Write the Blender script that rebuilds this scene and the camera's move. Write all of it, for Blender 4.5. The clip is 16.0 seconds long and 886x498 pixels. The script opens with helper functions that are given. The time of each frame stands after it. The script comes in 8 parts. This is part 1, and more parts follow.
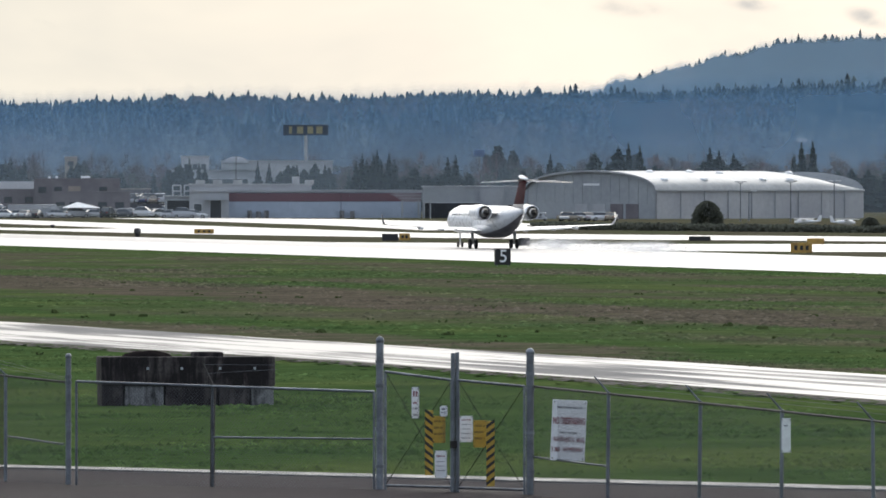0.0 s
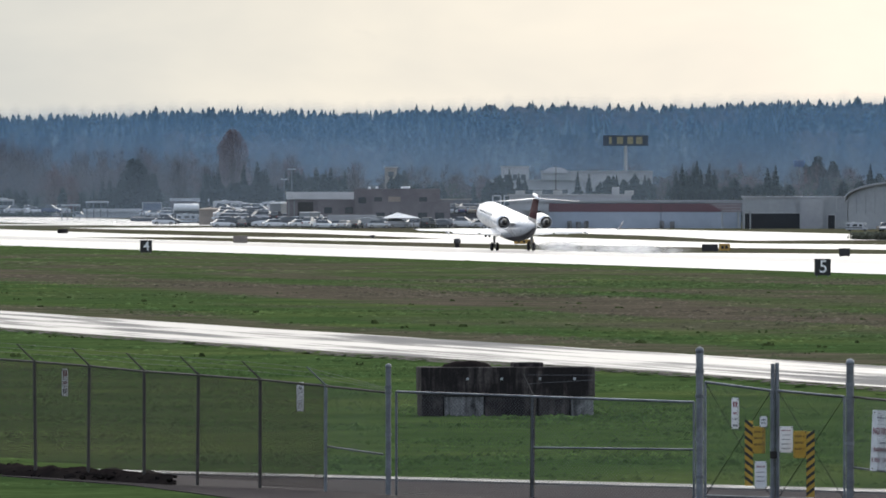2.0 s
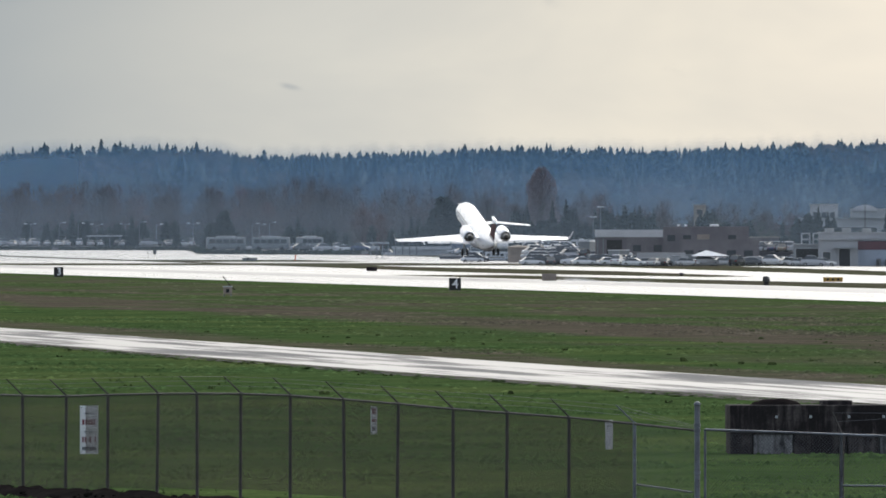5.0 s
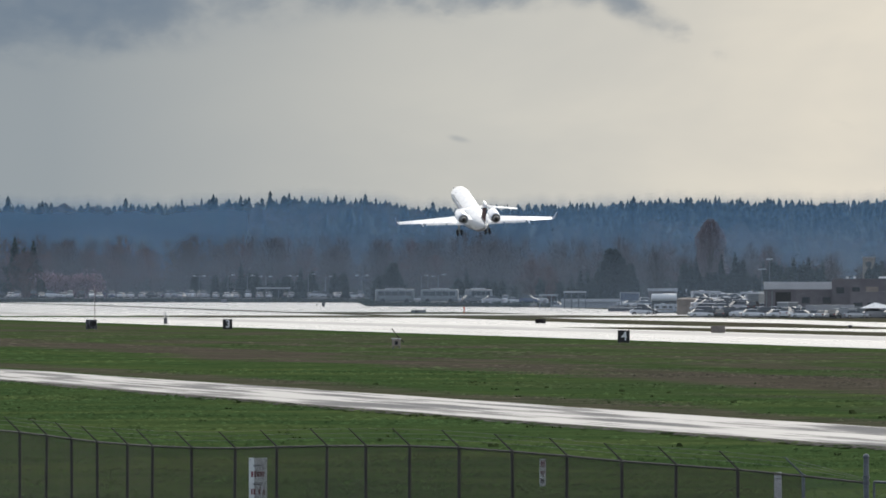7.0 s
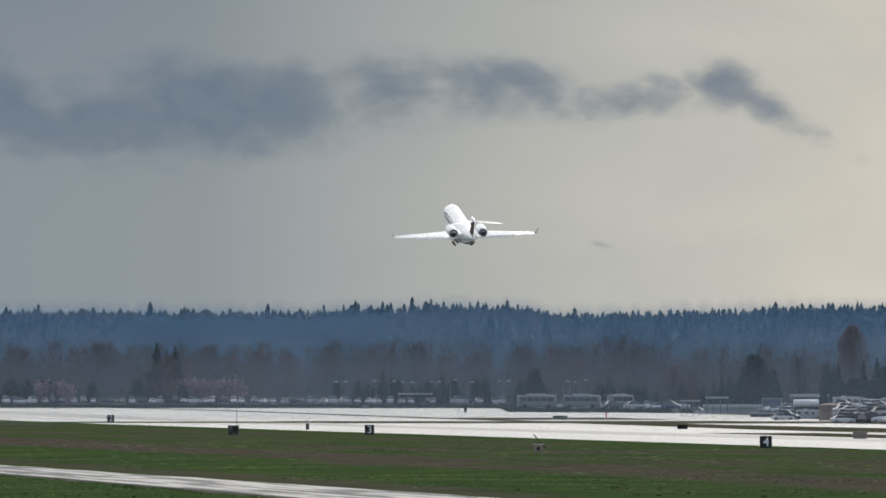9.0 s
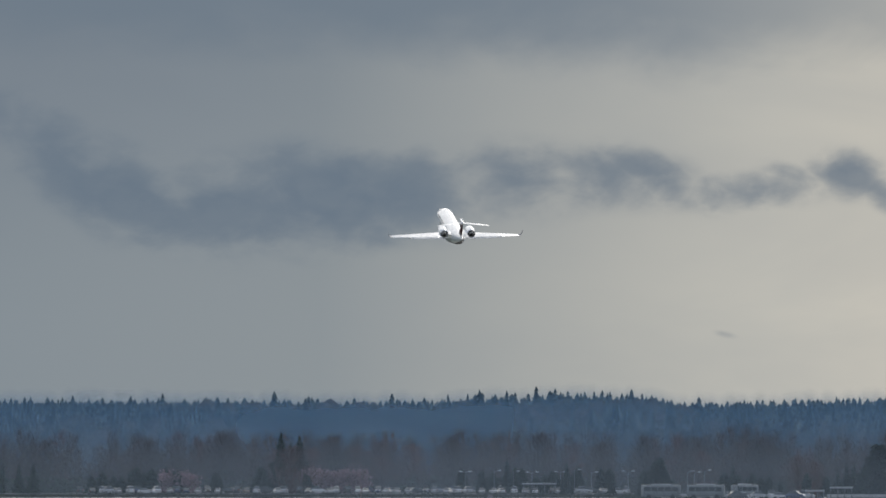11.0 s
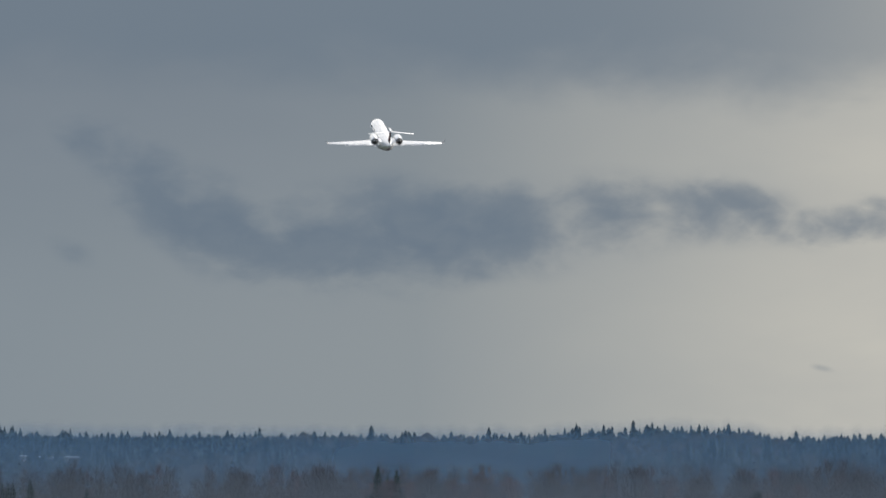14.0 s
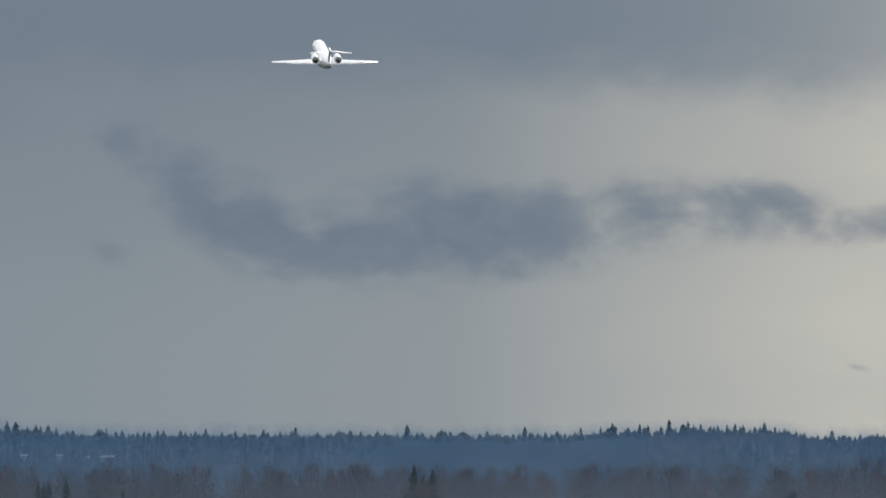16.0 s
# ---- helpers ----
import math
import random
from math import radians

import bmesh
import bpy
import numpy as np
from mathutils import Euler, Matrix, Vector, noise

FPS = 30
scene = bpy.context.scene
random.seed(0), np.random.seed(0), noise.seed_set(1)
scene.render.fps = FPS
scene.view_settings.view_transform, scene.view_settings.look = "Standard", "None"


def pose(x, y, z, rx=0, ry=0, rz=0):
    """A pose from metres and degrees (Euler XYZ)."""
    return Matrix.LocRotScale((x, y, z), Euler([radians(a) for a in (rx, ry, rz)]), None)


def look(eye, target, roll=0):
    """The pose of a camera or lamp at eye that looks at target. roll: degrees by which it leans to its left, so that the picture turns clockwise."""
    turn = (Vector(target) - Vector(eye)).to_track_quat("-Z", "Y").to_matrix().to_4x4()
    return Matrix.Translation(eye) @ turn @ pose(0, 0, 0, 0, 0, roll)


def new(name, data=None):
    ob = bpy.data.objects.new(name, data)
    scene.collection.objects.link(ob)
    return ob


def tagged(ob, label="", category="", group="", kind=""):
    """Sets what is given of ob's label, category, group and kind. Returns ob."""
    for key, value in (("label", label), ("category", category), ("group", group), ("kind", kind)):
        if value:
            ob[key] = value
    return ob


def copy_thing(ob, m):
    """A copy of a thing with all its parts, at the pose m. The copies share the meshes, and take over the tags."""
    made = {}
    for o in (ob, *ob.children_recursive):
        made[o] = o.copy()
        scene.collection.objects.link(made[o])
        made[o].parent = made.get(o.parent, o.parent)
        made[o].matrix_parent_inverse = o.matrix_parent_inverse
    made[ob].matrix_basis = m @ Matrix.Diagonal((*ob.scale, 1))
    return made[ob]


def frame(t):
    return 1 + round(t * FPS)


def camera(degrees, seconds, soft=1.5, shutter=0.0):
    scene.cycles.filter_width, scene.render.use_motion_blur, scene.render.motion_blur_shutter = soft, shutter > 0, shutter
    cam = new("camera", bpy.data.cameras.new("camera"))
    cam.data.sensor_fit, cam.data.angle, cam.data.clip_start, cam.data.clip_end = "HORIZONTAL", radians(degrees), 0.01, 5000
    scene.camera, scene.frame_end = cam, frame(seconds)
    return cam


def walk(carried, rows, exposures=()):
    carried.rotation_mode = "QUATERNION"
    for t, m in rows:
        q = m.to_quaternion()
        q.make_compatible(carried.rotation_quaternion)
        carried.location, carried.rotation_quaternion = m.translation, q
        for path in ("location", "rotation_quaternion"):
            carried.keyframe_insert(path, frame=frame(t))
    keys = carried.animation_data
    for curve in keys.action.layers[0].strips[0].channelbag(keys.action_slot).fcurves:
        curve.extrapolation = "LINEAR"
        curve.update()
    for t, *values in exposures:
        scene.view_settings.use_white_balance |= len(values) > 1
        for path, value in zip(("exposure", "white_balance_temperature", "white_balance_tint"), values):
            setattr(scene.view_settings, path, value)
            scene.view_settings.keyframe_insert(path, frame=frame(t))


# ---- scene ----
# Camera: on the levee, 7 m above the airfield; x is right of the runway's line, y along it.
cam = camera(4.726, 16.0, soft=1.7)
walk(cam, [
    (0, pose(0, 0, 7, 89.6170, 0, -13.3300)),
    (0.5, pose(0, 0, 7, 89.6216, 0, -12.8543)),
    (1, pose(0, 0, 7, 89.6319, 0, -12.3926)),
    (1.5, pose(0, 0, 7, 89.6493, 0, -11.9725)),
    (2, pose(0, 0, 7, 89.6725, 0, -11.6230)),
    (2.5, pose(0, 0, 7, 89.7001, 0, -11.3073)),
    (3, pose(0, 0, 7, 89.7327, 0, -11.0080)),
    (3.5, pose(0, 0, 7, 89.7679, 0, -10.7254)),
    (4, pose(0, 0, 7, 89.8020, 0, -10.4671)),
    (6.5, pose(0, 0, 7, 90.0579, 0, -9.2853)),
    (7, pose(0, 0, 7, 90.1530, 0, -9.0740)),
    (7.5, pose(0, 0, 7, 90.2607, 0, -8.8783)),
    (8, pose(0, 0, 7, 90.4021, 0, -8.6861)),
    (8.5, pose(0, 0, 7, 90.5618, 0, -8.5004)),
    (9, pose(0, 0, 7, 90.7170, 0, -8.3165)),
    (9.5, pose(0, 0, 7, 90.8426, 0, -8.1414)),
    (10, pose(0, 0, 7, 90.9825, 0, -7.9658)),
    (12.5, pose(0, 0, 7, 91.3474, 0, -7.3142)),
    (13, pose(0, 0, 7, 91.3683, 0, -7.2380)),
    (13.5, pose(0, 0, 7, 91.3780, 0, -7.1804)),
    (14, pose(0, 0, 7, 91.3769, 0, -7.1365)),
    (14.5, pose(0, 0, 7, 91.3735, 0, -7.0845)),
    (15, pose(0, 0, 7, 91.3735, 0, -7.0326)),
    (15.5, pose(0, 0, 7, 91.3735, 0, -6.9887)),
    (16, pose(0, 0, 7, 91.3734, 0, -6.9448)),
], exposures=[(0, 0.0), (4, -0.1), (7, -0.35), (9, -0.52), (10, -0.6), (12.5, -0.6), (14.5, -0.55), (16, -0.52)])

# ---------------------------------------------------------------- light
SUN_AZ, SUN_EL = radians(22.0), radians(28.0)     # right of the runway's line, above the hills


class Nodes:
    """Short hand for node trees."""

    def __init__(self, tree):
        self.tree = tree
        tree.nodes.clear()

    def add(self, kind, ins=None, **props):
        n = self.tree.nodes.new(kind)
        for k, v in props.items():
            if k == "operation":
                n.operation = v
            elif k == "data_type":
                n.data_type = v
            elif k == "blend_type":
                n.blend_type = v
            elif k == "interpolation_type":
                n.interpolation_type = v
            elif k == "sky_type":
                n.sky_type = v
            elif k == "noise_dimensions":
                n.noise_dimensions = v
        for k, v in (ins or {}).items():
            if isinstance(v, bpy.types.NodeSocket):
                self.tree.links.new(v, n.inputs[k])
            else:
                n.inputs[k].default_value = v
        return n

    def math(self, op, a, b=0.0, c=None):
        ins = {0: a, 1: b}
        if c is not None:
            ins[2] = c
        return self.add("ShaderNodeMath", ins, operation=op).outputs[0]

    def noise(self, vec, scale, detail=3.0, rough=0.55, dist=0.0):
        return self.add("ShaderNodeTexNoise", {"Vector": vec, "Scale": scale, "Detail": detail, "Roughness": rough, "Distortion": dist}).outputs[0]

    def ramp(self, x, lo, hi, a=0.0, b=1.0):
        return self.add("ShaderNodeMapRange", {"Value": x, "From Min": lo, "From Max": hi, "To Min": a, "To Max": b},
                        interpolation_type="SMOOTHSTEP").outputs[0]

    def mix(self, f, a, b, kind="MIX"):
        n = self.add("ShaderNodeMix", None, data_type="RGBA", blend_type=kind)
        for sock, v in ((n.inputs[0], f), (n.inputs[6], a), (n.inputs[7], b)):
            if isinstance(v, bpy.types.NodeSocket):
                self.tree.links.new(v, sock)
            else:
                sock.default_value = v if not isinstance(v, tuple) or len(v) == 4 else (*v, 1)
        return n.outputs[2]


# cloud deck near the horizon: degrees right of the runway's line, colour
DECK = ((4.5, (0.335, 0.395, 0.445)), (7.0, (0.4, 0.447, 0.473)), (9.4, (0.79, 0.77, 0.695)), (11.2, (1.0, 0.925, 0.785)), (15.5, (1.2, 1.065, 0.895)))


def make_world():
    world = bpy.data.worlds.new("overcast_sky")
    scene.world = world
    world.use_nodes = True
    g = Nodes(world.node_tree)
    vec = g.add("ShaderNodeTexCoord").outputs["Generated"]
    xyz = g.add("ShaderNodeSeparateXYZ", {0: vec})
    x, y, z = xyz.outputs
    az = g.math("MULTIPLY", g.math("ARCTAN2", x, y), 57.2958)
    el = g.math("MULTIPLY", g.math("ARCSINE", z), 57.2958)
    # clear sky above the cloud deck
    sky = g.add("ShaderNodeTexSky", None, sky_type="NISHITA")
    sky.sun_disc = False
    sky.sun_elevation, sky.sun_rotation = SUN_EL, SUN_AZ
    clear = g.mix(1.0, sky.outputs[0], (0.1, 0.1, 0.1), "MULTIPLY")
    # cloud deck: warm and thin towards the sun, blue grey away from it
    warm = g.ramp(az, 5.0, 11.5)
    deck = None
    for (a0, c0), (a1, c1) in zip(DECK, DECK[1:]):
        step = g.add("ShaderNodeMapRange", {"Value": az, "From Min": a0, "From Max": a1}).outputs[0]
        deck = g.mix(step, c0 if deck is None else deck, c1)
    low = g.ramp(el, 0.75, 2.6, 0.0, 0.8)
    pale = g.math("MULTIPLY", g.math("MULTIPLY", g.ramp(el, 1.6, 1.85), g.ramp(el, 2.42, 2.15)), g.ramp(az, 6.0, 8.0))
    low = g.math("MULTIPLY", low, g.math("SUBTRACT", 1.0, g.math("MULTIPLY", pale, 0.55)))
    deck = g.mix(g.math("MULTIPLY", low, g.math("SUBTRACT", 1.0, g.math("MULTIPLY", warm, 0.85))), deck, (0.245, 0.3, 0.37))
    flat = g.add("ShaderNodeCombineXYZ", {0: az, 1: g.math("MULTIPLY", el, 2.2), 2: 0.0}).outputs[0]
    soft = g.noise(flat, 0.55, 4.0, 0.55, 0.3)
    deck = g.mix(g.ramp(soft, 0.3, 0.75, 0.0, 0.22), deck, (0.38, 0.43, 0.48))
    # ragged dark cloud bank
    wisp = g.add("ShaderNodeCombineXYZ", {0: az, 1: g.math("MULTIPLY", el, 1.7), 2: 0.3}).outputs[0]
    n1 = g.noise(wisp, 1.6, 6.0, 0.52, 0.25)
    n2 = g.noise(g.add("ShaderNodeVectorMath", {0: wisp, 1: (7.3, 2.1, 0.0)}, operation="ADD").outputs[0], 4.2, 5.0, 0.5, 0.3)
    rough = g.math("ADD", g.math("MULTIPLY", g.math("SUBTRACT", n1, 0.5), 1.8), g.math("MULTIPLY", g.math("SUBTRACT", n2, 0.5), 1.1))

    def blob(a0, e0, ra, re, tilt, top=1.0):
        da = g.math("SUBTRACT", az, a0)
        de = g.math("ADD", g.math("SUBTRACT", el, e0), g.math("MULTIPLY", da, tilt))
        p, q = g.math("DIVIDE", da, ra), g.math("DIVIDE", de, re)
        r2 = g.math("ADD", g.math("MULTIPLY", p, p), g.math("MULTIPLY", q, q))
        return g.math("MULTIPLY", g.math("EXPONENT", g.math("MULTIPLY", r2, -1.0)), top)

    bank = None
    for b in ((5.3, 1.93, 0.28, 0.17, 0.6, 0.62), (5.62, 1.66, 0.38, 0.24, 0.75, 1.0), (6.05, 1.47, 0.55, 0.22, 0.3, 1.15), (6.55, 1.44, 0.6, 0.22, 0.05, 1.25), (7.0, 1.46, 0.55, 0.26, 0.0, 1.2),
              (7.45, 1.5, 0.5, 0.24, -0.02, 1.0), (7.95, 1.56, 0.55, 0.2, 0.0, 0.82), (8.5, 1.57, 0.5, 0.16, 0.05, 0.7), (8.75, 1.6, 0.26, 0.12, 0.4, 0.85),
              (9.3, 1.5, 0.45, 0.11, -0.08, 0.75), (9.82, 1.6, 0.2, 0.13, 0.1, 0.85), (10.04, 1.48, 0.24, 0.11, 0.5, 0.66), (10.36, 1.29, 0.26, 0.09, 0.5, 0.5), (9.5, 1.58, 0.2, 0.08, 0.2, 0.5),
              (5.15, 1.36, 0.16, 0.09, 0.3, 0.3), (9.16, 0.74, 0.08, 0.025, 0.2, 0.3), (14.98, 0.93, 0.2, 0.05, 0.1, 0.36), (15.6, 0.85, 0.14, 0.06, 0.2, 0.36), (14.35, 0.9, 0.26, 0.06, 0.1, 0.32), (11.2, 0.82, 0.1, 0.03, 0.3, 0.26)):
        k = blob(*b)
        bank = k if bank is None else g.math("MAXIMUM", bank, k)
    dens = g.math("ADD", bank, g.math("MULTIPLY", rough, g.ramp(bank, 0.02, 0.4)))
    deck = g.mix(g.math("MULTIPLY", g.ramp(dens, 0.08, 1.0, 0.0, 0.98), g.ramp(n2, 0.25, 0.7, 1.0, 0.78)), deck, (0.21, 0.275, 0.355))
    # dark upper layer
    lid = g.math("ADD", g.math("SUBTRACT", el, g.ramp(az, 6.0, 11.0, 2.24, 2.16)), g.math("MULTIPLY", g.math("SUBTRACT", n1, 0.5), 0.5))
    deck = g.mix(g.math("MULTIPLY", g.ramp(lid, -0.12, 0.3), g.ramp(az, 11.5, 7.5, 0.15, 0.8)), deck, (0.235, 0.3, 0.375))
    # over the whole dome the deck stays bright, brightest round the hidden sun
    turn = g.add("ShaderNodeVectorMath", {0: vec, 1: (math.sin(SUN_AZ) * math.cos(SUN_EL), math.cos(SUN_AZ) * math.cos(SUN_EL), math.sin(SUN_EL))},
                 operation="DOT_PRODUCT").outputs["Value"]
    dome = g.mix(g.ramp(turn, 0.35, 1.0), (0.63, 0.73, 0.91), (2.45, 2.38, 2.27))
    deck = g.mix(g.ramp(el, 2.8, 5.2), deck, dome)
    cover = g.ramp(g.noise(vec, 2.5, 4.0), 0.15, 0.4, 0.86, 1.0)
    out = g.mix(cover, clear, deck)
    bg = g.add("ShaderNodeBackground", {"Color": out, "Strength": 1.0})
    g.add("ShaderNodeOutputWorld", {0: bg.outputs[0]})


make_world()
sun_data = bpy.data.lights.new("sun", "SUN")
sun_data.energy, sun_data.angle, sun_data.color = 0.9, radians(12.0), (1.0, 0.975, 0.94)
sun = new("sun", sun_data)
sun.matrix_world = look((math.sin(SUN_AZ) * 90, math.cos(SUN_AZ) * 90, math.tan(SUN_EL) * 90), (0, 0, 0))


# ---------------------------------------------------------------- materials
def surface(name, col, col2=None, rough=0.7, metal=0.0, big=0.3, fine=6.0, bump=0.15, spread=0.25, world=False, vary=0.0, spec=0.5, coat=0.0):
    """A painted, grown or weathered surface: two colours mixed at a large scale, grain at a fine one."""
    m = bpy.data.materials.new(name)
    m.use_nodes = True
    g = Nodes(m.node_tree)
    vec = g.add("ShaderNodeNewGeometry").outputs["Position"] if world else g.add("ShaderNodeTexCoord").outputs["Object"]
    col2 = col2 or tuple(c * (1 - spread) for c in col)
    a = g.noise(vec, big, 4.0, 0.6, 0.4)
    b = g.noise(vec, fine, 5.0, 0.65)
    c = g.mix(g.ramp(a, 0.35, 0.68), col, col2)
    shade = g.ramp(b, 0.25, 0.75, 1 - spread * 0.8, 1 + spread * 0.5)
    c = g.mix(1.0, c, g.add("ShaderNodeCombineXYZ", {0: shade, 1: shade, 2: shade}).outputs[0], "MULTIPLY")
    if vary:
        r = g.add("ShaderNodeObjectInfo").outputs["Random"]
        k = g.ramp(r, 0.0, 1.0, 1 - vary, 1 + vary)
        c = g.mix(1.0, c, g.add("ShaderNodeCombineXYZ", {0: k, 1: k, 2: k}).outputs[0], "MULTIPLY")
    p = g.add("ShaderNodeBsdfPrincipled", {"Base Color": c, "Metallic": metal, "Roughness": g.ramp(b, 0.2, 0.8, max(0.03, rough - 0.1), min(1, rough + 0.1)),
                                           "Specular IOR Level": spec, "Coat Weight": coat, "Coat Roughness": 0.15})
    if bump:
        h = g.add("ShaderNodeBump", {"Strength": bump, "Distance": 0.02, "Height": b})
        m.node_tree.links.new(h.outputs[0], p.inputs["Normal"])
    g.add("ShaderNodeOutputMaterial", {0: p.outputs[0]})
    return m


def foliage(name, col, col2, rough=0.8, big=0.05, thin=0.25, even=0.4):
    """Leaves, needles or twigs: every clump has its own shade."""
    m = bpy.data.materials.new(name)
    m.use_nodes = True
    g = Nodes(m.node_tree)
    geo = g.add("ShaderNodeNewGeometry")
    isl = geo.outputs["Random Per Island"]
    n = g.noise(geo.outputs["Position"], big, 4.0, 0.6)
    c = g.mix(g.ramp(n, 0.35, 0.65), col, col2)
    k = g.ramp(isl, 0.0, 1.0, 1.0 - even, 1.0 + even)
    c = g.mix(1.0, c, g.add("ShaderNodeCombineXYZ", {0: k, 1: k, 2: k}).outputs[0], "MULTIPLY")
    p = g.add("ShaderNodeBsdfPrincipled", {"Base Color": c, "Roughness": rough, "Specular IOR Level": 0.0})
    through_leaf = g.add("ShaderNodeBsdfTranslucent", {"Color": c})
    both = g.add("ShaderNodeMixShader", {0: thin, 1: p.outputs[0], 2: through_leaf.outputs[0]})
    g.add("ShaderNodeOutputMaterial", {0: both.outputs[0]})
    return m


def glass(name, tint=(0.03, 0.04, 0.05)):
    m = bpy.data.materials.new(name)
    m.use_nodes = True
    g = Nodes(m.node_tree)
    n = g.noise(g.add("ShaderNodeTexCoord").outputs["Object"], 2.0)
    p = g.add("ShaderNodeBsdfPrincipled", {"Base Color": (*tint, 1), "Roughness": g.ramp(n, 0.3, 0.7, 0.04, 0.1), "Specular IOR Level": 0.8})
    g.add("ShaderNodeOutputMaterial", {0: p.outputs[0]})
    return m


def make_grass(name="airfield_turf", flat=False):
    """Airfield turf: lush and brown strips along the runway, dulled for haze beyond it, broken up at several scales."""
    m = bpy.data.materials.new(name)
    m.use_nodes = True
    g = Nodes(m.node_tree)
    pos = g.add("ShaderNodeNewGeometry").outputs["Position"]
    x = g.add("ShaderNodeSeparateXYZ", {0: pos}).outputs[0]
    wide = g.noise(pos, 0.022, 5.0, 0.6, 0.5)
    mid = g.noise(pos, 0.14, 5.0, 0.65, 0.3)
    fine = g.noise(pos, 2.2, 4.0, 0.7)
    long_ = g.noise(g.add("ShaderNodeVectorMath", {0: pos, 1: (0.075, 0.006, 0.1)}, operation="MULTIPLY").outputs[0], 1.0, 4.0, 0.6)
    y = g.add("ShaderNodeSeparateXYZ", {0: pos}).outputs[1]
    xw = g.math("ADD", x, g.math("MULTIPLY", g.math("SUBTRACT", wide, 0.5), 26.0))
    xw = g.math("ADD", xw, g.math("MULTIPLY", g.math("SUBTRACT", long_, 0.5), 16.0))
    near = g.ramp(y, 760.0, 520.0)
    patch = g.noise(g.add("ShaderNodeVectorMath", {0: pos, 1: (0.06, 0.018, 0.1)}, operation="MULTIPLY").outputs[0], 1.0, 5.0, 0.62, 0.4)
    tan = g.math("MULTIPLY", g.ramp(xw, 126.0, 132.0), g.ramp(xw, 152.0, 143.0))
    dry_haze = g.math("MULTIPLY", tan, g.ramp(patch, 0.28, 0.52, 0.35, 1.0))
    far = g.math("MULTIPLY", g.math("MULTIPLY", g.ramp(xw, 146.0, 158.0), g.ramp(xw, 204.0, 196.0)), g.ramp(patch, 0.42, 0.62, 0.12, 0.85))
    dry_haze = g.math("MAXIMUM", dry_haze, far)
    bare = g.math("MULTIPLY", g.math("MULTIPLY", near, g.ramp(xw, 112.0, 120.0)), g.math("MULTIPLY", g.ramp(xw, 170.0, 160.0), g.ramp(patch, 0.42, 0.62, 0.12, 0.75)))
    dry_haze = g.math("MAXIMUM", dry_haze, bare)
    verge = g.math("MULTIPLY", g.math("MULTIPLY", g.ramp(x, 97.0, 99.0), g.ramp(xw, 108.0, 102.0)), g.ramp(mid, 0.3, 0.6, 0.3, 0.9))
    dry_haze = g.math("MAXIMUM", dry_haze, verge)
    # Past the runway the turf is dulled to brown, haze put into colour.
    dry_haze = g.math("MAXIMUM", dry_haze, g.math("MULTIPLY", g.ramp(x, 250.0, 256.0), g.ramp(patch, 0.3, 0.6, 0.5, 0.9)))
    lush = g.mix(g.ramp(mid, 0.35, 0.65), (0.038, 0.066, 0.024), (0.055, 0.088, 0.031))
    lush = g.mix(g.ramp(g.noise(pos, 0.05, 4.0), 0.45, 0.68), lush, (0.072, 0.098, 0.034))
    lush = g.mix(g.ramp(g.noise(pos, 0.09, 5.0, 0.6, 0.5), 0.52, 0.7, 0.0, 0.6), lush, (0.034, 0.06, 0.021))
    brown = g.mix(g.ramp(mid, 0.35, 0.7), (0.07, 0.062, 0.046), (0.1, 0.085, 0.064))
    c = g.mix(dry_haze, lush, brown)
    clump = g.noise(pos, 0.55, 4.0, 0.65, 0.4)
    k = g.math("MULTIPLY", g.ramp(fine, 0.25, 0.75, 0.8, 1.2), g.ramp(clump, 0.3, 0.7, 0.84, 1.18))
    c = g.mix(1.0, c, g.add("ShaderNodeCombineXYZ", {0: k, 1: k, 2: k}).outputs[0], "MULTIPLY")
    if flat:
        r = g.ramp(g.add("ShaderNodeNewGeometry").outputs["Random Per Island"], 0.0, 1.0, 0.9, 1.5)
        c = g.mix(1.0, c, g.add("ShaderNodeCombineXYZ", {0: r, 1: r, 2: r}).outputs[0], "MULTIPLY")
    p = g.add("ShaderNodeBsdfPrincipled", {"Base Color": c, "Roughness": 1.0, "Specular IOR Level": 0.0})
    if flat:
        g.add("ShaderNodeOutputMaterial", {0: p.outputs[0]})
        return m
    h = g.add("ShaderNodeBump", {"Strength": 0.6, "Distance": 0.15, "Height": fine})
    m.node_tree.links.new(h.outputs[0], p.inputs["Normal"])
    g.add("ShaderNodeOutputMaterial", {0: p.outputs[0]})
    return m


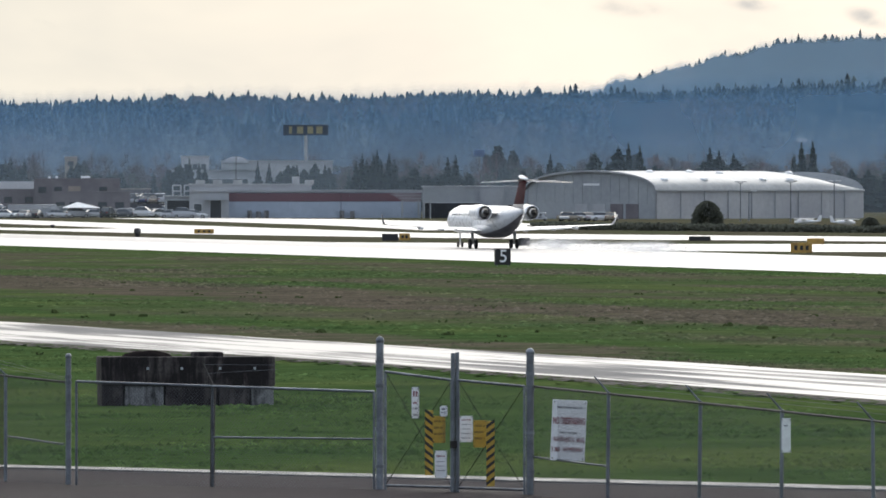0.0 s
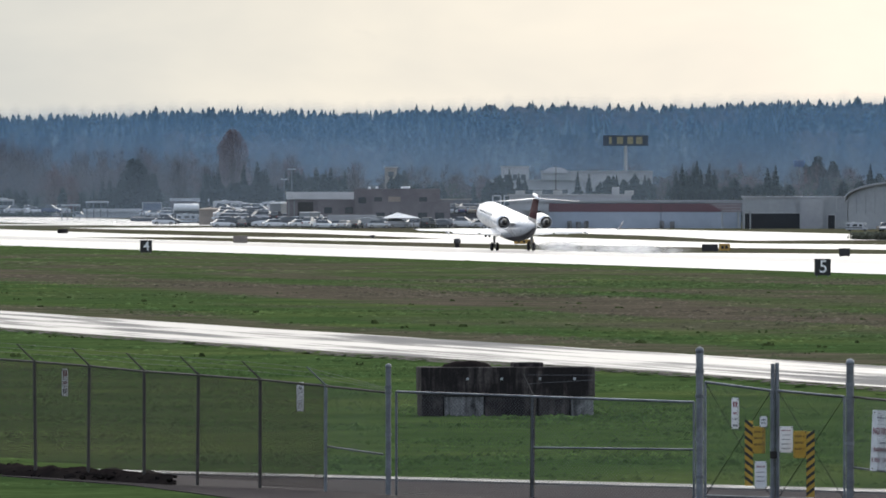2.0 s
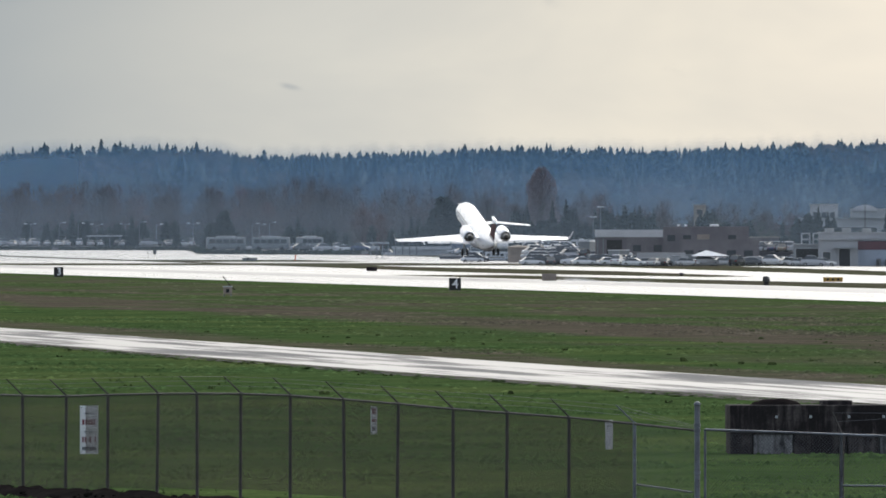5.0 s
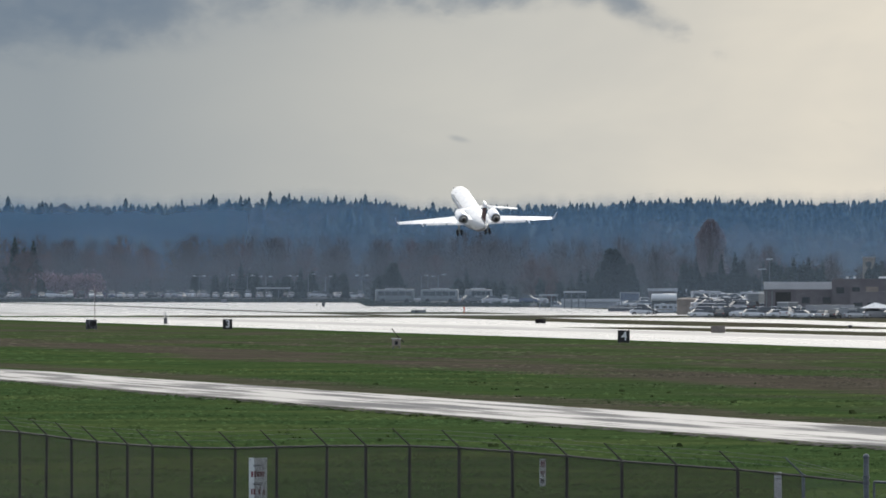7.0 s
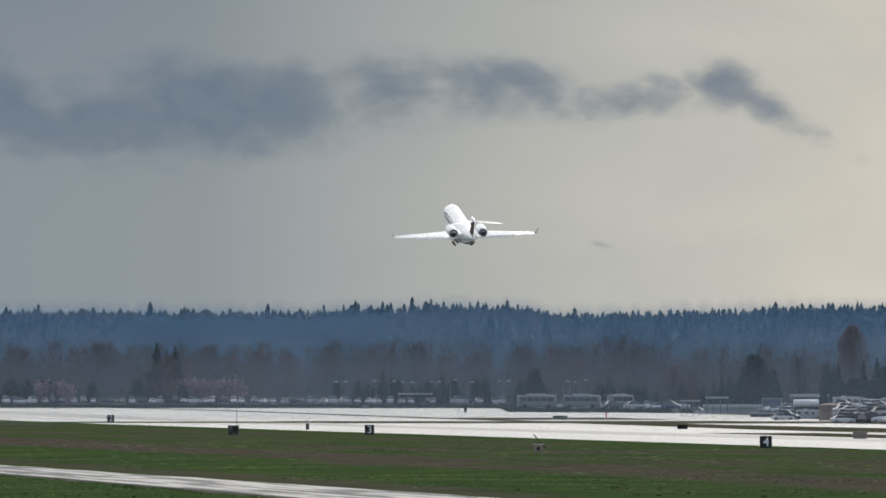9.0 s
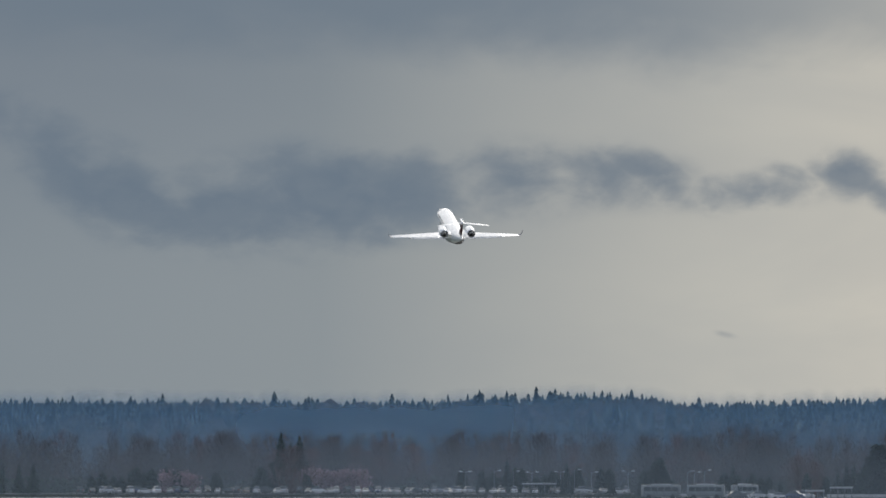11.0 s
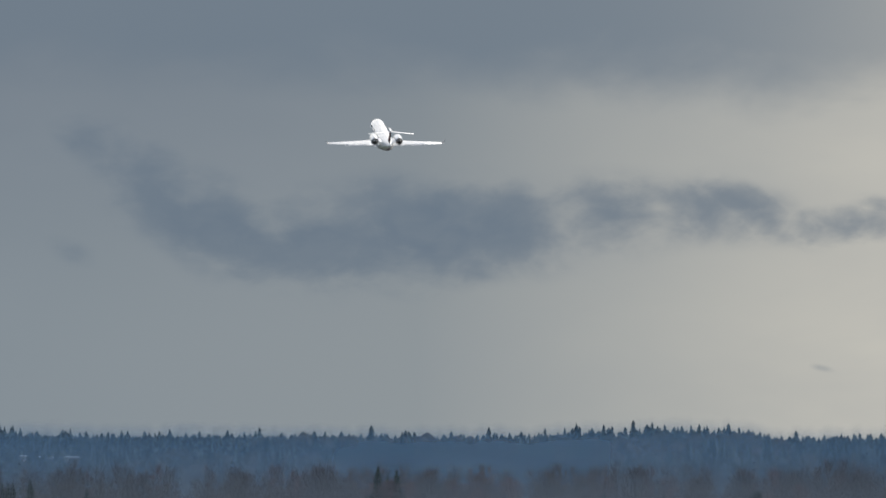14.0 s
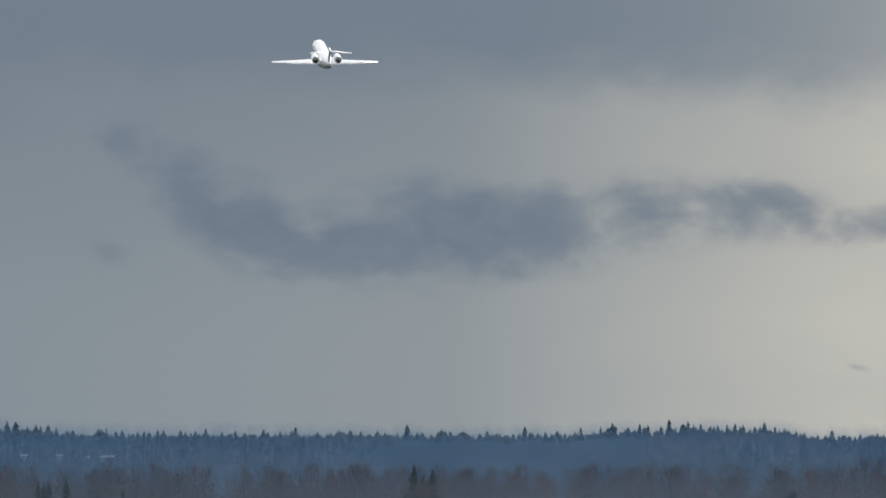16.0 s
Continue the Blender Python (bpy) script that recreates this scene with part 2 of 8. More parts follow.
def make_wet(name, dry_col, dark_col, streak, rough=0.22, dull=0.5, cover=(0.3, 0.62), water=0.5, worn=None):
    """Wet pavement: a water film with duller, drier streaks along the runway."""
    m = bpy.data.materials.new(name)
    m.use_nodes = True
    g = Nodes(m.node_tree)
    pos = g.add("ShaderNodeNewGeometry").outputs["Position"]
    st = g.noise(g.add("ShaderNodeVectorMath", {0: pos, 1: streak}, operation="MULTIPLY").outputs[0], 1.0, 5.0, 0.6)
    fine = g.noise(pos, 3.0, 4.0, 0.6)
    d = g.ramp(st, cover[0], cover[1])
    c = g.mix(d, dark_col, dry_col)
    k = g.ramp(fine, 0.3, 0.7, 0.85, 1.15)
    c = g.mix(1.0, c, g.add("ShaderNodeCombineXYZ", {0: k, 1: k, 2: k}).outputs[0], "MULTIPLY")
    wet = g.math("ADD", g.ramp(d, 0.0, 1.0, rough, dull), g.math("MULTIPLY", fine, 0.06))
    shine = water
    if worn:
        x = g.add("ShaderNodeSeparateXYZ", {0: pos}).outputs[0]
        lane = g.math("MULTIPLY", g.ramp(x, worn[0], worn[0] + 3.0), g.ramp(x, worn[1], worn[1] - 3.0))
        lane = g.math("MULTIPLY", lane, g.ramp(st, 0.3, 0.6, 0.7, 1.0))
        wet = g.math("ADD", wet, g.math("MULTIPLY", lane, worn[2]))
        shine = g.ramp(lane, 0.0, 1.0, water, water * 0.72)
    p = g.add("ShaderNodeBsdfPrincipled", {"Base Color": c, "Roughness": wet, "IOR": 1.4, "Specular IOR Level": shine})
    g.add("ShaderNodeOutputMaterial", {0: p.outputs[0]})
    return m


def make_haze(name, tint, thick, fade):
    """Tinted sheet standing in for haze and mist: lets most of the view through and scatters daylight; thins out at its
    top.
    """
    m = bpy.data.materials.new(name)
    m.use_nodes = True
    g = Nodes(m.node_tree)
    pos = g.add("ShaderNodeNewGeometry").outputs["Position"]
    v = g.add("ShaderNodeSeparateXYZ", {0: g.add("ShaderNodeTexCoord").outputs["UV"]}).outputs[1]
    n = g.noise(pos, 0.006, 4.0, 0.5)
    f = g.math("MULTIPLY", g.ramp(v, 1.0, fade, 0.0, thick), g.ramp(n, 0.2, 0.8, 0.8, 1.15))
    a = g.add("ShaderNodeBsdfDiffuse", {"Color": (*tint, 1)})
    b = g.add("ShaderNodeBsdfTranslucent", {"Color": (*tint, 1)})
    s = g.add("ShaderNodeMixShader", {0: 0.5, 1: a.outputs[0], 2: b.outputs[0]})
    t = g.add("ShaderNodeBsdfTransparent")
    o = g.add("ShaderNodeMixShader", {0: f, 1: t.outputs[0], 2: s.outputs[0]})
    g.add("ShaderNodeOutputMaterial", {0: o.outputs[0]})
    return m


TURF = make_grass()
TUFTS = make_grass("grass_tufts", flat=True)
RUNWAY = make_wet("wet_runway_asphalt", (0.16, 0.16, 0.155), (0.05, 0.05, 0.052), (0.28, 0.004, 1.0), 0.2, 0.3, water=0.95, worn=(234.0, 251.0, 0.14))
TAXI = make_wet("wet_taxiway_concrete", (0.2, 0.2, 0.19), (0.07, 0.07, 0.07), (0.2, 0.006, 1.0), 0.2, 0.3, water=0.95)
ROAD = make_wet("wet_road_asphalt", (0.1, 0.1, 0.1), (0.05, 0.05, 0.05), (0.5, 0.02, 1.0), 0.3, 0.9, (0.42, 0.66))
PAD = make_wet("damp_asphalt", (0.04, 0.034, 0.036), (0.02, 0.017, 0.018), (0.3, 0.1, 1.0), 0.8, 0.95, water=0.06)
KERB = make_wet("wet_concrete_kerb", (0.26, 0.255, 0.24), (0.12, 0.12, 0.115), (0.6, 0.3, 1.0), 0.42, 0.85)
WHITE = surface("white_aircraft_paint", (0.82, 0.83, 0.84), rough=0.3, big=0.4, fine=2.0, bump=0.0, spread=0.05, coat=0.4)
GREYPAINT = surface("light_grey_paint", (0.6, 0.61, 0.62), rough=0.4, bump=0.02, spread=0.12)
NAVY = surface("dark_blue_paint", (0.014, 0.019, 0.042), rough=0.4, bump=0.02, spread=0.2, spec=0.4)
RED = surface("dark_red_paint", (0.24, 0.018, 0.016), (0.16, 0.01, 0.016), rough=0.6, big=0.5, bump=0.02, spec=0.12)
METAL = surface("bare_metal", (0.5, 0.49, 0.47), rough=0.35, metal=1.0, bump=0.05)
DARKMETAL = surface("sooty_metal", (0.035, 0.033, 0.032), rough=0.5, metal=0.6, bump=0.1)
RUBBER = surface("black_rubber", (0.018, 0.018, 0.02), rough=0.75, bump=0.2)
RUSTPOST = surface("weathered_brown_steel", (0.07, 0.062, 0.055), (0.045, 0.04, 0.037), rough=0.7, big=2.0, fine=15.0)
GALV = surface("galvanised_steel", (0.2, 0.22, 0.24), (0.12, 0.13, 0.145), rough=0.5, metal=0.6, big=2.0, fine=20.0, vary=0.2)
WIRE = surface("fence_wire", (0.1, 0.105, 0.11), rough=0.6, metal=0.3, bump=0.0)
RUSTWIRE = surface("dull_brown_fence_wire", (0.082, 0.062, 0.046), rough=0.8, bump=0.0)
SIGNWHITE = surface("white_sign_enamel", (0.88, 0.89, 0.89), rough=0.4, big=1.5, fine=12, spread=0.12)
SIGNRED = surface("red_sign_print", (0.25, 0.05, 0.07), rough=0.6)
GOLDPRINT = surface("worn_dark_gold_print", (0.16, 0.1, 0.02), rough=0.6)
SIGNDARK = surface("dark_sign_print", (0.09, 0.1, 0.13), rough=0.5)
YELLOW = surface("yellow_sign_paint", (0.5, 0.33, 0.045), (0.4, 0.25, 0.03), rough=0.5, big=2.0)
AMBER = surface("weathered_yellow_panel", (0.5, 0.3, 0.06), (0.34, 0.2, 0.05), rough=0.5, big=1.5)
BLACK = surface("black_paint", (0.02, 0.02, 0.022), rough=0.5)


def make_stained(name, pale, dark, amount):
    """Old concrete: run-off streaks down its faces, blotches and grain."""
    m = bpy.data.materials.new(name)
    m.use_nodes = True
    g = Nodes(m.node_tree)
    vec = g.add("ShaderNodeTexCoord").outputs["Object"]
    runs = g.noise(g.add("ShaderNodeVectorMath", {0: vec, 1: (3.2, 3.2, 0.35)}, operation="MULTIPLY").outputs[0], 1.0, 6.0, 0.65, 0.6)
    blot = g.noise(vec, 1.3, 5.0, 0.6, 0.5)
    grain = g.noise(vec, 14.0, 4.0, 0.7)
    f = g.math("ADD", g.math("MULTIPLY", runs, 0.6), g.math("MULTIPLY", blot, 0.4))
    c = g.mix(g.ramp(f, amount - 0.08, amount + 0.12), dark, pale)
    k = g.ramp(grain, 0.25, 0.75, 0.75, 1.25)
    c = g.mix(1.0, c, g.add("ShaderNodeCombineXYZ", {0: k, 1: k, 2: k}).outputs[0], "MULTIPLY")
    p = g.add("ShaderNodeBsdfPrincipled", {"Base Color": c, "Roughness": 0.9, "Specular IOR Level": 0.15})
    h = g.add("ShaderNodeBump", {"Strength": 0.5, "Distance": 0.02, "Height": grain})
    m.node_tree.links.new(h.outputs[0], p.inputs["Normal"])
    g.add("ShaderNodeOutputMaterial", {0: p.outputs[0]})
    return m


CONCRETE = make_stained("stained_concrete", (0.22, 0.22, 0.225), (0.03, 0.029, 0.03), 0.47)
SOOTBLOCK = make_stained("blackened_concrete", (0.1, 0.086, 0.084), (0.022, 0.019, 0.02), 0.55)
SIDING = surface("pale_metal_siding", (0.42, 0.43, 0.44), (0.35, 0.36, 0.38), rough=0.6, big=0.12, fine=1.5, spread=0.12, world=True)
SIDING2 = surface("grey_metal_siding", (0.37, 0.39, 0.4), (0.31, 0.33, 0.345), rough=0.6, big=0.1, fine=1.2, spread=0.12, world=True)
ROOFMETAL = surface("pale_metal_roof", (0.41, 0.42, 0.415), (0.34, 0.35, 0.35), rough=0.6, big=0.1, fine=1.0, world=True)
BLUEWALL = surface("pale_blue_wall", (0.42, 0.48, 0.57), (0.36, 0.42, 0.51), rough=0.7, big=0.1, fine=1.0, spread=0.12, world=True)
MAROON = surface("maroon_band_paint", (0.16, 0.06, 0.075), (0.125, 0.05, 0.065), rough=0.7, big=0.1, world=True)
BROWNWALL = surface("brown_brick_wall", (0.2, 0.182, 0.19), (0.155, 0.142, 0.152), rough=0.85, big=0.35, world=True)
TAN = surface("tan_stucco", (0.36, 0.3, 0.25), (0.28, 0.24, 0.2), rough=0.85, big=0.4, world=True)
# Near-black panels: the shade inside open bays and doorways, put into the colour.
SHADEPANEL = surface("interior_shade_panel", (0.03, 0.032, 0.035), rough=0.9, big=0.3)
COACHGREY = surface("dull_grey_coach_paint", (0.24, 0.26, 0.27), (0.19, 0.21, 0.22), rough=0.5, big=0.5)
TINTED = surface("tinted_car_glass", (0.012, 0.013, 0.028), rough=0.25, bump=0.0, spread=0.1, spec=0.15)
PANE = glass("dark_window_glass")
BARK = surface("bark", (0.07, 0.055, 0.045), rough=0.95, big=1.0, bump=0.5)
SOIL = surface("dark_soil", (0.014, 0.012, 0.012), (0.026, 0.022, 0.02), rough=1.0, spec=0.0, big=0.6, fine=5.0, bump=0.6, world=True)
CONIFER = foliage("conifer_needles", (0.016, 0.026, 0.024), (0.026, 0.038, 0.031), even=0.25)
# Paler than near needles: haze over the far trees put into the colour.
FARWOOD = foliage("far_conifers_hazed", (0.05, 0.066, 0.07), (0.098, 0.12, 0.118), big=0.016, thin=0.3, even=0.6)
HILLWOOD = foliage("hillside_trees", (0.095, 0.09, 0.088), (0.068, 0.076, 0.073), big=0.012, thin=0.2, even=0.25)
TWIGS = foliage("bare_twigs", (0.076, 0.059, 0.057), (0.055, 0.047, 0.048), even=0.22)
HEDGE = foliage("dull_hedge_leaves", (0.12, 0.128, 0.1), (0.09, 0.095, 0.08), even=0.25)
REDTWIGS = foliage("reddish_twigs", (0.115, 0.058, 0.052), (0.08, 0.047, 0.045))
BLOSSOM = foliage("pink_blossom", (0.3, 0.2, 0.23), (0.22, 0.15, 0.18))
BUSH = foliage("evergreen_shrub", (0.03, 0.042, 0.028), (0.045, 0.05, 0.035))
BLADES = foliage("grass_blades", (0.05, 0.088, 0.024), (0.08, 0.112, 0.034), big=0.08, thin=0.5)
WEEDS = foliage("dark_weeds", (0.05, 0.072, 0.03), (0.06, 0.082, 0.034), thin=0.4, even=0.15)


# ---------------------------------------------------------------- building blocks
def finish(bm, name, material, smooth=False):
    me = bpy.data.meshes.new(name)
    bm.normal_update()
    bm.to_mesh(me)
    bm.free()
    me.materials.append(material)
    if smooth:
        for p in me.polygons:
            p.use_smooth = True
    return me


def thing(name, label, category, m=None, group="", kind=""):
    ob = new(name)
    ob.empty_display_size = 0.1
    if m is not None:
        ob.matrix_basis = m
    return tagged(ob, label, category, group, kind)


def part(name, bm, material, parent, label="", smooth=False, m=None):
    ob = new(name, finish(bm, name, material, smooth))
    ob.parent = parent
    if m is not None:
        ob.matrix_basis = m
    return tagged(ob, label)


def solo(name, bm, material, label, category, kind="", m=None, smooth=False, group=""):
    ob = new(name, finish(bm, name, material, smooth))
    if m is not None:
        ob.matrix_basis = m
    return tagged(ob, label, category, group, kind)


def box(bm, x0, x1, y0, y1, z0, z1, m=None, bevel=0.0):
    b = bmesh.new()
    bmesh.ops.create_cube(b, size=1.0, matrix=Matrix.LocRotScale(((x0 + x1) / 2, (y0 + y1) / 2, (z0 + z1) / 2), None, (x1 - x0, y1 - y0, z1 - z0)))
    if bevel:
        bmesh.ops.bevel(b, geom=b.edges[:], offset=bevel, segments=2, affect="EDGES", profile=0.6)
    if m is not None:
        b.transform(m)
    merge(bm, b)
    return bm


def merge(bm, b):
    idx = {v: bm.verts.new(v.co) for v in b.verts}
    for f in b.faces:
        bm.faces.new([idx[v] for v in f.verts])
    b.free()


def tube(bm, p, q, r0, r1=None, seg=8, caps=True):
    p, q = Vector(p), Vector(q)
    r1 = r0 if r1 is None else r1
    n = (q - p).normalized()
    s = n.orthogonal().normalized()
    t = n.cross(s)
    rings = []
    for c, r in ((p, r0), (q, r1)):
        rings.append([bm.verts.new(c + r * (math.cos(a) * s + math.sin(a) * t)) for a in (2 * math.pi * i / seg for i in range(seg))])
    for i in range(seg):
        j = (i + 1) % seg
        bm.faces.new((rings[0][i], rings[0][j], rings[1][j], rings[1][i]))
    if caps:
        bm.faces.new(rings[0][::-1])
        bm.faces.new(rings[1])
    return bm


def loft(bm, rings, close=True, caps=True):
    """Skin over rings of equally many points."""
    vs = [[bm.verts.new(p) for p in ring] for ring in rings]
    n = len(vs[0])
    for a, b in zip(vs, vs[1:]):
        for i in range(n if close else n - 1):
            j = (i + 1) % n
            bm.faces.new((a[i], a[j], b[j], b[i]))
    if caps:
        bm.faces.new(vs[0][::-1])
        bm.faces.new(vs[-1])
    return bm


def slab(bm, pts, z0, z1):
    """A plate of the outline pts between two heights."""
    lo = [bm.verts.new((x, y, z0)) for x, y in pts]
    hi = [bm.verts.new((x, y, z1)) for x, y in pts]
    bm.faces.new(hi)
    bm.faces.new(lo[::-1])
    n = len(pts)
    for i in range(n):
        j = (i + 1) % n
        bm.faces.new((lo[i], lo[j], hi[j], hi[i]))
    return bm


def spot(mil, d):
    """Plan position at a distance from the camera's stand; mil: thousandths of a radian right of the runway's line."""
    return d * math.sin(mil / 1000), d * math.cos(mil / 1000)


def stand(mil, d, z=0.0, turn=0.0):
    """A pose at such a position, its front (-y) towards the stand, turned further by some degrees."""
    x, y = spot(mil, d)
    return pose(x, y, z, 0, 0, -math.degrees(mil / 1000) + turn)


def panel_text(words, size, material, parent, m, name="lettering", bold=0.006):
    cu = bpy.data.curves.new(name, "FONT")
    cu.body, cu.size, cu.align_x, cu.align_y, cu.extrude = words, size, "CENTER", "CENTER", 0.004
    cu.offset = bold
    cu.materials.append(material)
    ob = new(name, cu)
    ob.parent = parent
    ob.matrix_basis = m
    return ob


# ---------------------------------------------------------------- ground
def rise(y):
    """The far end of the airfield lies about a metre higher."""
    k = min(1.0, max(0.0, (y - 1850) / 750))
    return 1.0 * k * k * (3 - 2 * k)


def ground_z(x, y):
    s = x * 0.2 + y * 0.98
    def ease(a, b):
        k = min(1.0, max(0.0, (s - a) / (b - a)))
        return k * k * (3 - 2 * k)
    if s > 150:
        return -3.0 + 3.0 * ease(213, 227) + rise(y)
    if s > 0:
        return 5.3 - 8.3 * ease(12, 60)
    return 5.3 * ease(-60, -12)


def build_ground():
    ds = [0, 8, 12, 20, 30, 40, 50, 60, 100, 150, 200, 205, 209, 213, 217, 221, 225, 229, 233, 250, 300, 400, 600, 900, 1400, 1850, 2000, 2150, 2300, 2450, 2600, 3500, 4980]
    angs = [a * 0.5 for a in range(6, 37)] + [18 + 9.0 * k for k in range(1, 39)]
    bm = bmesh.new()
    rings = []
    for d in ds[1:]:
        ring = []
        for a in angs:
            x, y = d * math.sin(radians(a)), d * math.cos(radians(a))
            ring.append(bm.verts.new((x, y, ground_z(x, y))))
        rings.append(ring)
    centre = bm.verts.new((0, 0, 5.3))
    n = len(angs)
    for i in range(n):
        j = (i + 1) % n
        bm.faces.new((centre, rings[0][j], rings[0][i]))
        for a, b in zip(rings, rings[1:]):
            bm.faces.new((a[i], a[j], b[j], b[i]))
    solo("ground", bm, TURF, "green and brown mown airfield turf", "ground", "structure", smooth=True)


def strip(name, x0, x1, y0, y1, z, material, label, ragged=0.0, seed=1, category="pavement"):
    """Pavement along the runway's line, as a slab with slightly uneven edges."""
    rnd = random.Random(seed)
    bm = bmesh.new()
    n = max(2, int((y1 - y0) / 12))
    rows = []
    for i in range(n + 1):
        y = y0 + (y1 - y0) * i / n
        a, b = x0 + rnd.uniform(-ragged, ragged), x1 + rnd.uniform(-ragged, ragged)
        zz = z + rise(y)
        rows.append([(a, y, zz - 0.3), (a, y, zz), (a + (b - a) / 2, y, zz), (b, y, zz), (b, y, zz - 0.3)])
    loft(bm, rows, close=False, caps=False)
    return solo(name, bm, material, label, category, "structure")


build_ground()
strip("runway", 209.5, 253, -400, 4300, 0.02, RUNWAY, "long wet asphalt runway shining under the sky", 0.15, 1, "runway")
strip("taxiway", 253, 298, 1490, 4300, 0.014, TAXI, "wet concrete taxiway joining the runway", 0.3, 2, "taxiway")
strip("taxiway", 338, 384, 1850, 4300, 0.016, TAXI, "wet concrete taxiway before the buildings", 0.4, 4, "taxiway")
strip("taxiway", 305, 339, 1760, 4300, 0.009, TAXI, "wet concrete taxiway apron", 0.3, 6, "taxiway")


def paved(name, label, pts, top, material, category):
    """A flat paved or grassed area with a slightly wandering edge."""
    out = []
    for (x0, y0), (x1, y1) in zip(pts, pts[1:] + pts[:1]):
        n = max(1, int(math.hypot(x1 - x0, y1 - y0) / 12))
        for i in range(n):
            k = i / n
            x, y = x0 + (x1 - x0) * k, y0 + (y1 - y0) * k
            out.append((x + 0.7 * noise.noise((x * 0.05, y * 0.05, 3)), y))
    solo(name, slab(bmesh.new(), out, -0.1, top), material, label, category, "structure")


paved("taxiway", "wet concrete taxiway bending away from the runway", [(360, 1075), (330, 1085), (310, 1146), (293, 1172), (283, 1215), (274, 1290), (271, 1400), (271, 1488), (297, 1488), (297, 1775), (340, 1775), (322, 1500), (313, 1380), (308, 1310), (323, 1262), (345, 1200), (385, 1130)], 0.018, TAXI, "taxiway")
paved("taxiway", "wet concrete runway exit", [(252, 1122), (262, 1115), (276, 1086), (293, 1084), (330, 1058), (385, 1035), (385, 920), (300, 950), (264, 972), (252, 1000)], 0.022, TAXI, "taxiway")
paved("taxiway", "wet concrete apron before the long building", [(324, 1377), (342, 1507), (360, 1712), (366, 1790), (384, 1800), (397, 1752), (392, 1640), (381, 1500), (350, 1392)], 0.016, TAXI, "taxiway")
paved("grass_island", "narrow grass island between the taxiways", [(287, 1425), (280, 1520), (281, 1600), (291, 1780), (296, 1930), (306, 2030), (314, 1930), (308, 1780), (309, 1600), (296, 1440)], 0.034, TURF, "grass")
paved("perimeter_road", "wet asphalt perimeter road with dark streaks", [(90.5, 180), (102.5, 180), (102.5, 366), (100.5, 440), (98.5, 520), (97.6, 680), (95.4, 900), (93.0, 1300), (91.5, 1900), (86.5, 1900), (86.4, 900), (85.7, 580), (86.0, 520), (87.2, 450), (90.0, 390), (90.5, 350)], 0.03, ROAD, "road")


def build_kerb():
    """Paved yard before the gate with a pale concrete edge, and the soil bank along the fence."""
    bm = bmesh.new()
    slab(bm, [spot(151.40, 268), spot(174.03, 262), spot(280.87, 238), spot(280.87, 227.5), spot(194.56, 230), spot(174.03, 252)], -0.3, 0.02)
    solo("gate_yard", bm, PAD, "damp dark asphalt yard before the gate", "pavement", "structure")
    bm = bmesh.new()
    slab(bm, [spot(151.40, 269.6), spot(174.03, 264), spot(280.87, 240), spot(280.87, 237.4), spot(215, 251.6), spot(196, 256.4), spot(174.03, 261.8), spot(151.40, 268.0)], -0.3, 0.06)
    solo("kerb", bm, KERB, "wet pale concrete edge strip", "kerb", "structure")
    bm = bmesh.new()
    rings = []
    for i in range(90):
        u = -260 - i * 14.5
        d = 254.5 - (u + 250) * 0.03
        mil = 191.4 + u / 19
        ring_p = []
        for k in range(7):
            f = k / 6
            hump = math.sin(math.pi * f) * (0.26 + 0.16 * noise.noise((i * 0.31, k * 0.9, 2)) + 0.12 * noise.noise((i * 0.9, k * 1.7, 5)))
            ring_p.append((*spot(mil, d - 3.2 + f * 4.2), hump - 0.03))
        rings.append(ring_p)
    loft(bm, rings, close=False, caps=False)
    solo("soil_bank", bm, SOIL, "low bank of dark churned soil along the fence", "soil", "structure", smooth=True)
    rnd = random.Random(4)
    bm = bmesh.new()
    for i in range(900):
        u = rnd.uniform(-1500, -255)
        x, y = spot(191.4 + u / 19, rnd.uniform(251.6, 255.6) - (u + 250) * 0.03)
        r = rnd.uniform(0.03, 0.12)
        b = bmesh.new()
        bmesh.ops.create_icosphere(b, subdivisions=1, radius=r, matrix=pose(x, y, 0.15 * rnd.random(), rnd.uniform(0, 90), 0, rnd.uniform(0, 360)) @ Matrix.Diagonal((1.5, 1.1, rnd.uniform(0.5, 1.0), 1)))
        merge(bm, b)
    solo("soil_clods", bm, SOIL, "dark clods on the soil bank below the fence", "soil", "stuff")


build_kerb()


# ---------------------------------------------------------------- fence and gate
FENCE_LEFT = [  # mil, distance, height of the top rail
    (197.77, 244.0, 2.34),
    (191.93, 246.7, 2.44),
    (185.82, 249.3, 2.54),
    (180.03, 252.0, 2.60),
    (175.03, 254.8, 2.64),
    (169.87, 257.6, 2.72),
    (164.87, 260.3, 2.78),
    (159.87, 263.1, 2.83),
    (155.24, 265.9, 2.83),
    (151.19, 268.7, 2.79),
    (147.51, 271.6, 2.74),
    (142.87, 274.4, 2.67),
    (138.98, 277.3, 2.59),
    (134.98, 280.1, 2.56),
    (131.29, 283.0, 2.56),
    (128.98, 285.9, 2.56),
    (126.19, 288.9, 2.58),
    (123.82, 291.9, 2.62),
    (121.45, 294.8, 2.67),
    (118.98, 297.8, 2.71),
    (116.51, 300.8, 2.74),
    (114.08, 303.7, 2.78),
    (111.66, 306.7, 2.80),
]
FENCE_RIGHT = [
    (248.03, 231.0, 2.34),
    (256.56, 226.0, 2.25),
    (264.19, 221.0, 2.18),
    (272.72, 216.0, 2.10),
    (280.87, 211.0, 2.02),
]


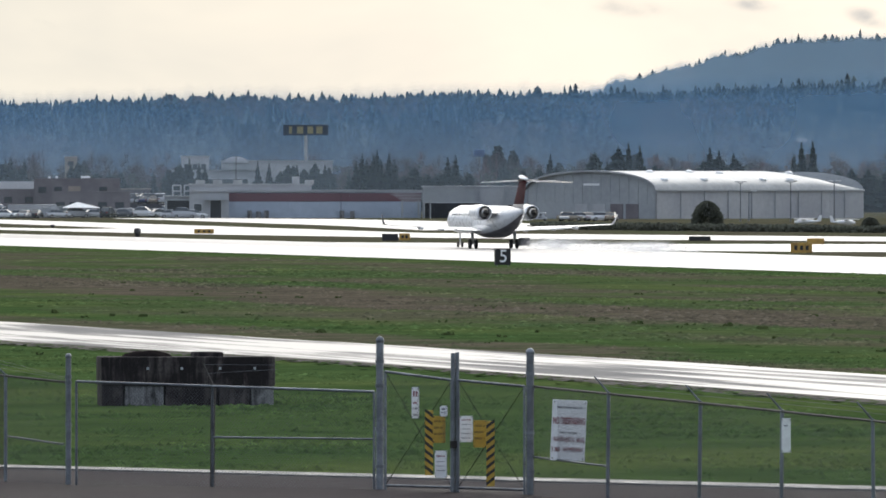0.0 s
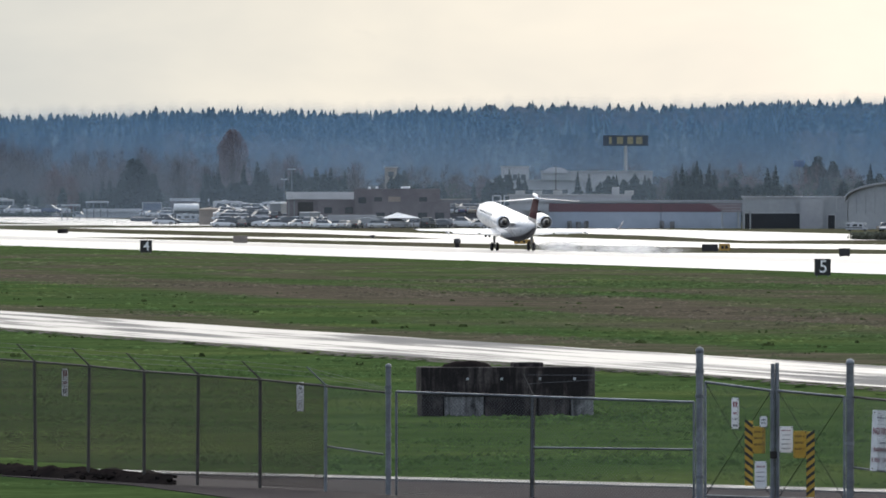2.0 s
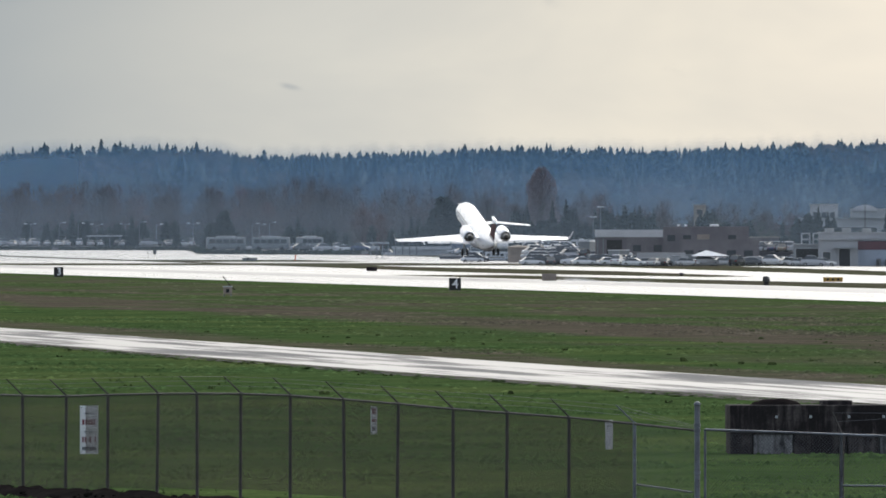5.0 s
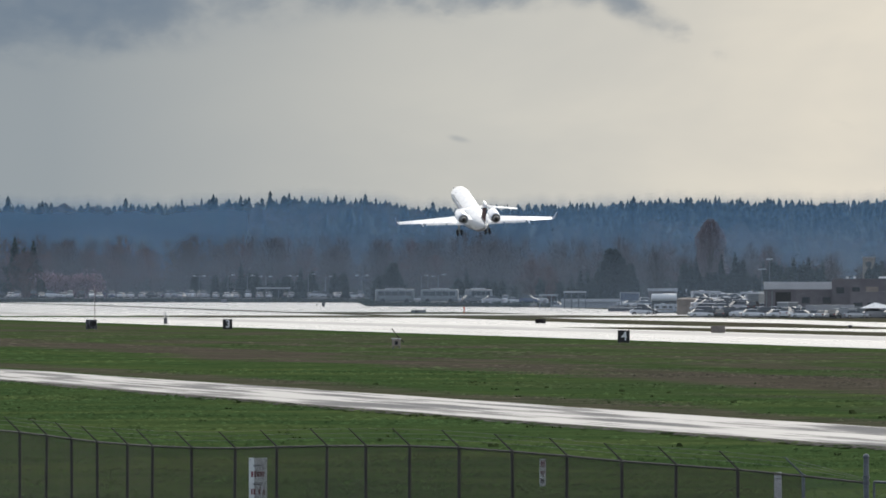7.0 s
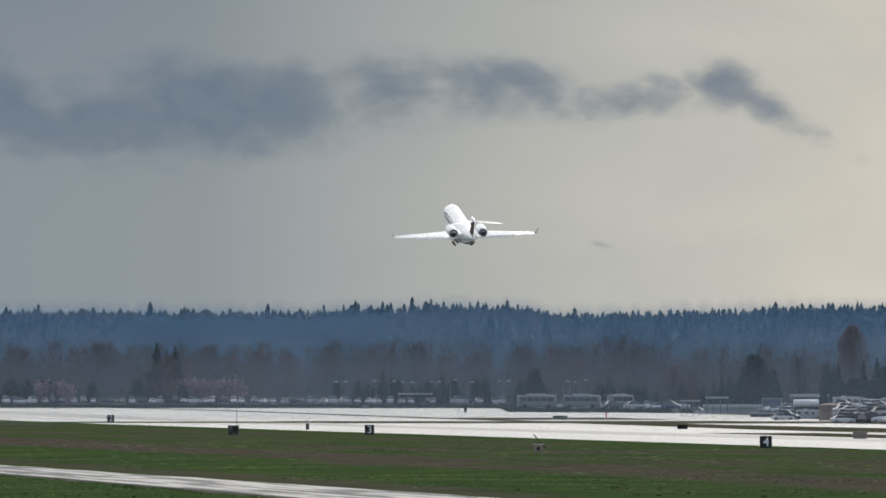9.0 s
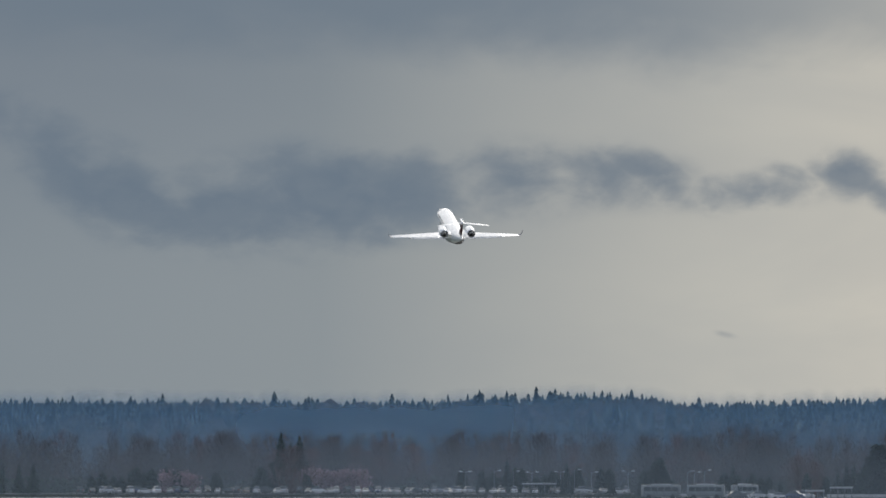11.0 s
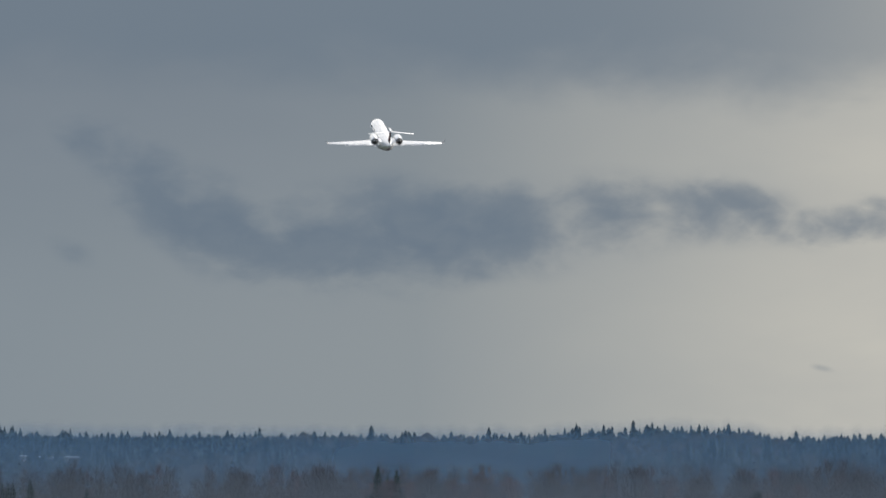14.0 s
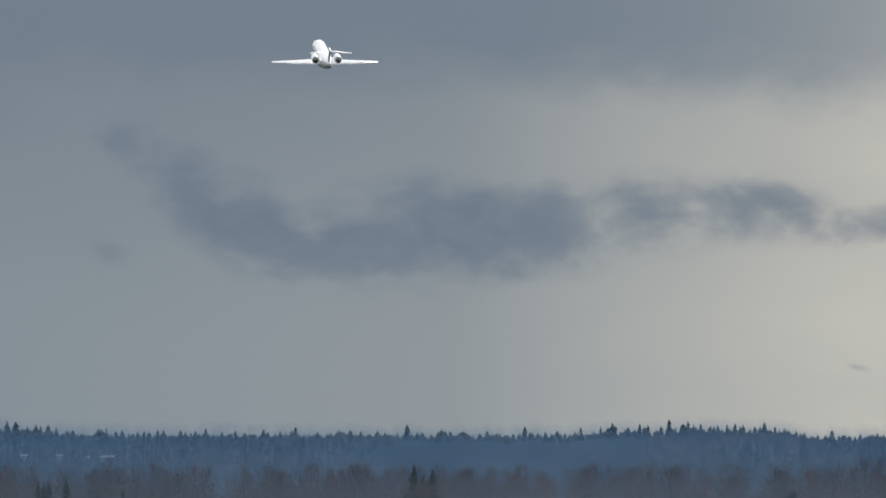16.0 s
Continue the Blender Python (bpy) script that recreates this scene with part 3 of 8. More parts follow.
def weave(bm, p, q, z0, z1p, z1q, gap=0.085, r=0.0045):
    """Chain-link fabric between two posts: two families of slanting wires."""
    p, q = Vector((*p, 0)), Vector((*q, 0))
    length = (q - p).length
    way = (q - p) / length
    h = (z1p + z1q) / 2 - z0
    n = int((length + h) / gap)
    side = Vector((way.y, -way.x, 0)) * r
    for sgn in (1, -1):
        for i in range(n):
            s0 = i * gap - h
            a, b = max(0.0, s0), min(length, s0 + h)
            if b - a < 0.05:
                continue
            za, zb = (a - s0), (b - s0)
            if sgn < 0:
                za, zb = h - za, h - zb
            c, d = p + way * a + Vector((0, 0, z0 + za)), p + way * b + Vector((0, 0, z0 + zb))
            up = Vector((0, 0, r))
            t = [bm.verts.new(v) for v in (c + up, c - up, d - up, d + up)]
            bm.faces.new(t)


def fence_bay(fence, p, q, rail_p, rail_q, dense=False):
    bm = bmesh.new()
    tube(bm, (*p, rail_p), (*q, rail_q), 0.03, seg=6)
    part("top_rail", bm, RUSTPOST, fence)
    bm = bmesh.new()
    weave(bm, p, q, min(rail_p, rail_q) - 2.36, rail_p, rail_q, 0.055 if dense else 0.085, 0.0085 if dense else 0.0055)
    part("chain_link", bm, RUSTWIRE if dense else WIRE, fence)


def post_with_arm(fence, p, rail, outward, r=0.037, steel=GALV):
    rnd = random.Random(int(p[0] * 100))
    lean = Vector((rnd.uniform(-0.02, 0.02), rnd.uniform(-0.02, 0.02), 0))
    bm = bmesh.new()
    tube(bm, Vector((*p, rail - 2.9)) - lean, Vector((*p, rail + 0.04)) + lean, r, seg=8)
    post = part("post", bm, steel, fence)
    bm = bmesh.new()
    a = Vector((*p, rail + 0.02)) + lean
    tube(bm, a, a + outward, 0.024, 0.015, seg=5)
    part("barb_arm", bm, steel, post, "slanting arm for barbed wire")
    return a + outward


def barbed(fence, tips, rails):
    for k in (0.45, 0.72, 0.97):
        bm = bmesh.new()
        for (a, b), (ra, rb) in zip(zip(tips, tips[1:]), zip(rails, rails[1:])):
            tube(bm, ra.lerp(a, k), rb.lerp(b, k), 0.004, seg=3, caps=False)
        tagged(part("barbed_wire", bm, WIRE, fence), kind="stuff")


def build_fence(rows, label, outward):
    fence = thing("chain_link_fence", label, "fence")
    pts = [(spot(m, d), z) for m, d, z in rows]
    tips, rails = [], []
    for p, z in pts:
        if len(pts) > 8 and not tips:      # the corner post stands there already
            tips.append(Vector((*p, z + 0.1)))
            rails.append(Vector((*p, z)))
            continue
        tips.append(post_with_arm(fence, p, z, Vector(outward), 0.042, RUSTPOST if len(pts) > 8 and len(tips) > 1 else GALV))
        rails.append(Vector((*p, z)))
    for i, ((p, zp), (q, zq)) in enumerate(zip(pts, pts[1:])):
        fence_bay(fence, p, q, zp, zq, len(pts) > 8 and i > 0)
    barbed(fence, tips, rails)
    return fence


build_fence(FENCE_LEFT, "grey chain-link fence with barbed wire arms, bending along the road", (-0.42, 0.1, 0.42))
build_fence(FENCE_RIGHT, "grey chain-link fence with slanting barbed wire arms", (-0.3, 0.1, 0.36))


def cap_post(name, mil, d, top, r, label):
    """A stout gate post with a domed cap and hinge bands."""
    x, y = spot(mil, d)
    t = thing(name, label, "post", pose(x, y, 0))
    bm = bmesh.new()
    tube(bm, (0, 0, -0.3), (0, 0, top - 0.06), r, seg=16)
    part("shaft", bm, GALV, t, smooth=False)
    bm = bmesh.new()
    bmesh.ops.create_uvsphere(bm, u_segments=14, v_segments=8, radius=r * 1.15, matrix=pose(0, 0, top - 0.05))
    part("cap", bm, GALV, t, "domed cap", True)
    for z in (0.5, 1.35, 2.3, top - 0.55):
        bm = bmesh.new()
        tube(bm, (0, 0, z), (0, 0, z + 0.07), r * 1.2, seg=14)
        part("hinge_band", bm, GALV, t)
    return t


cap_post("gate_post", 226.77, 240, 3.4, 0.085, "stout blue-grey steel gate post with a domed cap")
cap_post("gate_post", 240.77, 236, 3.2, 0.085, "stout blue-grey steel gate post with a domed cap")
cap_post("corner_post", 197.77, 244, 2.98, 0.065, "steel fence corner post with tension bands")


def gate_leaf(name, m0, d0, z0, m1, d1, z1, low, label, braces=True, mid=None, frame_r=0.03):
    """A framed chain-link leaf between two positions, top rail at z0 and z1."""
    p, q = spot(m0, d0), spot(m1, d1)
    t = thing(name, label, "gate")
    for nm, a, b in (("top_rail", (*p, z0), (*q, z1)), ("bottom_rail", (*p, low), (*q, low))):
        part(nm, tube(bmesh.new(), a, b, frame_r, seg=8), GALV, t)
    for a, z in ((p, z0), (q, z1)):
        part("stile", tube(bmesh.new(), (*a, low - 0.1), (*a, z), frame_r, seg=8), GALV, t)
    if mid:
        part("mid_rail", tube(bmesh.new(), (*p, mid), (*q, mid), frame_r * 0.8, seg=8), GALV, t)
    bm = bmesh.new()
    weave(bm, p, q, low, z0, z1)
    part("chain_link", bm, WIRE, t)
    if braces:
        part("brace_cable", tube(bmesh.new(), (*p, low), (*q, z1), 0.009, seg=5), DARKMETAL, t)
        part("brace_cable", tube(bmesh.new(), (*p, z0), (*q, low), 0.009, seg=5), DARKMETAL, t)
    return t


gate_leaf("gate_leaf", 227.29, 239.7, 2.66, 233.45, 238.1, 2.5, 0.12, "chain-link gate leaf with crossed brace cables")
gate_leaf("gate_leaf", 234.08, 237.9, 2.5, 240.24, 236.2, 2.4, 0.12, "chain-link gate leaf with crossed brace cables")
part_bar = thing("gate_latch_post", "tall steel latch post where two gate leaves meet", "post", stand(233.77, 238))
part("shaft", tube(bmesh.new(), (-0.045, 0, -0.2), (-0.045, 0, 3.1), 0.05, seg=12), GALV, part_bar)
part("shaft", tube(bmesh.new(), (0.05, 0.02, 0.0), (0.05, 0.02, 3.12), 0.045, seg=12), GALV, part_bar)
part("latch", box(bmesh.new(), -0.11, 0.11, -0.09, 0.03, 1.0, 1.16, bevel=0.015), DARKMETAL, part_bar, "dark latch box")
gate_leaf("wide_gate", 198.51, 243.5, 2.37, 211.19, 242, 2.29, -0.15, "wide chain-link gate panel between posts", False, None)
gate_leaf("wide_gate", 211.19, 242, 2.29, 226.24, 240.2, 2.2, -0.15, "wide chain-link gate panel with a middle rail", False, 1.14)
mid_post = thing("fence_post", "brown-grey fence post with a bent barbed wire arm", "post")
tip = post_with_arm(mid_post, spot(211.19, 242.1), 2.3, Vector((-0.2, 0.1, 0.48)), 0.055, RUSTPOST)
for kk in (0.55, 0.95):
    pa = Vector((*spot(211.19, 242.1), 2.3)).lerp(tip, kk)
    part("barbed_wire", tube(bmesh.new(), pa, Vector((*spot(217.19, 241), 2.55 + kk * 0.25)), 0.005, seg=3), WIRE, mid_post)
bay = thing("fence_bay", "chain-link fence bay with a middle rail", "fence")
fence_bay(bay, spot(241.14, 236), spot(248.03, 231), 2.4, 2.34)
part("mid_rail", tube(bmesh.new(), (*spot(241.14, 236), 0.85), (*spot(248.03, 231), 0.78), 0.025, seg=6), GALV, bay)
bay = thing("fence_bay", "short chain-link fence bay with a middle rail", "fence")
part("mid_rail", tube(bmesh.new(), (*spot(191.93, 247), 1.05), (*spot(197.29, 244.3), 0.93), 0.025, seg=6), GALV, bay)
part("bottom_rail", tube(bmesh.new(), (*spot(191.93, 247), 0.0), (*spot(197.29, 244.3), -0.1), 0.025, seg=6), GALV, bay)


def sign_board(name, mil, d, w, h, z, material, label, turn=0.0, thick=0.012, back=0.06, hang=0.0):
    """A flat board fixed to the fence, its middle at height z."""
    t = thing(name, label, "sign", stand(mil, d - back, z, turn) @ pose(0, 0, 0, 0, hang, 0))
    bm = box(bmesh.new(), -w / 2, w / 2, -thick, 0, -h / 2, h / 2, bevel=0.004)
    part("board", bm, material, t)
    for i in (-1, 1):
        for j in (-1, 1):
            part("bolt", tube(bmesh.new(), (i * w * 0.44, -thick - 0.008, j * h * 0.46), (i * w * 0.44, -thick, j * h * 0.46), 0.014, seg=8), DARKMETAL, t)
    return t


def bars(t, w, rows, front=0.014):
    """Rows of unreadable print: (height, bar height, fill of the width, material)."""
    rnd = random.Random(3)
    for z, hh, fill, material in rows:
        x = -w * fill / 2
        while x < w * fill / 2 - 0.01:
            l = min(rnd.uniform(0.26, 0.42) * hh, w * fill / 2 - x)
            part("print_bar", box(bmesh.new(), x, x + l, -front - 0.003, -front, z - hh / 2, z + hh / 2), material, t)
            x += l + hh * rnd.choice((0.16, 0.16, 0.2, 0.16, 0.16, 0.6))


notice = sign_board("warning_sign", 244.35, 234.5, 0.76, 1.33, 1.47, SIGNWHITE, "white enamel warning sign hanging askew on the fence", 6, hang=2.6)
bars(notice, 0.76, ((0.5, 0.035, 0.72, SIGNDARK), (-0.05, 0.03, 0.5, SIGNDARK),))
panel_text("NO TRESPASSING", 0.165, SIGNRED, notice, pose(0, -0.02, 0.2, 90, 0, 0) @ Matrix.Diagonal((0.54, 1.25, 1, 1)), bold=0.003)
panel_text("VIOLATORS SUBJECT TO", 0.11, SIGNRED, notice, pose(-0.1, -0.02, -0.2, 90, 0, 0) @ Matrix.Diagonal((0.37, 1.2, 1, 1)), bold=0.0)
panel_text("AND IMPRISONMENT", 0.11, SIGNRED, notice, pose(0.11, -0.02, -0.42, 90, 0, 0) @ Matrix.Diagonal((0.41, 1.2, 1, 1)), bold=0.0)
for x0, x1, z in ((0.19, 0.27, -0.2), (0.29, 0.35, -0.2), (-0.35, -0.31, -0.42), (-0.29, -0.18, -0.42)):
    for k in range(max(1, round((x1 - x0) / 0.03))):
        part("print_bar", box(bmesh.new(), x0 + k * 0.03, x0 + k * 0.03 + 0.018, -0.017, -0.014, z - 0.05, z + 0.05), SIGNRED, notice)
for args in ((230.08, 239, 0.17, 0.69, 1.98, "narrow white sign strip on the gate", ((0.2, 0.12, 0.6, SIGNRED), (0.0, 0.05, 0.6, SIGNRED), (-0.13, 0.05, 0.7, SIGNDARK), (-0.27, 0.05, 0.6, SIGNDARK))),
             (232.72, 238.3, 0.17, 0.24, 1.81, "small grey plate on the gate", ((0.04, 0.04, 0.6, SIGNDARK), (-0.03, 0.04, 0.6, SIGNDARK))),
             (234.82, 237.6, 0.29, 0.58, 1.43, "white paper notice on the gate", ((0.2, 0.03, 0.7, SIGNRED), (0.1, 0.02, 0.7, SIGNDARK), (0.0, 0.02, 0.7, SIGNDARK), (-0.1, 0.02, 0.7, SIGNDARK), (-0.2, 0.02, 0.7, SIGNDARK))),
             (232.45, 238.3, 0.27, 0.6, 0.63, "white paper notice low on the gate", ((0.18, 0.04, 0.7, SIGNRED), (0.06, 0.02, 0.7, SIGNDARK), (-0.04, 0.02, 0.7, SIGNDARK), (-0.14, 0.02, 0.7, SIGNDARK))),
             (264.61, 220.5, 0.19, 0.7, 1.7, "narrow white sign strip on the fence", ((0.2, 0.03, 0.5, SIGNDARK),)),
             (189.56, 249, 0.17, 0.68, 2.15, "narrow white sign strip on the fence", ((0.2, 0.03, 0.5, SIGNDARK),)),
             (167.66, 259, 0.15, 0.66, 2.3, "narrow white sign strip on the fence", ((0.22, 0.13, 0.6, SIGNRED), (0.0, 0.08, 0.6, SIGNRED), (-0.2, 0.1, 0.6, SIGNDARK))),
             (141.14, 276, 0.47, 1.24, 1.75, "large white warning sign on the fence", ((0.42, 0.05, 0.5, SIGNDARK), (0.2, 0.14, 0.75, SIGNRED), (-0.05, 0.05, 0.5, SIGNDARK), (-0.25, 0.14, 0.75, SIGNRED), (-0.48, 0.1, 0.75, SIGNDARK)))):
    sgn = sign_board("fence_sign", *args[:5], SIGNWHITE, args[5])
    bars(sgn, args[2], args[6])
for mil, d, z, lab in ((232.29, 238.4, 1.4, "yellow caution plate on the gate"), (236.08, 237.2, 1.33, "yellow caution plate on the gate")):
    sgn = sign_board("caution_plate", mil, d, 0.28, 0.6, z, YELLOW, lab)
    bars(sgn, 0.28, ((0.18, 0.05, 0.8, GOLDPRINT), (0.04, 0.05, 0.8, GOLDPRINT), (-0.1, 0.05, 0.8, GOLDPRINT)))
for mil, d, z, tilt in ((231.35, 238.6, 1.1, 1), (237.08, 237, 0.9, -1)):
    t = thing("hazard_panel", "black and yellow striped hazard board on the gate", "hazard board", stand(mil, d - 0.09, z))
    part("board", box(bmesh.new(), -0.09, 0.09, -0.012, 0, -0.72, 0.72, bevel=0.004), YELLOW, t)
    for k in range(8):
        zz = -0.64 + k * 0.18
        bm = bmesh.new()
        vs = [bm.verts.new(p) for p in ((-0.09, -0.014, zz + 0.07 * tilt), (0.09, -0.014, zz - 0.07 * tilt), (0.09, -0.014, zz - 0.07 * tilt + 0.08), (-0.09, -0.014, zz + 0.07 * tilt + 0.08))]
        bm.faces.new(vs)
        part("stripe", bm, BLACK, t)


# ---------------------------------------------------------------- concrete block behind the fence
def build_block():
    t = thing("concrete_barrier_block", "long soot-blackened concrete block with pale stains in the grass", "concrete block", stand(208.93, 329, 0, 6))
    part("slab", box(bmesh.new(), -2.68, 2.68, 0, 1.6, 0.6, 1.5, bevel=0.04), SOOTBLOCK, t)
    for x0, x1, mtl in ((-2.66, -2.0, SOOTBLOCK), (-1.95, -0.75, CONCRETE), (-0.7, 0.9, SOOTBLOCK), (0.95, 1.9, SOOTBLOCK), (1.95, 2.64, CONCRETE)):
        part("footing", box(bmesh.new(), x0, x1, 0.05, 1.5, -0.2, 0.62, bevel=0.03), mtl, t)
    for x in (-1.25, -0.2, 0.98, 2.05):
        part("bolt_plate", box(bmesh.new(), x - 0.04, x + 0.04, -0.03, 0.02, 1.1, 1.18, bevel=0.01), SIDING2, t, "pale bolt plate")
    part("top_slab", box(bmesh.new(), 0.2, 1.12, 0.3, 1.3, 1.48, 1.64, bevel=0.05), SOOTBLOCK, t)
    bm = bmesh.new()
    rings = []
    for i in range(13):
        f = i / 12
        e = math.sin(math.pi * f) ** 0.5
        rings.append([(-2.0 + 1.6 * f, 0.75 - 0.55 * e * math.cos(a), 1.49 + e * math.sin(a) * (0.2 + 0.06 * noise.noise((i * 0.7, a, 3)))) for a in (math.pi * k / 8 for k in range(9))])
    loft(bm, rings, close=False, caps=False)
    part("debris_mound", bm, SOIL, t, "dark mound of debris", True)


build_block()


# ---------------------------------------------------------------- aircraft: nose to +y, stands on z = 0 at its main wheels
def ring(y, z, rx, rz, n=28, flat=0.0):
    return [(rx * math.cos(a), y, z + rz * math.sin(a) * (1 - flat if math.sin(a) < 0 else 1)) for a in (2 * math.pi * i / n for i in range(n))]


def wing_section(bm, stations, n=9):
    """Aerofoil skin through stations (x, y of leading edge, z, chord, thickness, twist to the vertical)."""
    rings = []
    for x, yl, z, c, th, nx, nz in stations:
        top, bot = [], []
        for i in range(n):
            f = (1 - math.cos(math.pi * i / (n - 1))) / 2
            t = th * c * (1.48 * math.sqrt(f) - 0.63 * f - 1.76 * f * f + 1.42 * f ** 3 - 0.51 * f ** 4) * 2.0
            top.append((x + nx * t * 0.6, yl - f * c, z + nz * t * 0.6))
            bot.append((x - nx * t * 0.4, yl - f * c, z - nz * t * 0.4 - 0.001))
        rings.append(top + bot[::-1])
    return loft(bm, rings)


DARKRED = surface("deep_maroon_paint", (0.1, 0.014, 0.019), (0.055, 0.011, 0.019), rough=0.6, big=0.5, bump=0.02, spec=0.12)


WINGTIP = surface("grey_blue_tip_paint", (0.3, 0.3, 0.33), (0.22, 0.22, 0.25), rough=0.45, big=0.5, bump=0.02, spec=0.3)
# Shade under the fuselage, put into a darker grey.
BELLYSHADE = surface("belly_shade_grey", (0.19, 0.185, 0.2), (0.13, 0.126, 0.14), rough=0.5, big=0.5, bump=0.02, spec=0.3)


def build_jet():
    jet = thing("regional_jet", "white twin-engined regional jet with a dark red tail fin", "aircraft")
    zc = 2.8
    bm = bmesh.new()
    rows = [(17.9, zc - 0.55, 0.05, 0.05), (17.6, zc - 0.5, 0.38, 0.34), (17.0, zc - 0.4, 0.7, 0.62), (16.0, zc - 0.22, 1.02, 0.98), (14.6, zc - 0.05, 1.28, 1.27),
            (13.0, zc, 1.38, 1.39), (9.0, zc, 1.4, 1.4), (4.0, zc, 1.4, 1.4), (0.0, zc, 1.4, 1.4), (-3.5, zc, 1.4, 1.4), (-5.5, zc + 0.05, 1.34, 1.34), (-7.5, zc + 0.22, 1.15, 1.13),
            (-9.3, zc + 0.45, 0.84, 0.85), (-11.0, zc + 0.7, 0.48, 0.52), (-12.2, zc + 0.87, 0.22, 0.26), (-12.5, zc + 0.92, 0.1, 0.12)]
    loft(bm, [ring(*r) for r in rows])
    part("fuselage", bm, WHITE, jet, "", True)
    # wing-body fairing, and the belly's shade painted on as darker grey skins
    bm = bmesh.new()
    loft(bm, [ring(y, z, rx, rz) for y, z, rx, rz in ((5.2, zc - 0.75, 0.6, 0.5), (4.0, zc - 0.85, 1.25, 0.72), (1.0, zc - 0.95, 1.62, 0.82), (-2.0, zc - 0.95, 1.6, 0.8), (-4.0, zc - 0.8, 1.2, 0.7), (-5.2, zc - 0.6, 0.5, 0.5))])
    part("belly_fairing", bm, GREYPAINT, jet, "grey wing root fairing", True)
    bm = bmesh.new()
    def belly(y, z, rx, rz, half):
        return [(rx * math.cos(a) * 1.008, y, z + rz * math.sin(a) * 1.008) for a in (math.radians(270 - half + 2 * half * i / 12) for i in range(13))]
    loft(bm, [belly(*r, h) for r, h in zip(rows[8:15], (44, 44, 42, 38, 34, 30, 26))], close=False, caps=False)
    part("belly_paint", bm, BELLYSHADE, jet, "dull grey skin painting shade under the tail", True)
    bm = bmesh.new()
    loft(bm, [belly(*r, 62) for r in ((4.0, zc - 0.85, 1.25, 0.72), (1.0, zc - 0.95, 1.62, 0.82), (-2.0, zc - 0.95, 1.6, 0.8), (-4.0, zc - 0.8, 1.2, 0.7), (-5.1, zc - 0.62, 0.55, 0.52))], close=False, caps=False)
    part("fairing_paint", bm, BELLYSHADE, jet, "dull grey fairing underside with shade painted in", True)
    # cabin windows
    for s in (-1, 1):
        for k in range(20):
            y = 12.2 - k * 0.79
            bm = bmesh.new()
            box(bm, s * 1.33 - 0.025, s * 1.33 + 0.025, y - 0.1, y + 0.1, zc + 0.34, zc + 0.58, bevel=0.02)
            part("cabin_window", bm, PANE, jet)
    bm = bmesh.new()
    box(bm, -0.75, 0.75, 15.6, 16.3, zc + 0.42, zc + 0.78, bevel=0.1)
    part("cockpit_window", bm, PANE, jet)
    # wings
    for s, nm in ((-1, "left_wing"), (1, "right_wing")):
        bm = bmesh.new()
        wing_section(bm, [(s * 0.9, 4.4, 1.85, 6.2, 0.06, 0, 1), (s * 3.4, 2.6, 1.97, 4.2, 0.058, 0, 1), (s * 7.0, 0.75, 2.14, 2.95, 0.052, 0, 1), (s * 11.2, -1.25, 2.34, 1.75, 0.05, 0, 1)])
        w = part(nm, bm, WHITE, jet, "", True)
        bm = bmesh.new()
        tip_rows = [(11.2, -1.25, 2.34, 1.75, 0.05, 0, 1), (11.46, -1.7, 2.42, 1.0, 0.03, -0.5, 0.85), (11.6, -2.1, 2.7, 0.66, 0.025, -0.9, 0.4), (11.84, -2.75, 3.4, 0.3, 0.02, -1, 0.1)]
        wing_section(bm, [(s * x, y, z, c, th, s * nx, nz) for x, y, z, c, th, nx, nz in tip_rows])
        part("winglet", bm, WINGTIP, w, "grey upturned wing tip", True)
        bm = bmesh.new()
        wing_section(bm, [(s * (x + 0.035), y - 0.02, z - 0.02, c * 0.97, th * 0.6, s * nx, nz) for x, y, z, c, th, nx, nz in tip_rows[1:]])
        part("winglet_paint", bm, NAVY, w, "dark blue outer face of the wing tip", True)
        for x0, x1 in ((1.7, 4.1), (4.3, 7.3)):
            bm = bmesh.new()
            def te(x):
                return 4.4 - (x - 0.9) * 0.72 - (6.2 - (x - 0.9) * 0.8) if x < 3.4 else 2.6 - (x - 3.4) * 0.514 - (4.2 - (x - 3.4) * 0.327)
            def zz(x):
                return 1.85 + (x - 0.9) * 0.047
            loft(bm, [[(s * x, te(x) + 0.15, zz(x) + 0.03), (s * x, te(x) - 0.45, zz(x) - 0.13), (s * x, te(x) - 0.47, zz(x) - 0.16), (s * x, te(x) + 0.12, zz(x) - 0.1)] for x in (x0, x1)])
            part("flap", bm, GREYPAINT, w, "lowered flap")
        for x in (3.0, 5.6, 7.8):
            bm = bmesh.new()
            y = 0.6 - x * 0.27
            loft(bm, [ring(yy, 1.78 + x * 0.047 + dz, r, r * 1.2, 8) for yy, dz, r in ((y + 1.0, 0.0, 0.03), (y + 0.2, -0.12, 0.12), (y - 1.4, -0.16, 0.1), (y - 2.0, -0.14, 0.02))])
            for v in bm.verts:
                v.co.x += s * x
            part("flap_track", bm, WHITE, w, "", True)
    # engines
    for s, nm in ((-1, "left_engine"), (1, "right_engine")):
        cx, cz = s * 2.38, 3.55
        def shift(bm):
            for v in bm.verts:
                v.co += Vector((cx, 1.6, cz))
            return bm
        bm = bmesh.new()
        prof = ((-4.3, 0.58), (-4.05, 0.69), (-4.2, 0.73), (-4.6, 0.77), (-6.0, 0.79), (-7.4, 0.74), (-8.2, 0.67), (-8.22, 0.63), (-7.3, 0.65), (-6.8, 0.66))
        loft(bm, [ring(y, 0, r, r, 28) for y, r in prof], caps=False)
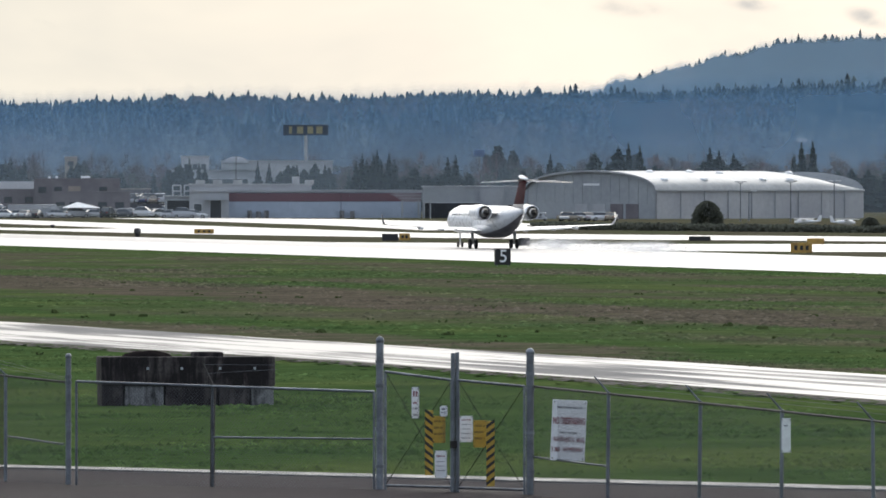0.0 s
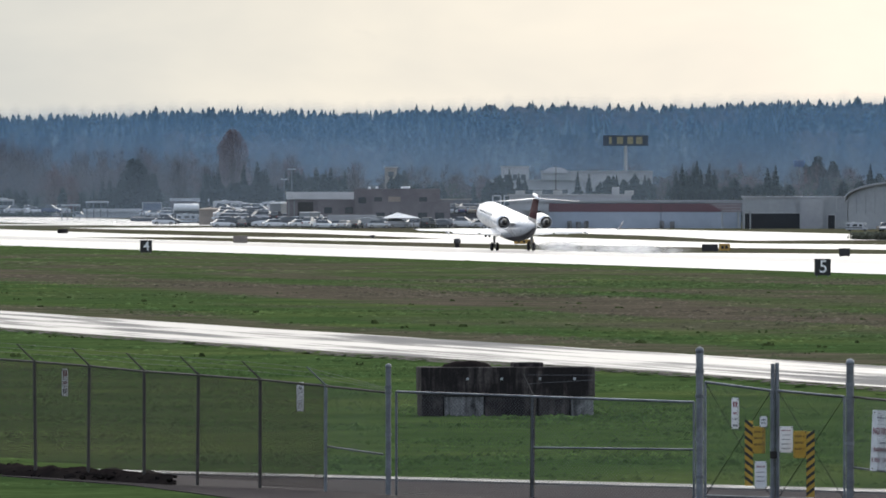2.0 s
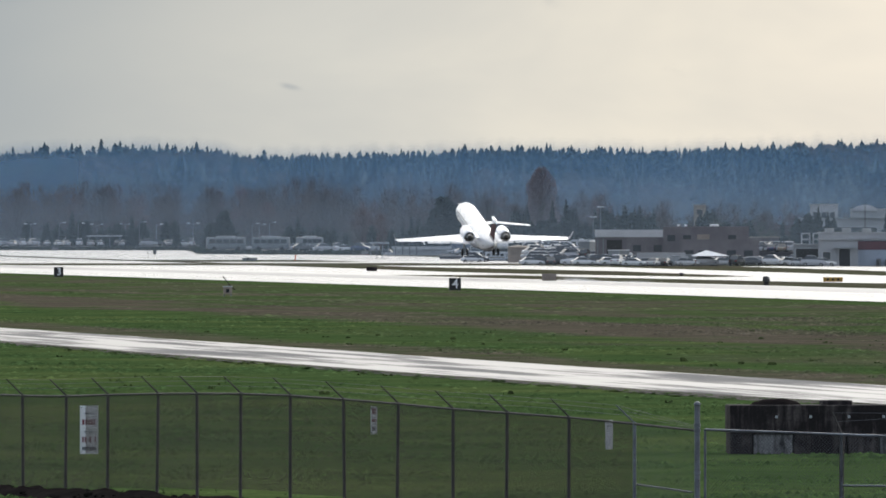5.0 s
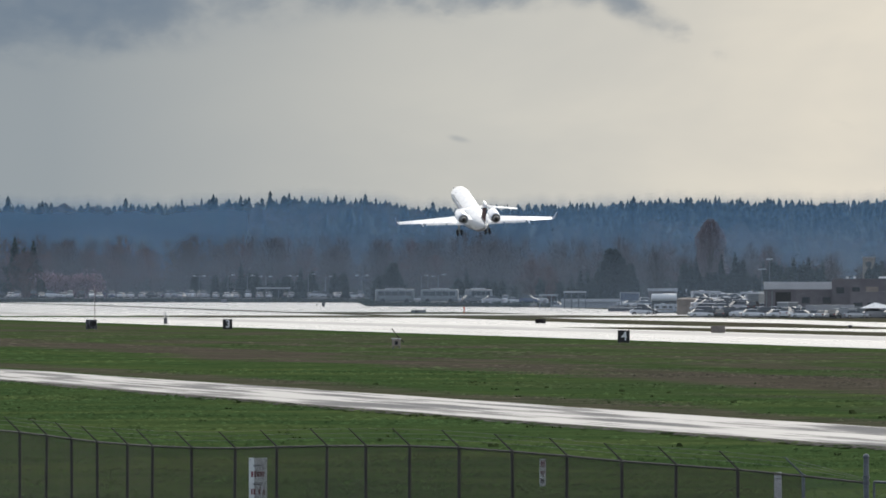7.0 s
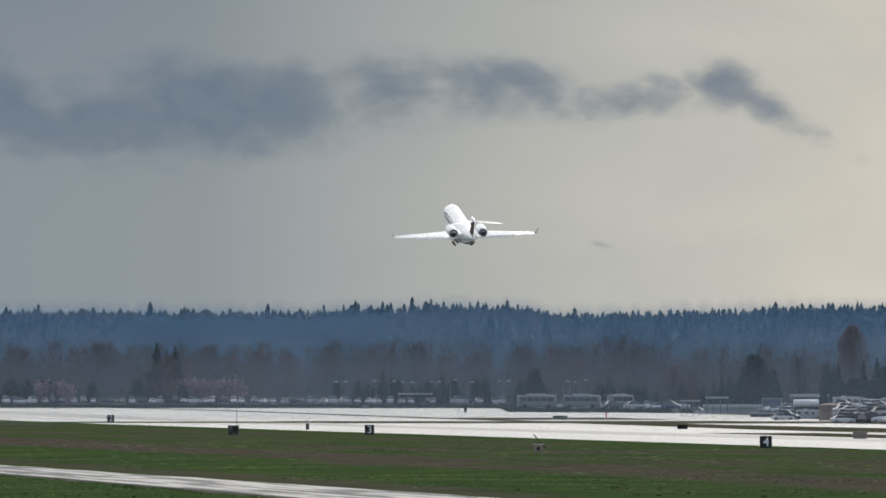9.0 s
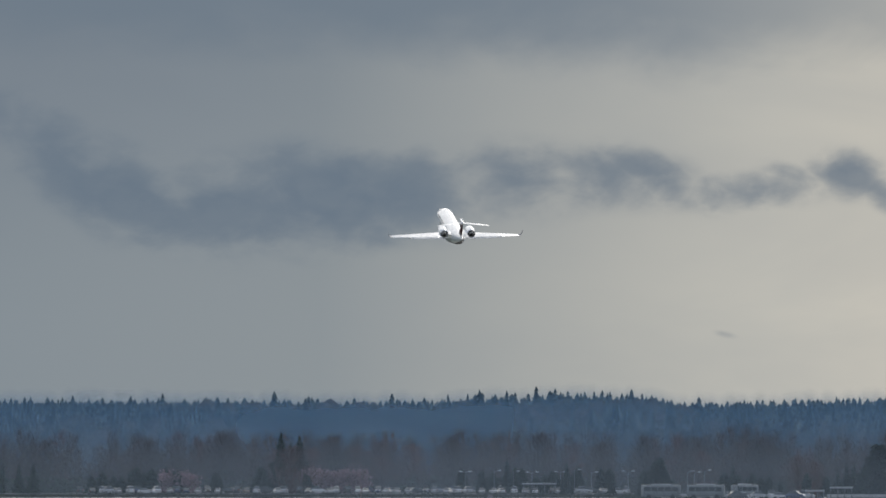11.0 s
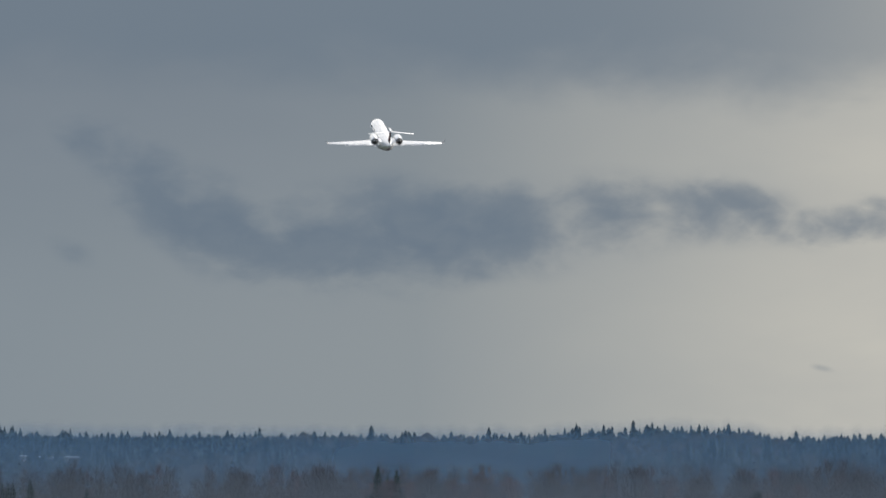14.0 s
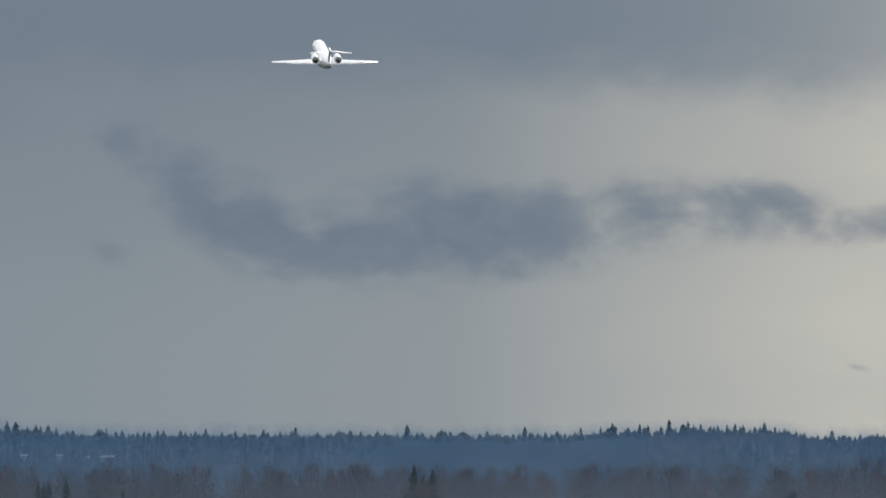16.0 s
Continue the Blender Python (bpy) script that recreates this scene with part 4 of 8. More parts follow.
        eng = part(nm, shift(bm), WHITE, jet, "", True)
        part("inner_duct", shift(loft(bmesh.new(), [ring(y, 0, r, r, 24) for y, r in ((-6.9, 0.655), (-6.9, 0.02))], caps=False)), DARKMETAL, eng, "dark exhaust duct")
        part("intake_fan", shift(loft(bmesh.new(), [ring(y, 0, r, r, 24) for y, r in ((-4.75, 0.66), (-4.7, 0.25), (-4.4, 0.01))], caps=False)), DARKMETAL, eng, "dark intake fan")
        part("exhaust_core", shift(loft(bmesh.new(), [ring(y, 0, r, r, 20) for y, r in ((-6.9, 0.52), (-8.35, 0.43), (-8.75, 0.36), (-8.76, 0.32), (-8.3, 0.3))], caps=False)), METAL, eng, "bare metal core nozzle", True)
        part("exhaust_plug", shift(loft(bmesh.new(), [ring(y, 0, r, r, 16) for y, r in ((-8.3, 0.3), (-8.9, 0.2), (-9.25, 0.03))])), DARKMETAL, eng, "sooty exhaust plug", True)
        bm = bmesh.new()
        wing_section(bm, [(s * 0.9, -3.1, 3.45, 3.9, 0.05, 0, 1), (s * 1.72, -3.3, 3.52, 3.5, 0.05, 0, 1)])
        part("pylon", bm, WHITE, jet, "", True)
    # fin in livery bands
    fin = ((3.3, -6.2, 6.2), (4.4, -8.6, 4.3), (5.6, -9.9, 3.6), (6.6, -10.9, 3.15), (7.1, -11.4, 2.95))
    for (a, b, nm, mtl) in ((0, 1, "fin_root", NAVY), (1, 4, "fin", DARKRED)):
        bm = bmesh.new()
        wing_section(bm, [(0, y, z, c, 0.045, 1, 0) for z, y, c in fin[a:b + 1]])
        part(nm, bm, mtl, jet, "", True)
    bm = bmesh.new()
    loft(bm, [ring(y, z, r, r * 0.9, 12) for y, z, r in ((-10.9, 7.1, 0.04), (-11.3, 7.05, 0.17), (-12.6, 6.95, 0.25), (-13.8, 6.85, 0.19), (-14.6, 6.8, 0.03))])
    part("fin_bullet", bm, WHITE, jet, "white bullet fairing", True)
    for s in (-1, 1):
        bm = bmesh.new()
        wing_section(bm, [(s * 0.1, -11.6, 6.72, 2.6, 0.04, 0, 1), (s * 4.45, -13.6, 6.42, 1.25, 0.04, 0, 1)])
        bm.transform(pose(0, -12.9, 6.6) @ pose(0, 0, 0, -4.5) @ pose(0, 12.9, -6.6))
        part("tailplane", bm, WHITE, jet, "", True)
    # landing gear, each leg about its own pivot
    gears = {}
    for s, nm in ((-1, "left_main_gear"), (1, "right_main_gear")):
        bm = bmesh.new()
        tube(bm, (0, 0, 0.05), (0, 0, -1.15), 0.09, 0.075, seg=10)
        tube(bm, (0, 0.05, -0.1), (-s * 0.7, 0.25, 0.15), 0.05, seg=8)
        tube(bm, (-0.42, 0, -1.15), (0.42, 0, -1.15), 0.05, seg=8)
        box(bm, s * 0.12, s * 0.15, -0.3, 0.3, -0.75, 0.0, bevel=0.01)
        leg = part(nm, bm, GREYPAINT, jet, "grey gear leg with twin wheels", m=pose(s * 2.06, 0, 1.62))
        for k in (-0.3, 0.3):
            wh = bmesh.new()
            loft(wh, [[(k + dx, r * math.cos(a), -1.15 + r * math.sin(a)) for a in (2 * math.pi * i / 20 for i in range(20))] for dx, r in ((-0.13, 0.3), (-0.12, 0.43), (-0.05, 0.47), (0.05, 0.47), (0.12, 0.43), (0.13, 0.3))])
            wheel = part("wheel", wh, RUBBER, leg, "black twin tyre", True)
        gears[nm] = leg
    bm = bmesh.new()
    tube(bm, (0, 0, 0.1), (0, 0, -1.2), 0.06, seg=8)
    tube(bm, (0, 0, -0.5), (0, 0.8, 0.1), 0.04, seg=6)
    tube(bm, (-0.28, 0, -1.2), (0.28, 0, -1.2), 0.035, seg=6)
    leg = part("nose_gear", bm, GREYPAINT, jet, "grey nose gear leg", m=pose(0, 14.6, 1.48))
    for k in (-0.22, 0.22):
        wh = bmesh.new()
        loft(wh, [[(k + dx, r * math.cos(a), -1.2 + r * math.sin(a)) for a in (2 * math.pi * i / 16 for i in range(16))] for dx, r in ((-0.08, 0.16), (-0.07, 0.26), (0.07, 0.26), (0.08, 0.16))])
        part("wheel", wh, RUBBER, leg, "black twin tyre", True)
    gears["nose_gear"] = leg
    return jet, gears


jet, gears = build_jet()


def make_spray():
    """Water mist: white, thickest in the middle of each wisp, torn at its rim."""
    m = bpy.data.materials.new("water_spray")
    m.use_nodes = True
    g = Nodes(m.node_tree)
    co = g.add("ShaderNodeTexCoord")
    uv = g.add("ShaderNodeVectorMath", {0: co.outputs["UV"], 1: (0.5, 0.5, 0.0)}, operation="SUBTRACT").outputs[0]
    r = g.add("ShaderNodeVectorMath", {0: uv}, operation="LENGTH").outputs["Value"]
    n = g.noise(g.add("ShaderNodeVectorMath", {0: co.outputs["Object"], 1: (0.4, 0.4, 1.2)}, operation="MULTIPLY").outputs[0], 0.9, 3.0, 0.5, 0.5)
    f = g.math("MULTIPLY", g.ramp(r, 0.5, 0.1, 0.0, 0.6), g.ramp(n, 0.3, 0.65, 0.25, 1.0))
    a = g.add("ShaderNodeBsdfDiffuse", {"Color": (0.9, 0.91, 0.92, 1)})
    b = g.add("ShaderNodeBsdfTranslucent", {"Color": (0.9, 0.91, 0.92, 1)})
    both = g.add("ShaderNodeMixShader", {0: 0.6, 1: a.outputs[0], 2: b.outputs[0]})
    o = g.add("ShaderNodeMixShader", {0: f, 1: g.add("ShaderNodeBsdfTransparent").outputs[0], 2: both.outputs[0]})
    g.add("ShaderNodeOutputMaterial", {0: o.outputs[0]})
    return m


def build_spray():
    """The trail of spray that the wheels throw up behind the jet."""
    t = thing("wheel_spray", "thin white water spray trailing behind the wheels", "spray")
    mist_mat = make_spray()
    rnd = random.Random(17)
    for k in range(9):
        back = 9.0 + k * 6.5
        w, h = 2.6 + 0.28 * k + rnd.uniform(-0.4, 0.6), (1.35 - 0.05 * k) * rnd.uniform(0.8, 1.2)
        x = rnd.uniform(0.2, 3.0) + 0.1 * k
        bm = bmesh.new()
        uv = bm.loops.layers.uv.new("UVMap")
        vs = [[bm.verts.new((x + (i / 6 - 0.5) * 2 * w, -back + 0.5 * math.sin(i * 1.3 + k), -0.25 * h + j / 3 * 1.25 * h)) for i in range(7)] for j in range(4)]
        for j in range(3):
            for i in range(6):
                f = bm.faces.new((vs[j][i], vs[j][i + 1], vs[j + 1][i + 1], vs[j + 1][i]))
                for loop, (jj, ii) in zip(f.loops, ((j, i), (j, i + 1), (j + 1, i + 1), (j + 1, i))):
                    loop[uv].uv = (ii / 6, jj / 3)
        part("wisp", bm, mist_mat, t, smooth=True)
    return t


spray = build_spray()


# ---------------------------------------------------------------- woods, hills and haze
class Sheaf:
    """Collects many small faces quickly."""

    def __init__(self):
        self.v, self.f, self.n = [], [], []

    def face(self, *pts):
        n = len(self.v)
        self.v.extend(tuple(p) for p in pts)
        self.f.append(tuple(range(n, n + len(pts))))

    def mesh(self, name, material, upward=False):
        me = bpy.data.meshes.new(name)
        me.from_pydata(self.v, [], self.f)
        if self.n and len(self.n) == len(self.v):
            me.normals_split_custom_set_from_vertices(self.n)
        if upward:
            me.normals_split_custom_set_from_vertices([(0.0, 0.0, 1.0)] * len(self.v))
        me.materials.append(material)
        return me


def spruce(sh, x, y, z, h, w, rnd, tiers=5, n=6):
    """A far conifer: ragged tiers of drooping branches."""
    lean = rnd.uniform(-0.02, 0.02) * h
    for k in range(tiers):
        f0 = 0.08 + 0.8 * k / tiers
        r = w / 2 * (1 - f0) ** 0.8 * rnd.uniform(0.75, 1.2) + 0.03 * w
        zt = z + h * min(1.0, f0 + 1.7 / tiers * rnd.uniform(0.85, 1.1))
        if k == tiers - 1:
            zt = z + h
        a0 = rnd.uniform(0, 6.28)
        tip = (x + lean * f0, y, zt)
        base = len(sh.v)
        sh.v.append(tip)
        sh.n.append((0.0, 0.0, 1.0))
        for i in range(n):
            rr = r * rnd.uniform(0.5, 1.3)
            a = a0 + 6.283 * i / n
            sh.v.append((x + rr * math.cos(a), y + rr * math.sin(a), z + h * f0 + rnd.uniform(-0.06, 0.05) * h * 5 / max(5, tiers)))
            sh.n.append((0.5 * math.cos(a), 0.5 * math.sin(a), 0.866))
        for i in range(n):
            sh.f.append((base, base + 1 + i, base + 1 + (i + 1) % n))


def dome(sh, x, y, z, h, w, rnd, n=7):
    """A far broadleaf crown: an uneven closed dome."""
    base = len(sh.v)
    for f, r in ((0.0, 0.8), (0.3, 1.0), (0.62, 0.85), (0.88, 0.48)):
        for i in range(n):
            a = 6.283 * (i + 0.5 * f) / n
            rr = w / 2 * r * rnd.uniform(0.8, 1.2)
            sh.v.append((x + rr * math.cos(a), y + rr * math.sin(a), z + h * (f + rnd.uniform(-0.05, 0.05))))
            sh.n.append((0.5 * math.cos(a), 0.5 * math.sin(a), 0.866))
    sh.v.append((x, y, z + h))
    sh.n.append((0.0, 0.0, 1.0))
    for k in range(3):
        for i in range(n):
            j = (i + 1) % n
            sh.f.append((base + k * n + i, base + k * n + j, base + k * n + n + j, base + k * n + n + i))
    for i in range(n):
        sh.f.append((base + 3 * n + i, base + 3 * n + (i + 1) % n, base + 4 * n))


def puff(sh, x, y, z, w, h, rnd, count, size, profile, droop=0.0):
    """A crown of small leaf or twig clumps inside an outline profile(f) for f from foot to top."""
    for _ in range(count):
        f = rnd.random()
        while rnd.random() > 0.12 + 0.88 * profile(f):
            f = rnd.random()
        r = w / 2 * profile(f) * math.sqrt(rnd.uniform(0.15, 1.0))
        a = rnd.uniform(0, 6.283)
        c = Vector((x + r * math.cos(a), y + r * math.sin(a), z + f * h))
        d = Vector((math.cos(a), math.sin(a), rnd.uniform(-0.2, 0.9) - droop)).normalized() * size * rnd.uniform(0.6, 1.3)
        e = d.orthogonal().normalized() * size * rnd.uniform(0.25, 0.5)
        u = d.cross(e).normalized() * size * 0.3
        sh.face(c - d * 0.5, c + e + u * 0.3, c + d * 0.7, c - e + u)


def twigs(sh, x, y, z, w, h, rnd, count, profile, thick=0.03, spread=1.0):
    """A leafless crown: many thin twigs spreading upwards."""
    for _ in range(count):
        f = rnd.uniform(0.0, 0.95)
        a = rnd.uniform(0, 6.283)
        r0 = w / 2 * profile(f) * rnd.uniform(0.0, 0.75)
        l = h * rnd.uniform(0.1, 0.22)
        out = rnd.uniform(0.15, 0.6) * spread
        p = Vector((x + r0 * math.cos(a), y + r0 * math.sin(a), z + f * h))
        q = p + Vector((math.cos(a) * out * l, math.sin(a) * out * l, l * rnd.uniform(0.5, 1.0)))
        s = Vector((-math.sin(a), math.cos(a), 0)) * thick * h * rnd.uniform(0.3, 0.8)
        sh.face(p - s, p + s, q)
        b = rnd.uniform(0, 6.283)
        k = p.lerp(q, 0.4)
        q2 = k + Vector((math.cos(b) * 0.5 * l * spread, math.sin(b) * 0.5 * l * spread, l * 0.5))
        s2 = Vector((math.sin(b), -math.cos(b), 0)) * thick * h * 0.3
        sh.face(k - s2, k + s2, q2)


def round_top(f):
    return math.sin(math.pi * min(1.0, 0.12 + 0.88 * f)) ** 0.6


def cone_top(f):
    return (1 - f) ** 0.75 * (0.7 + 0.3 * math.cos(f * 24)) + 0.04


def column_top(f):
    return math.sin(math.pi * min(1.0, 0.18 + 0.82 * f)) ** 0.45 * (1 - 0.5 * f)


def interp(x, pts):
    for (a, fa), (b, fb) in zip(pts, pts[1:]):
        if x <= b:
            k = max(0.0, min(1.0, (x - a) / (b - a)))
            k = k * k * (3 - 2 * k)
            return fa + (fb - fa) * k
    return pts[-1][1]


RIDGE = [(-2.91, 30.6), (4.03, 32.1), (4.58, 32.8), (4.96, 31.2), (5.84, 30.8), (6.74, 30.4), (7.50, 30.4), (7.95, 31.7), (8.34, 33.4), (8.61, 32.5), (9.04, 29.5), (9.28, 29.9), (9.76, 30.8), (10.36, 32.5), (10.97, 31.7), (11.57, 33.0), (12.17, 34.3), (12.78, 34.0), (13.38, 35.5), (13.98, 35.8), (14.43, 36.0), (14.89, 37.8), (15.49, 38.7), (15.69, 39.1), (18.20, 36.0)]
FARHILL = [(8.25, -2.0), (13.08, 23.2), (13.92, 36.5), (14.13, 41.2), (14.28, 46.0), (14.645, 52.5), (14.856, 58.0), (15.19, 63.5), (15.5, 65.3), (15.69, 65.2), (17.00, 67.0), (18.20, 51.0)]


def hill(name, d0, d1, crest, label, seed, rows, tall, spacing, step=0.35, lo=-3.0, hi=18.0):
    """A wooded hill: a slope rising to a crest line that varies with the bearing, and its trees."""
    bm = bmesh.new()
    n = 8
    rings = []
    degs = [lo + i * step for i in range(int((hi - lo) / step) + 1)]
    for i in range(n + 3):
        k = i / n
        ringp = []
        for a in degs:
            d = d0 + (d1 - d0) * k
            zz = interp(a, crest) * (math.sin(min(1.0, k) * math.pi / 2) if k <= 1 else 1 - (k - 1) * 1.5)
            ringp.append((d * math.sin(radians(a)), d * math.cos(radians(a)), zz - 0.3))
        rings.append(ringp)
    loft(bm, rings, close=False, caps=False)
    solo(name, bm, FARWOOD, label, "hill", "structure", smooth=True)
    rnd = random.Random(seed)
    sh, bare = Sheaf(), Sheaf()
    for i in range(rows):
        k = 0.12 + 0.88 * (i + 1) / rows
        d = d0 + (d1 - d0) * k
        a = 2.6
        while a < 17.2:
            a += math.degrees(spacing / d) * rnd.uniform(0.5, 1.5)
            dd = d + rnd.uniform(-0.5, 0.5) * (d1 - d0) / rows
            kk = (dd - d0) / (d1 - d0)
            zz = interp(a, crest) * math.sin(min(1.0, kk) * math.pi / 2) - 1.2
            x, y = dd * math.sin(radians(a)), dd * math.cos(radians(a))
            stand_ = noise.noise((x * 0.012, y * 0.006, seed))
            h = tall * rnd.choice((0.55, 0.7, 0.75, 0.8, 0.85, 0.9, 1.0, 1.1, 1.3)) * rnd.uniform(0.85, 1.12)
            if k < 0.85:
                h *= 1.0 + 1.1 * max(0.0, stand_)
            else:
                h = tall * (rnd.uniform(0.72, 1.05) if rnd.random() < 0.85 else rnd.uniform(1.05, 1.25)) * (1 + 0.25 * noise.noise((a * 9.0, 1, seed)))
            if k < 0.8 and noise.noise((x * 0.008, y * 0.003, 3)) > 0.08:
                dome(bare, x, y, zz, h * rnd.uniform(0.6, 0.9), h * rnd.uniform(0.7, 1.2), rnd)
            elif rnd.random() < 0.2:
                h = min(h, tall * 0.95)
                dome(sh, x, y, zz, h * rnd.uniform(0.7, 0.9), h * rnd.uniform(0.45, 0.65), rnd)
            else:
                spruce(sh, x, y, zz, h, h * (rnd.uniform(0.35, 0.62) if k < 0.85 else rnd.uniform(0.45, 0.8)), rnd, 8, 7)
    for k in (0.955, 0.975, 0.99, 1.0):      # young growth closing the crest line
        a = 2.6
        while a < 17.2:
            d = d0 + (d1 - d0) * k
            a += math.degrees(2.2 / d) * rnd.uniform(0.5, 1.5)
            x, y, zz = d * math.sin(radians(a)), d * math.cos(radians(a)), interp(a, crest) * math.sin(k * math.pi / 2) - 1.0
            h = tall * rnd.uniform(0.55, 0.9)
            if rnd.random() < 0.25:
                dome(sh, x, y, zz, h, h * rnd.uniform(0.5, 0.8), rnd)
            else:
                spruce(sh, x, y, zz, h, h * rnd.uniform(0.4, 0.6), rnd, 7, 6)
    tagged(new("conifer_wood", sh.mesh("conifer_wood", FARWOOD)), "dense conifers covering a distant hill, paled in colour for haze", "woodland", "", "stuff")
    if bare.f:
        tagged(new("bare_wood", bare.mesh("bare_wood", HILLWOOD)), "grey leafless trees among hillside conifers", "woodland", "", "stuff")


hill("wooded_ridge", 3250, 4150, RIDGE, "low wooded ridge behind the airfield", 11, 26, 5.8, 3.6, step=0.2)
hill("far_hill", 4350, 4800, FARHILL, "higher wooded butte far away", 12, 16, 6.6, 3.0, step=0.14, lo=8.0)


def foothill_wood():
    """Groups of taller conifers at the foot of the ridge."""
    rnd = random.Random(15)
    sh = Sheaf()
    for i in range(900):
        u = rnd.uniform(-2300, 1750)
        d = rnd.uniform(3212, 3246)
        q = noise.noise((u * 0.007, 3, 8)) + 0.7 * noise.noise((u * 0.03, d * 0.01, 4))
        if q < rnd.uniform(-0.3, 0.4):
            continue
        v = 208 - 36 * q + rnd.uniform(-14, 34)
        h = 7 - (v - 314) * d / 19000
        x, y = spot(191.4 + u / 19, d)
        spruce(sh, x, y, 0.0, h, h * rnd.uniform(0.26, 0.5), rnd, 14, 9)
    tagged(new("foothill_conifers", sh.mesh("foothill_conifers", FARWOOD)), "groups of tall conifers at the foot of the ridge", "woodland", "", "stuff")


foothill_wood()


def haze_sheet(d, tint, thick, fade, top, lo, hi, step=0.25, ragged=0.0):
    """A see-through tinted sheet standing in for haze; its top follows the land behind it; top(bearing) is its height,
    ragged its unevenness in metres.
    """
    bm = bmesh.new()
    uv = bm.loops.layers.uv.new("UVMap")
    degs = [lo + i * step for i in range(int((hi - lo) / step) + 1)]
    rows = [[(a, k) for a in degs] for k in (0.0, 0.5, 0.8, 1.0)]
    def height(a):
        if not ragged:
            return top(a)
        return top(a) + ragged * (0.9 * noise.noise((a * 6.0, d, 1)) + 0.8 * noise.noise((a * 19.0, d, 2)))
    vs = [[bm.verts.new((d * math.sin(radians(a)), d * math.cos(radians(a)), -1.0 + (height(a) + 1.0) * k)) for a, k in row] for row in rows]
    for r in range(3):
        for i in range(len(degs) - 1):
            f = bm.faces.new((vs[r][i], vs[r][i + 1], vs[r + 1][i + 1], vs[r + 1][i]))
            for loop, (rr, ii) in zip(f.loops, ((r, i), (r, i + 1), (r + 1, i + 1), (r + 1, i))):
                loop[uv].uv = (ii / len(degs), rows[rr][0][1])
    solo("haze", bm, make_haze("haze_sheet_tint", tint, thick, fade), "thin bluish tinted sheet standing in for haze before distant hills", "haze", "structure", smooth=True)


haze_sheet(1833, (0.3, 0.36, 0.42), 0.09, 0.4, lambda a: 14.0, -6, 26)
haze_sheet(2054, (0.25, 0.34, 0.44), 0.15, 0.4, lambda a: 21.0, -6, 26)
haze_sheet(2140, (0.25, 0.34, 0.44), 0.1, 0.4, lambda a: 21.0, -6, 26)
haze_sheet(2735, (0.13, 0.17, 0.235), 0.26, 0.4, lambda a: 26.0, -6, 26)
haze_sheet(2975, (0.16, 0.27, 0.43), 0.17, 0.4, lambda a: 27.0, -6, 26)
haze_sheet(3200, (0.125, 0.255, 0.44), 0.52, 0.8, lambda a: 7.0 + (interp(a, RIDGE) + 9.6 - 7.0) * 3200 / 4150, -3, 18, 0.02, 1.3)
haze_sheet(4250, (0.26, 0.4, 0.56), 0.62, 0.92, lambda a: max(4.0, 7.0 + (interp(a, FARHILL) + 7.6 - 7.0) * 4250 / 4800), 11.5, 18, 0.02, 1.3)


# ---------------------------------------------------------------- airfield signs and small gear
DIGITWHITE = surface("white_reflective_numeral", (0.9, 0.9, 0.9), rough=0.5, spread=0.03, bump=0.0)


def distance_sign(mil, d, digit):
    x, y = spot(mil, d)
    t = thing("runway_distance_sign", "black runway distance sign with a white numeral in the grass", "sign", pose(x, y, 0), "runway distance signs")
    part("cabinet", box(bmesh.new(), -0.63, 0.63, -0.16, 0.16, 0.12, 1.42, bevel=0.03), BLACK, t)
    for sx in (-0.45, 0.45):
        part("leg", tube(bmesh.new(), (sx, 0, -0.15), (sx, 0, 0.14), 0.04, seg=8), GALV, t)
    panel_text(digit, 1.4, DIGITWHITE, t, pose(0.02, -0.168, 0.76, 90, 0, 0), "numeral")


for mil, d, digit in ((238.2, 843, "5"), (175.2, 1141, "4"), (138.3, 1442, "3"), (114.2, 1900, "2")):
    distance_sign(mil, d, digit)


def guidance_sign(u_mil, d, w, h, material, label, text_bars=0, lift=0.1, turn=0.0):
    t = thing("guidance_sign", label, "sign", stand(u_mil, d, rise(spot(u_mil, d)[1]), turn))
    part("cabinet", box(bmesh.new(), -w / 2, w / 2, -0.12, 0.12, lift, lift + h, bevel=0.03), material, t)
    for sx in (-0.38, 0.38):
        part("leg", tube(bmesh.new(), (sx * w, 0, -0.15), (sx * w, 0, lift + 0.05), 0.035, seg=6), GALV, t)
    for k in range(text_bars):
        x = (k - (text_bars - 1) / 2) * w / (text_bars + 0.8)
        part("print_bar", box(bmesh.new(), x - 0.14, x + 0.14, -0.135, -0.122, lift + h * 0.28, lift + h * 0.72), BLACK, t)


guidance_sign(266.03, 978, 1.95, 0.95, AMBER, "yellow taxiway guidance sign with black markings", 3)
guidance_sign(267.35, 1108, 1.8, 0.6, AMBER, "weathered yellow taxiway sign", 0)
guidance_sign(227.72, 1167, 1.75, 0.75, BLACK, "dark back of a taxiway sign", 0)
guidance_sign(229.08, 1177, 1.2, 0.75, AMBER, "small yellow taxiway sign with black markings", 2)
guidance_sign(210.40, 1317, 2.4, 0.55, AMBER, "low weathered yellow taxiway sign", 3)
guidance_sign(240.24, 1081, 1.1, 0.8, BLACK, "black back of a small taxiway sign", 0)
guidance_sign(256.56, 1177, 2.4, 0.5, BLACK, "dark low sign box by the taxiway", 0, 0.02)
guidance_sign(167.45, 1642, 1.6, 0.62, SOOTBLOCK, "dark grey sign back by the runway", 0, 0.03)
guidance_sign(156.08, 2078, 2.9, 0.55, CONCRETE, "low grey sign by the taxiway", 0, 0.02)
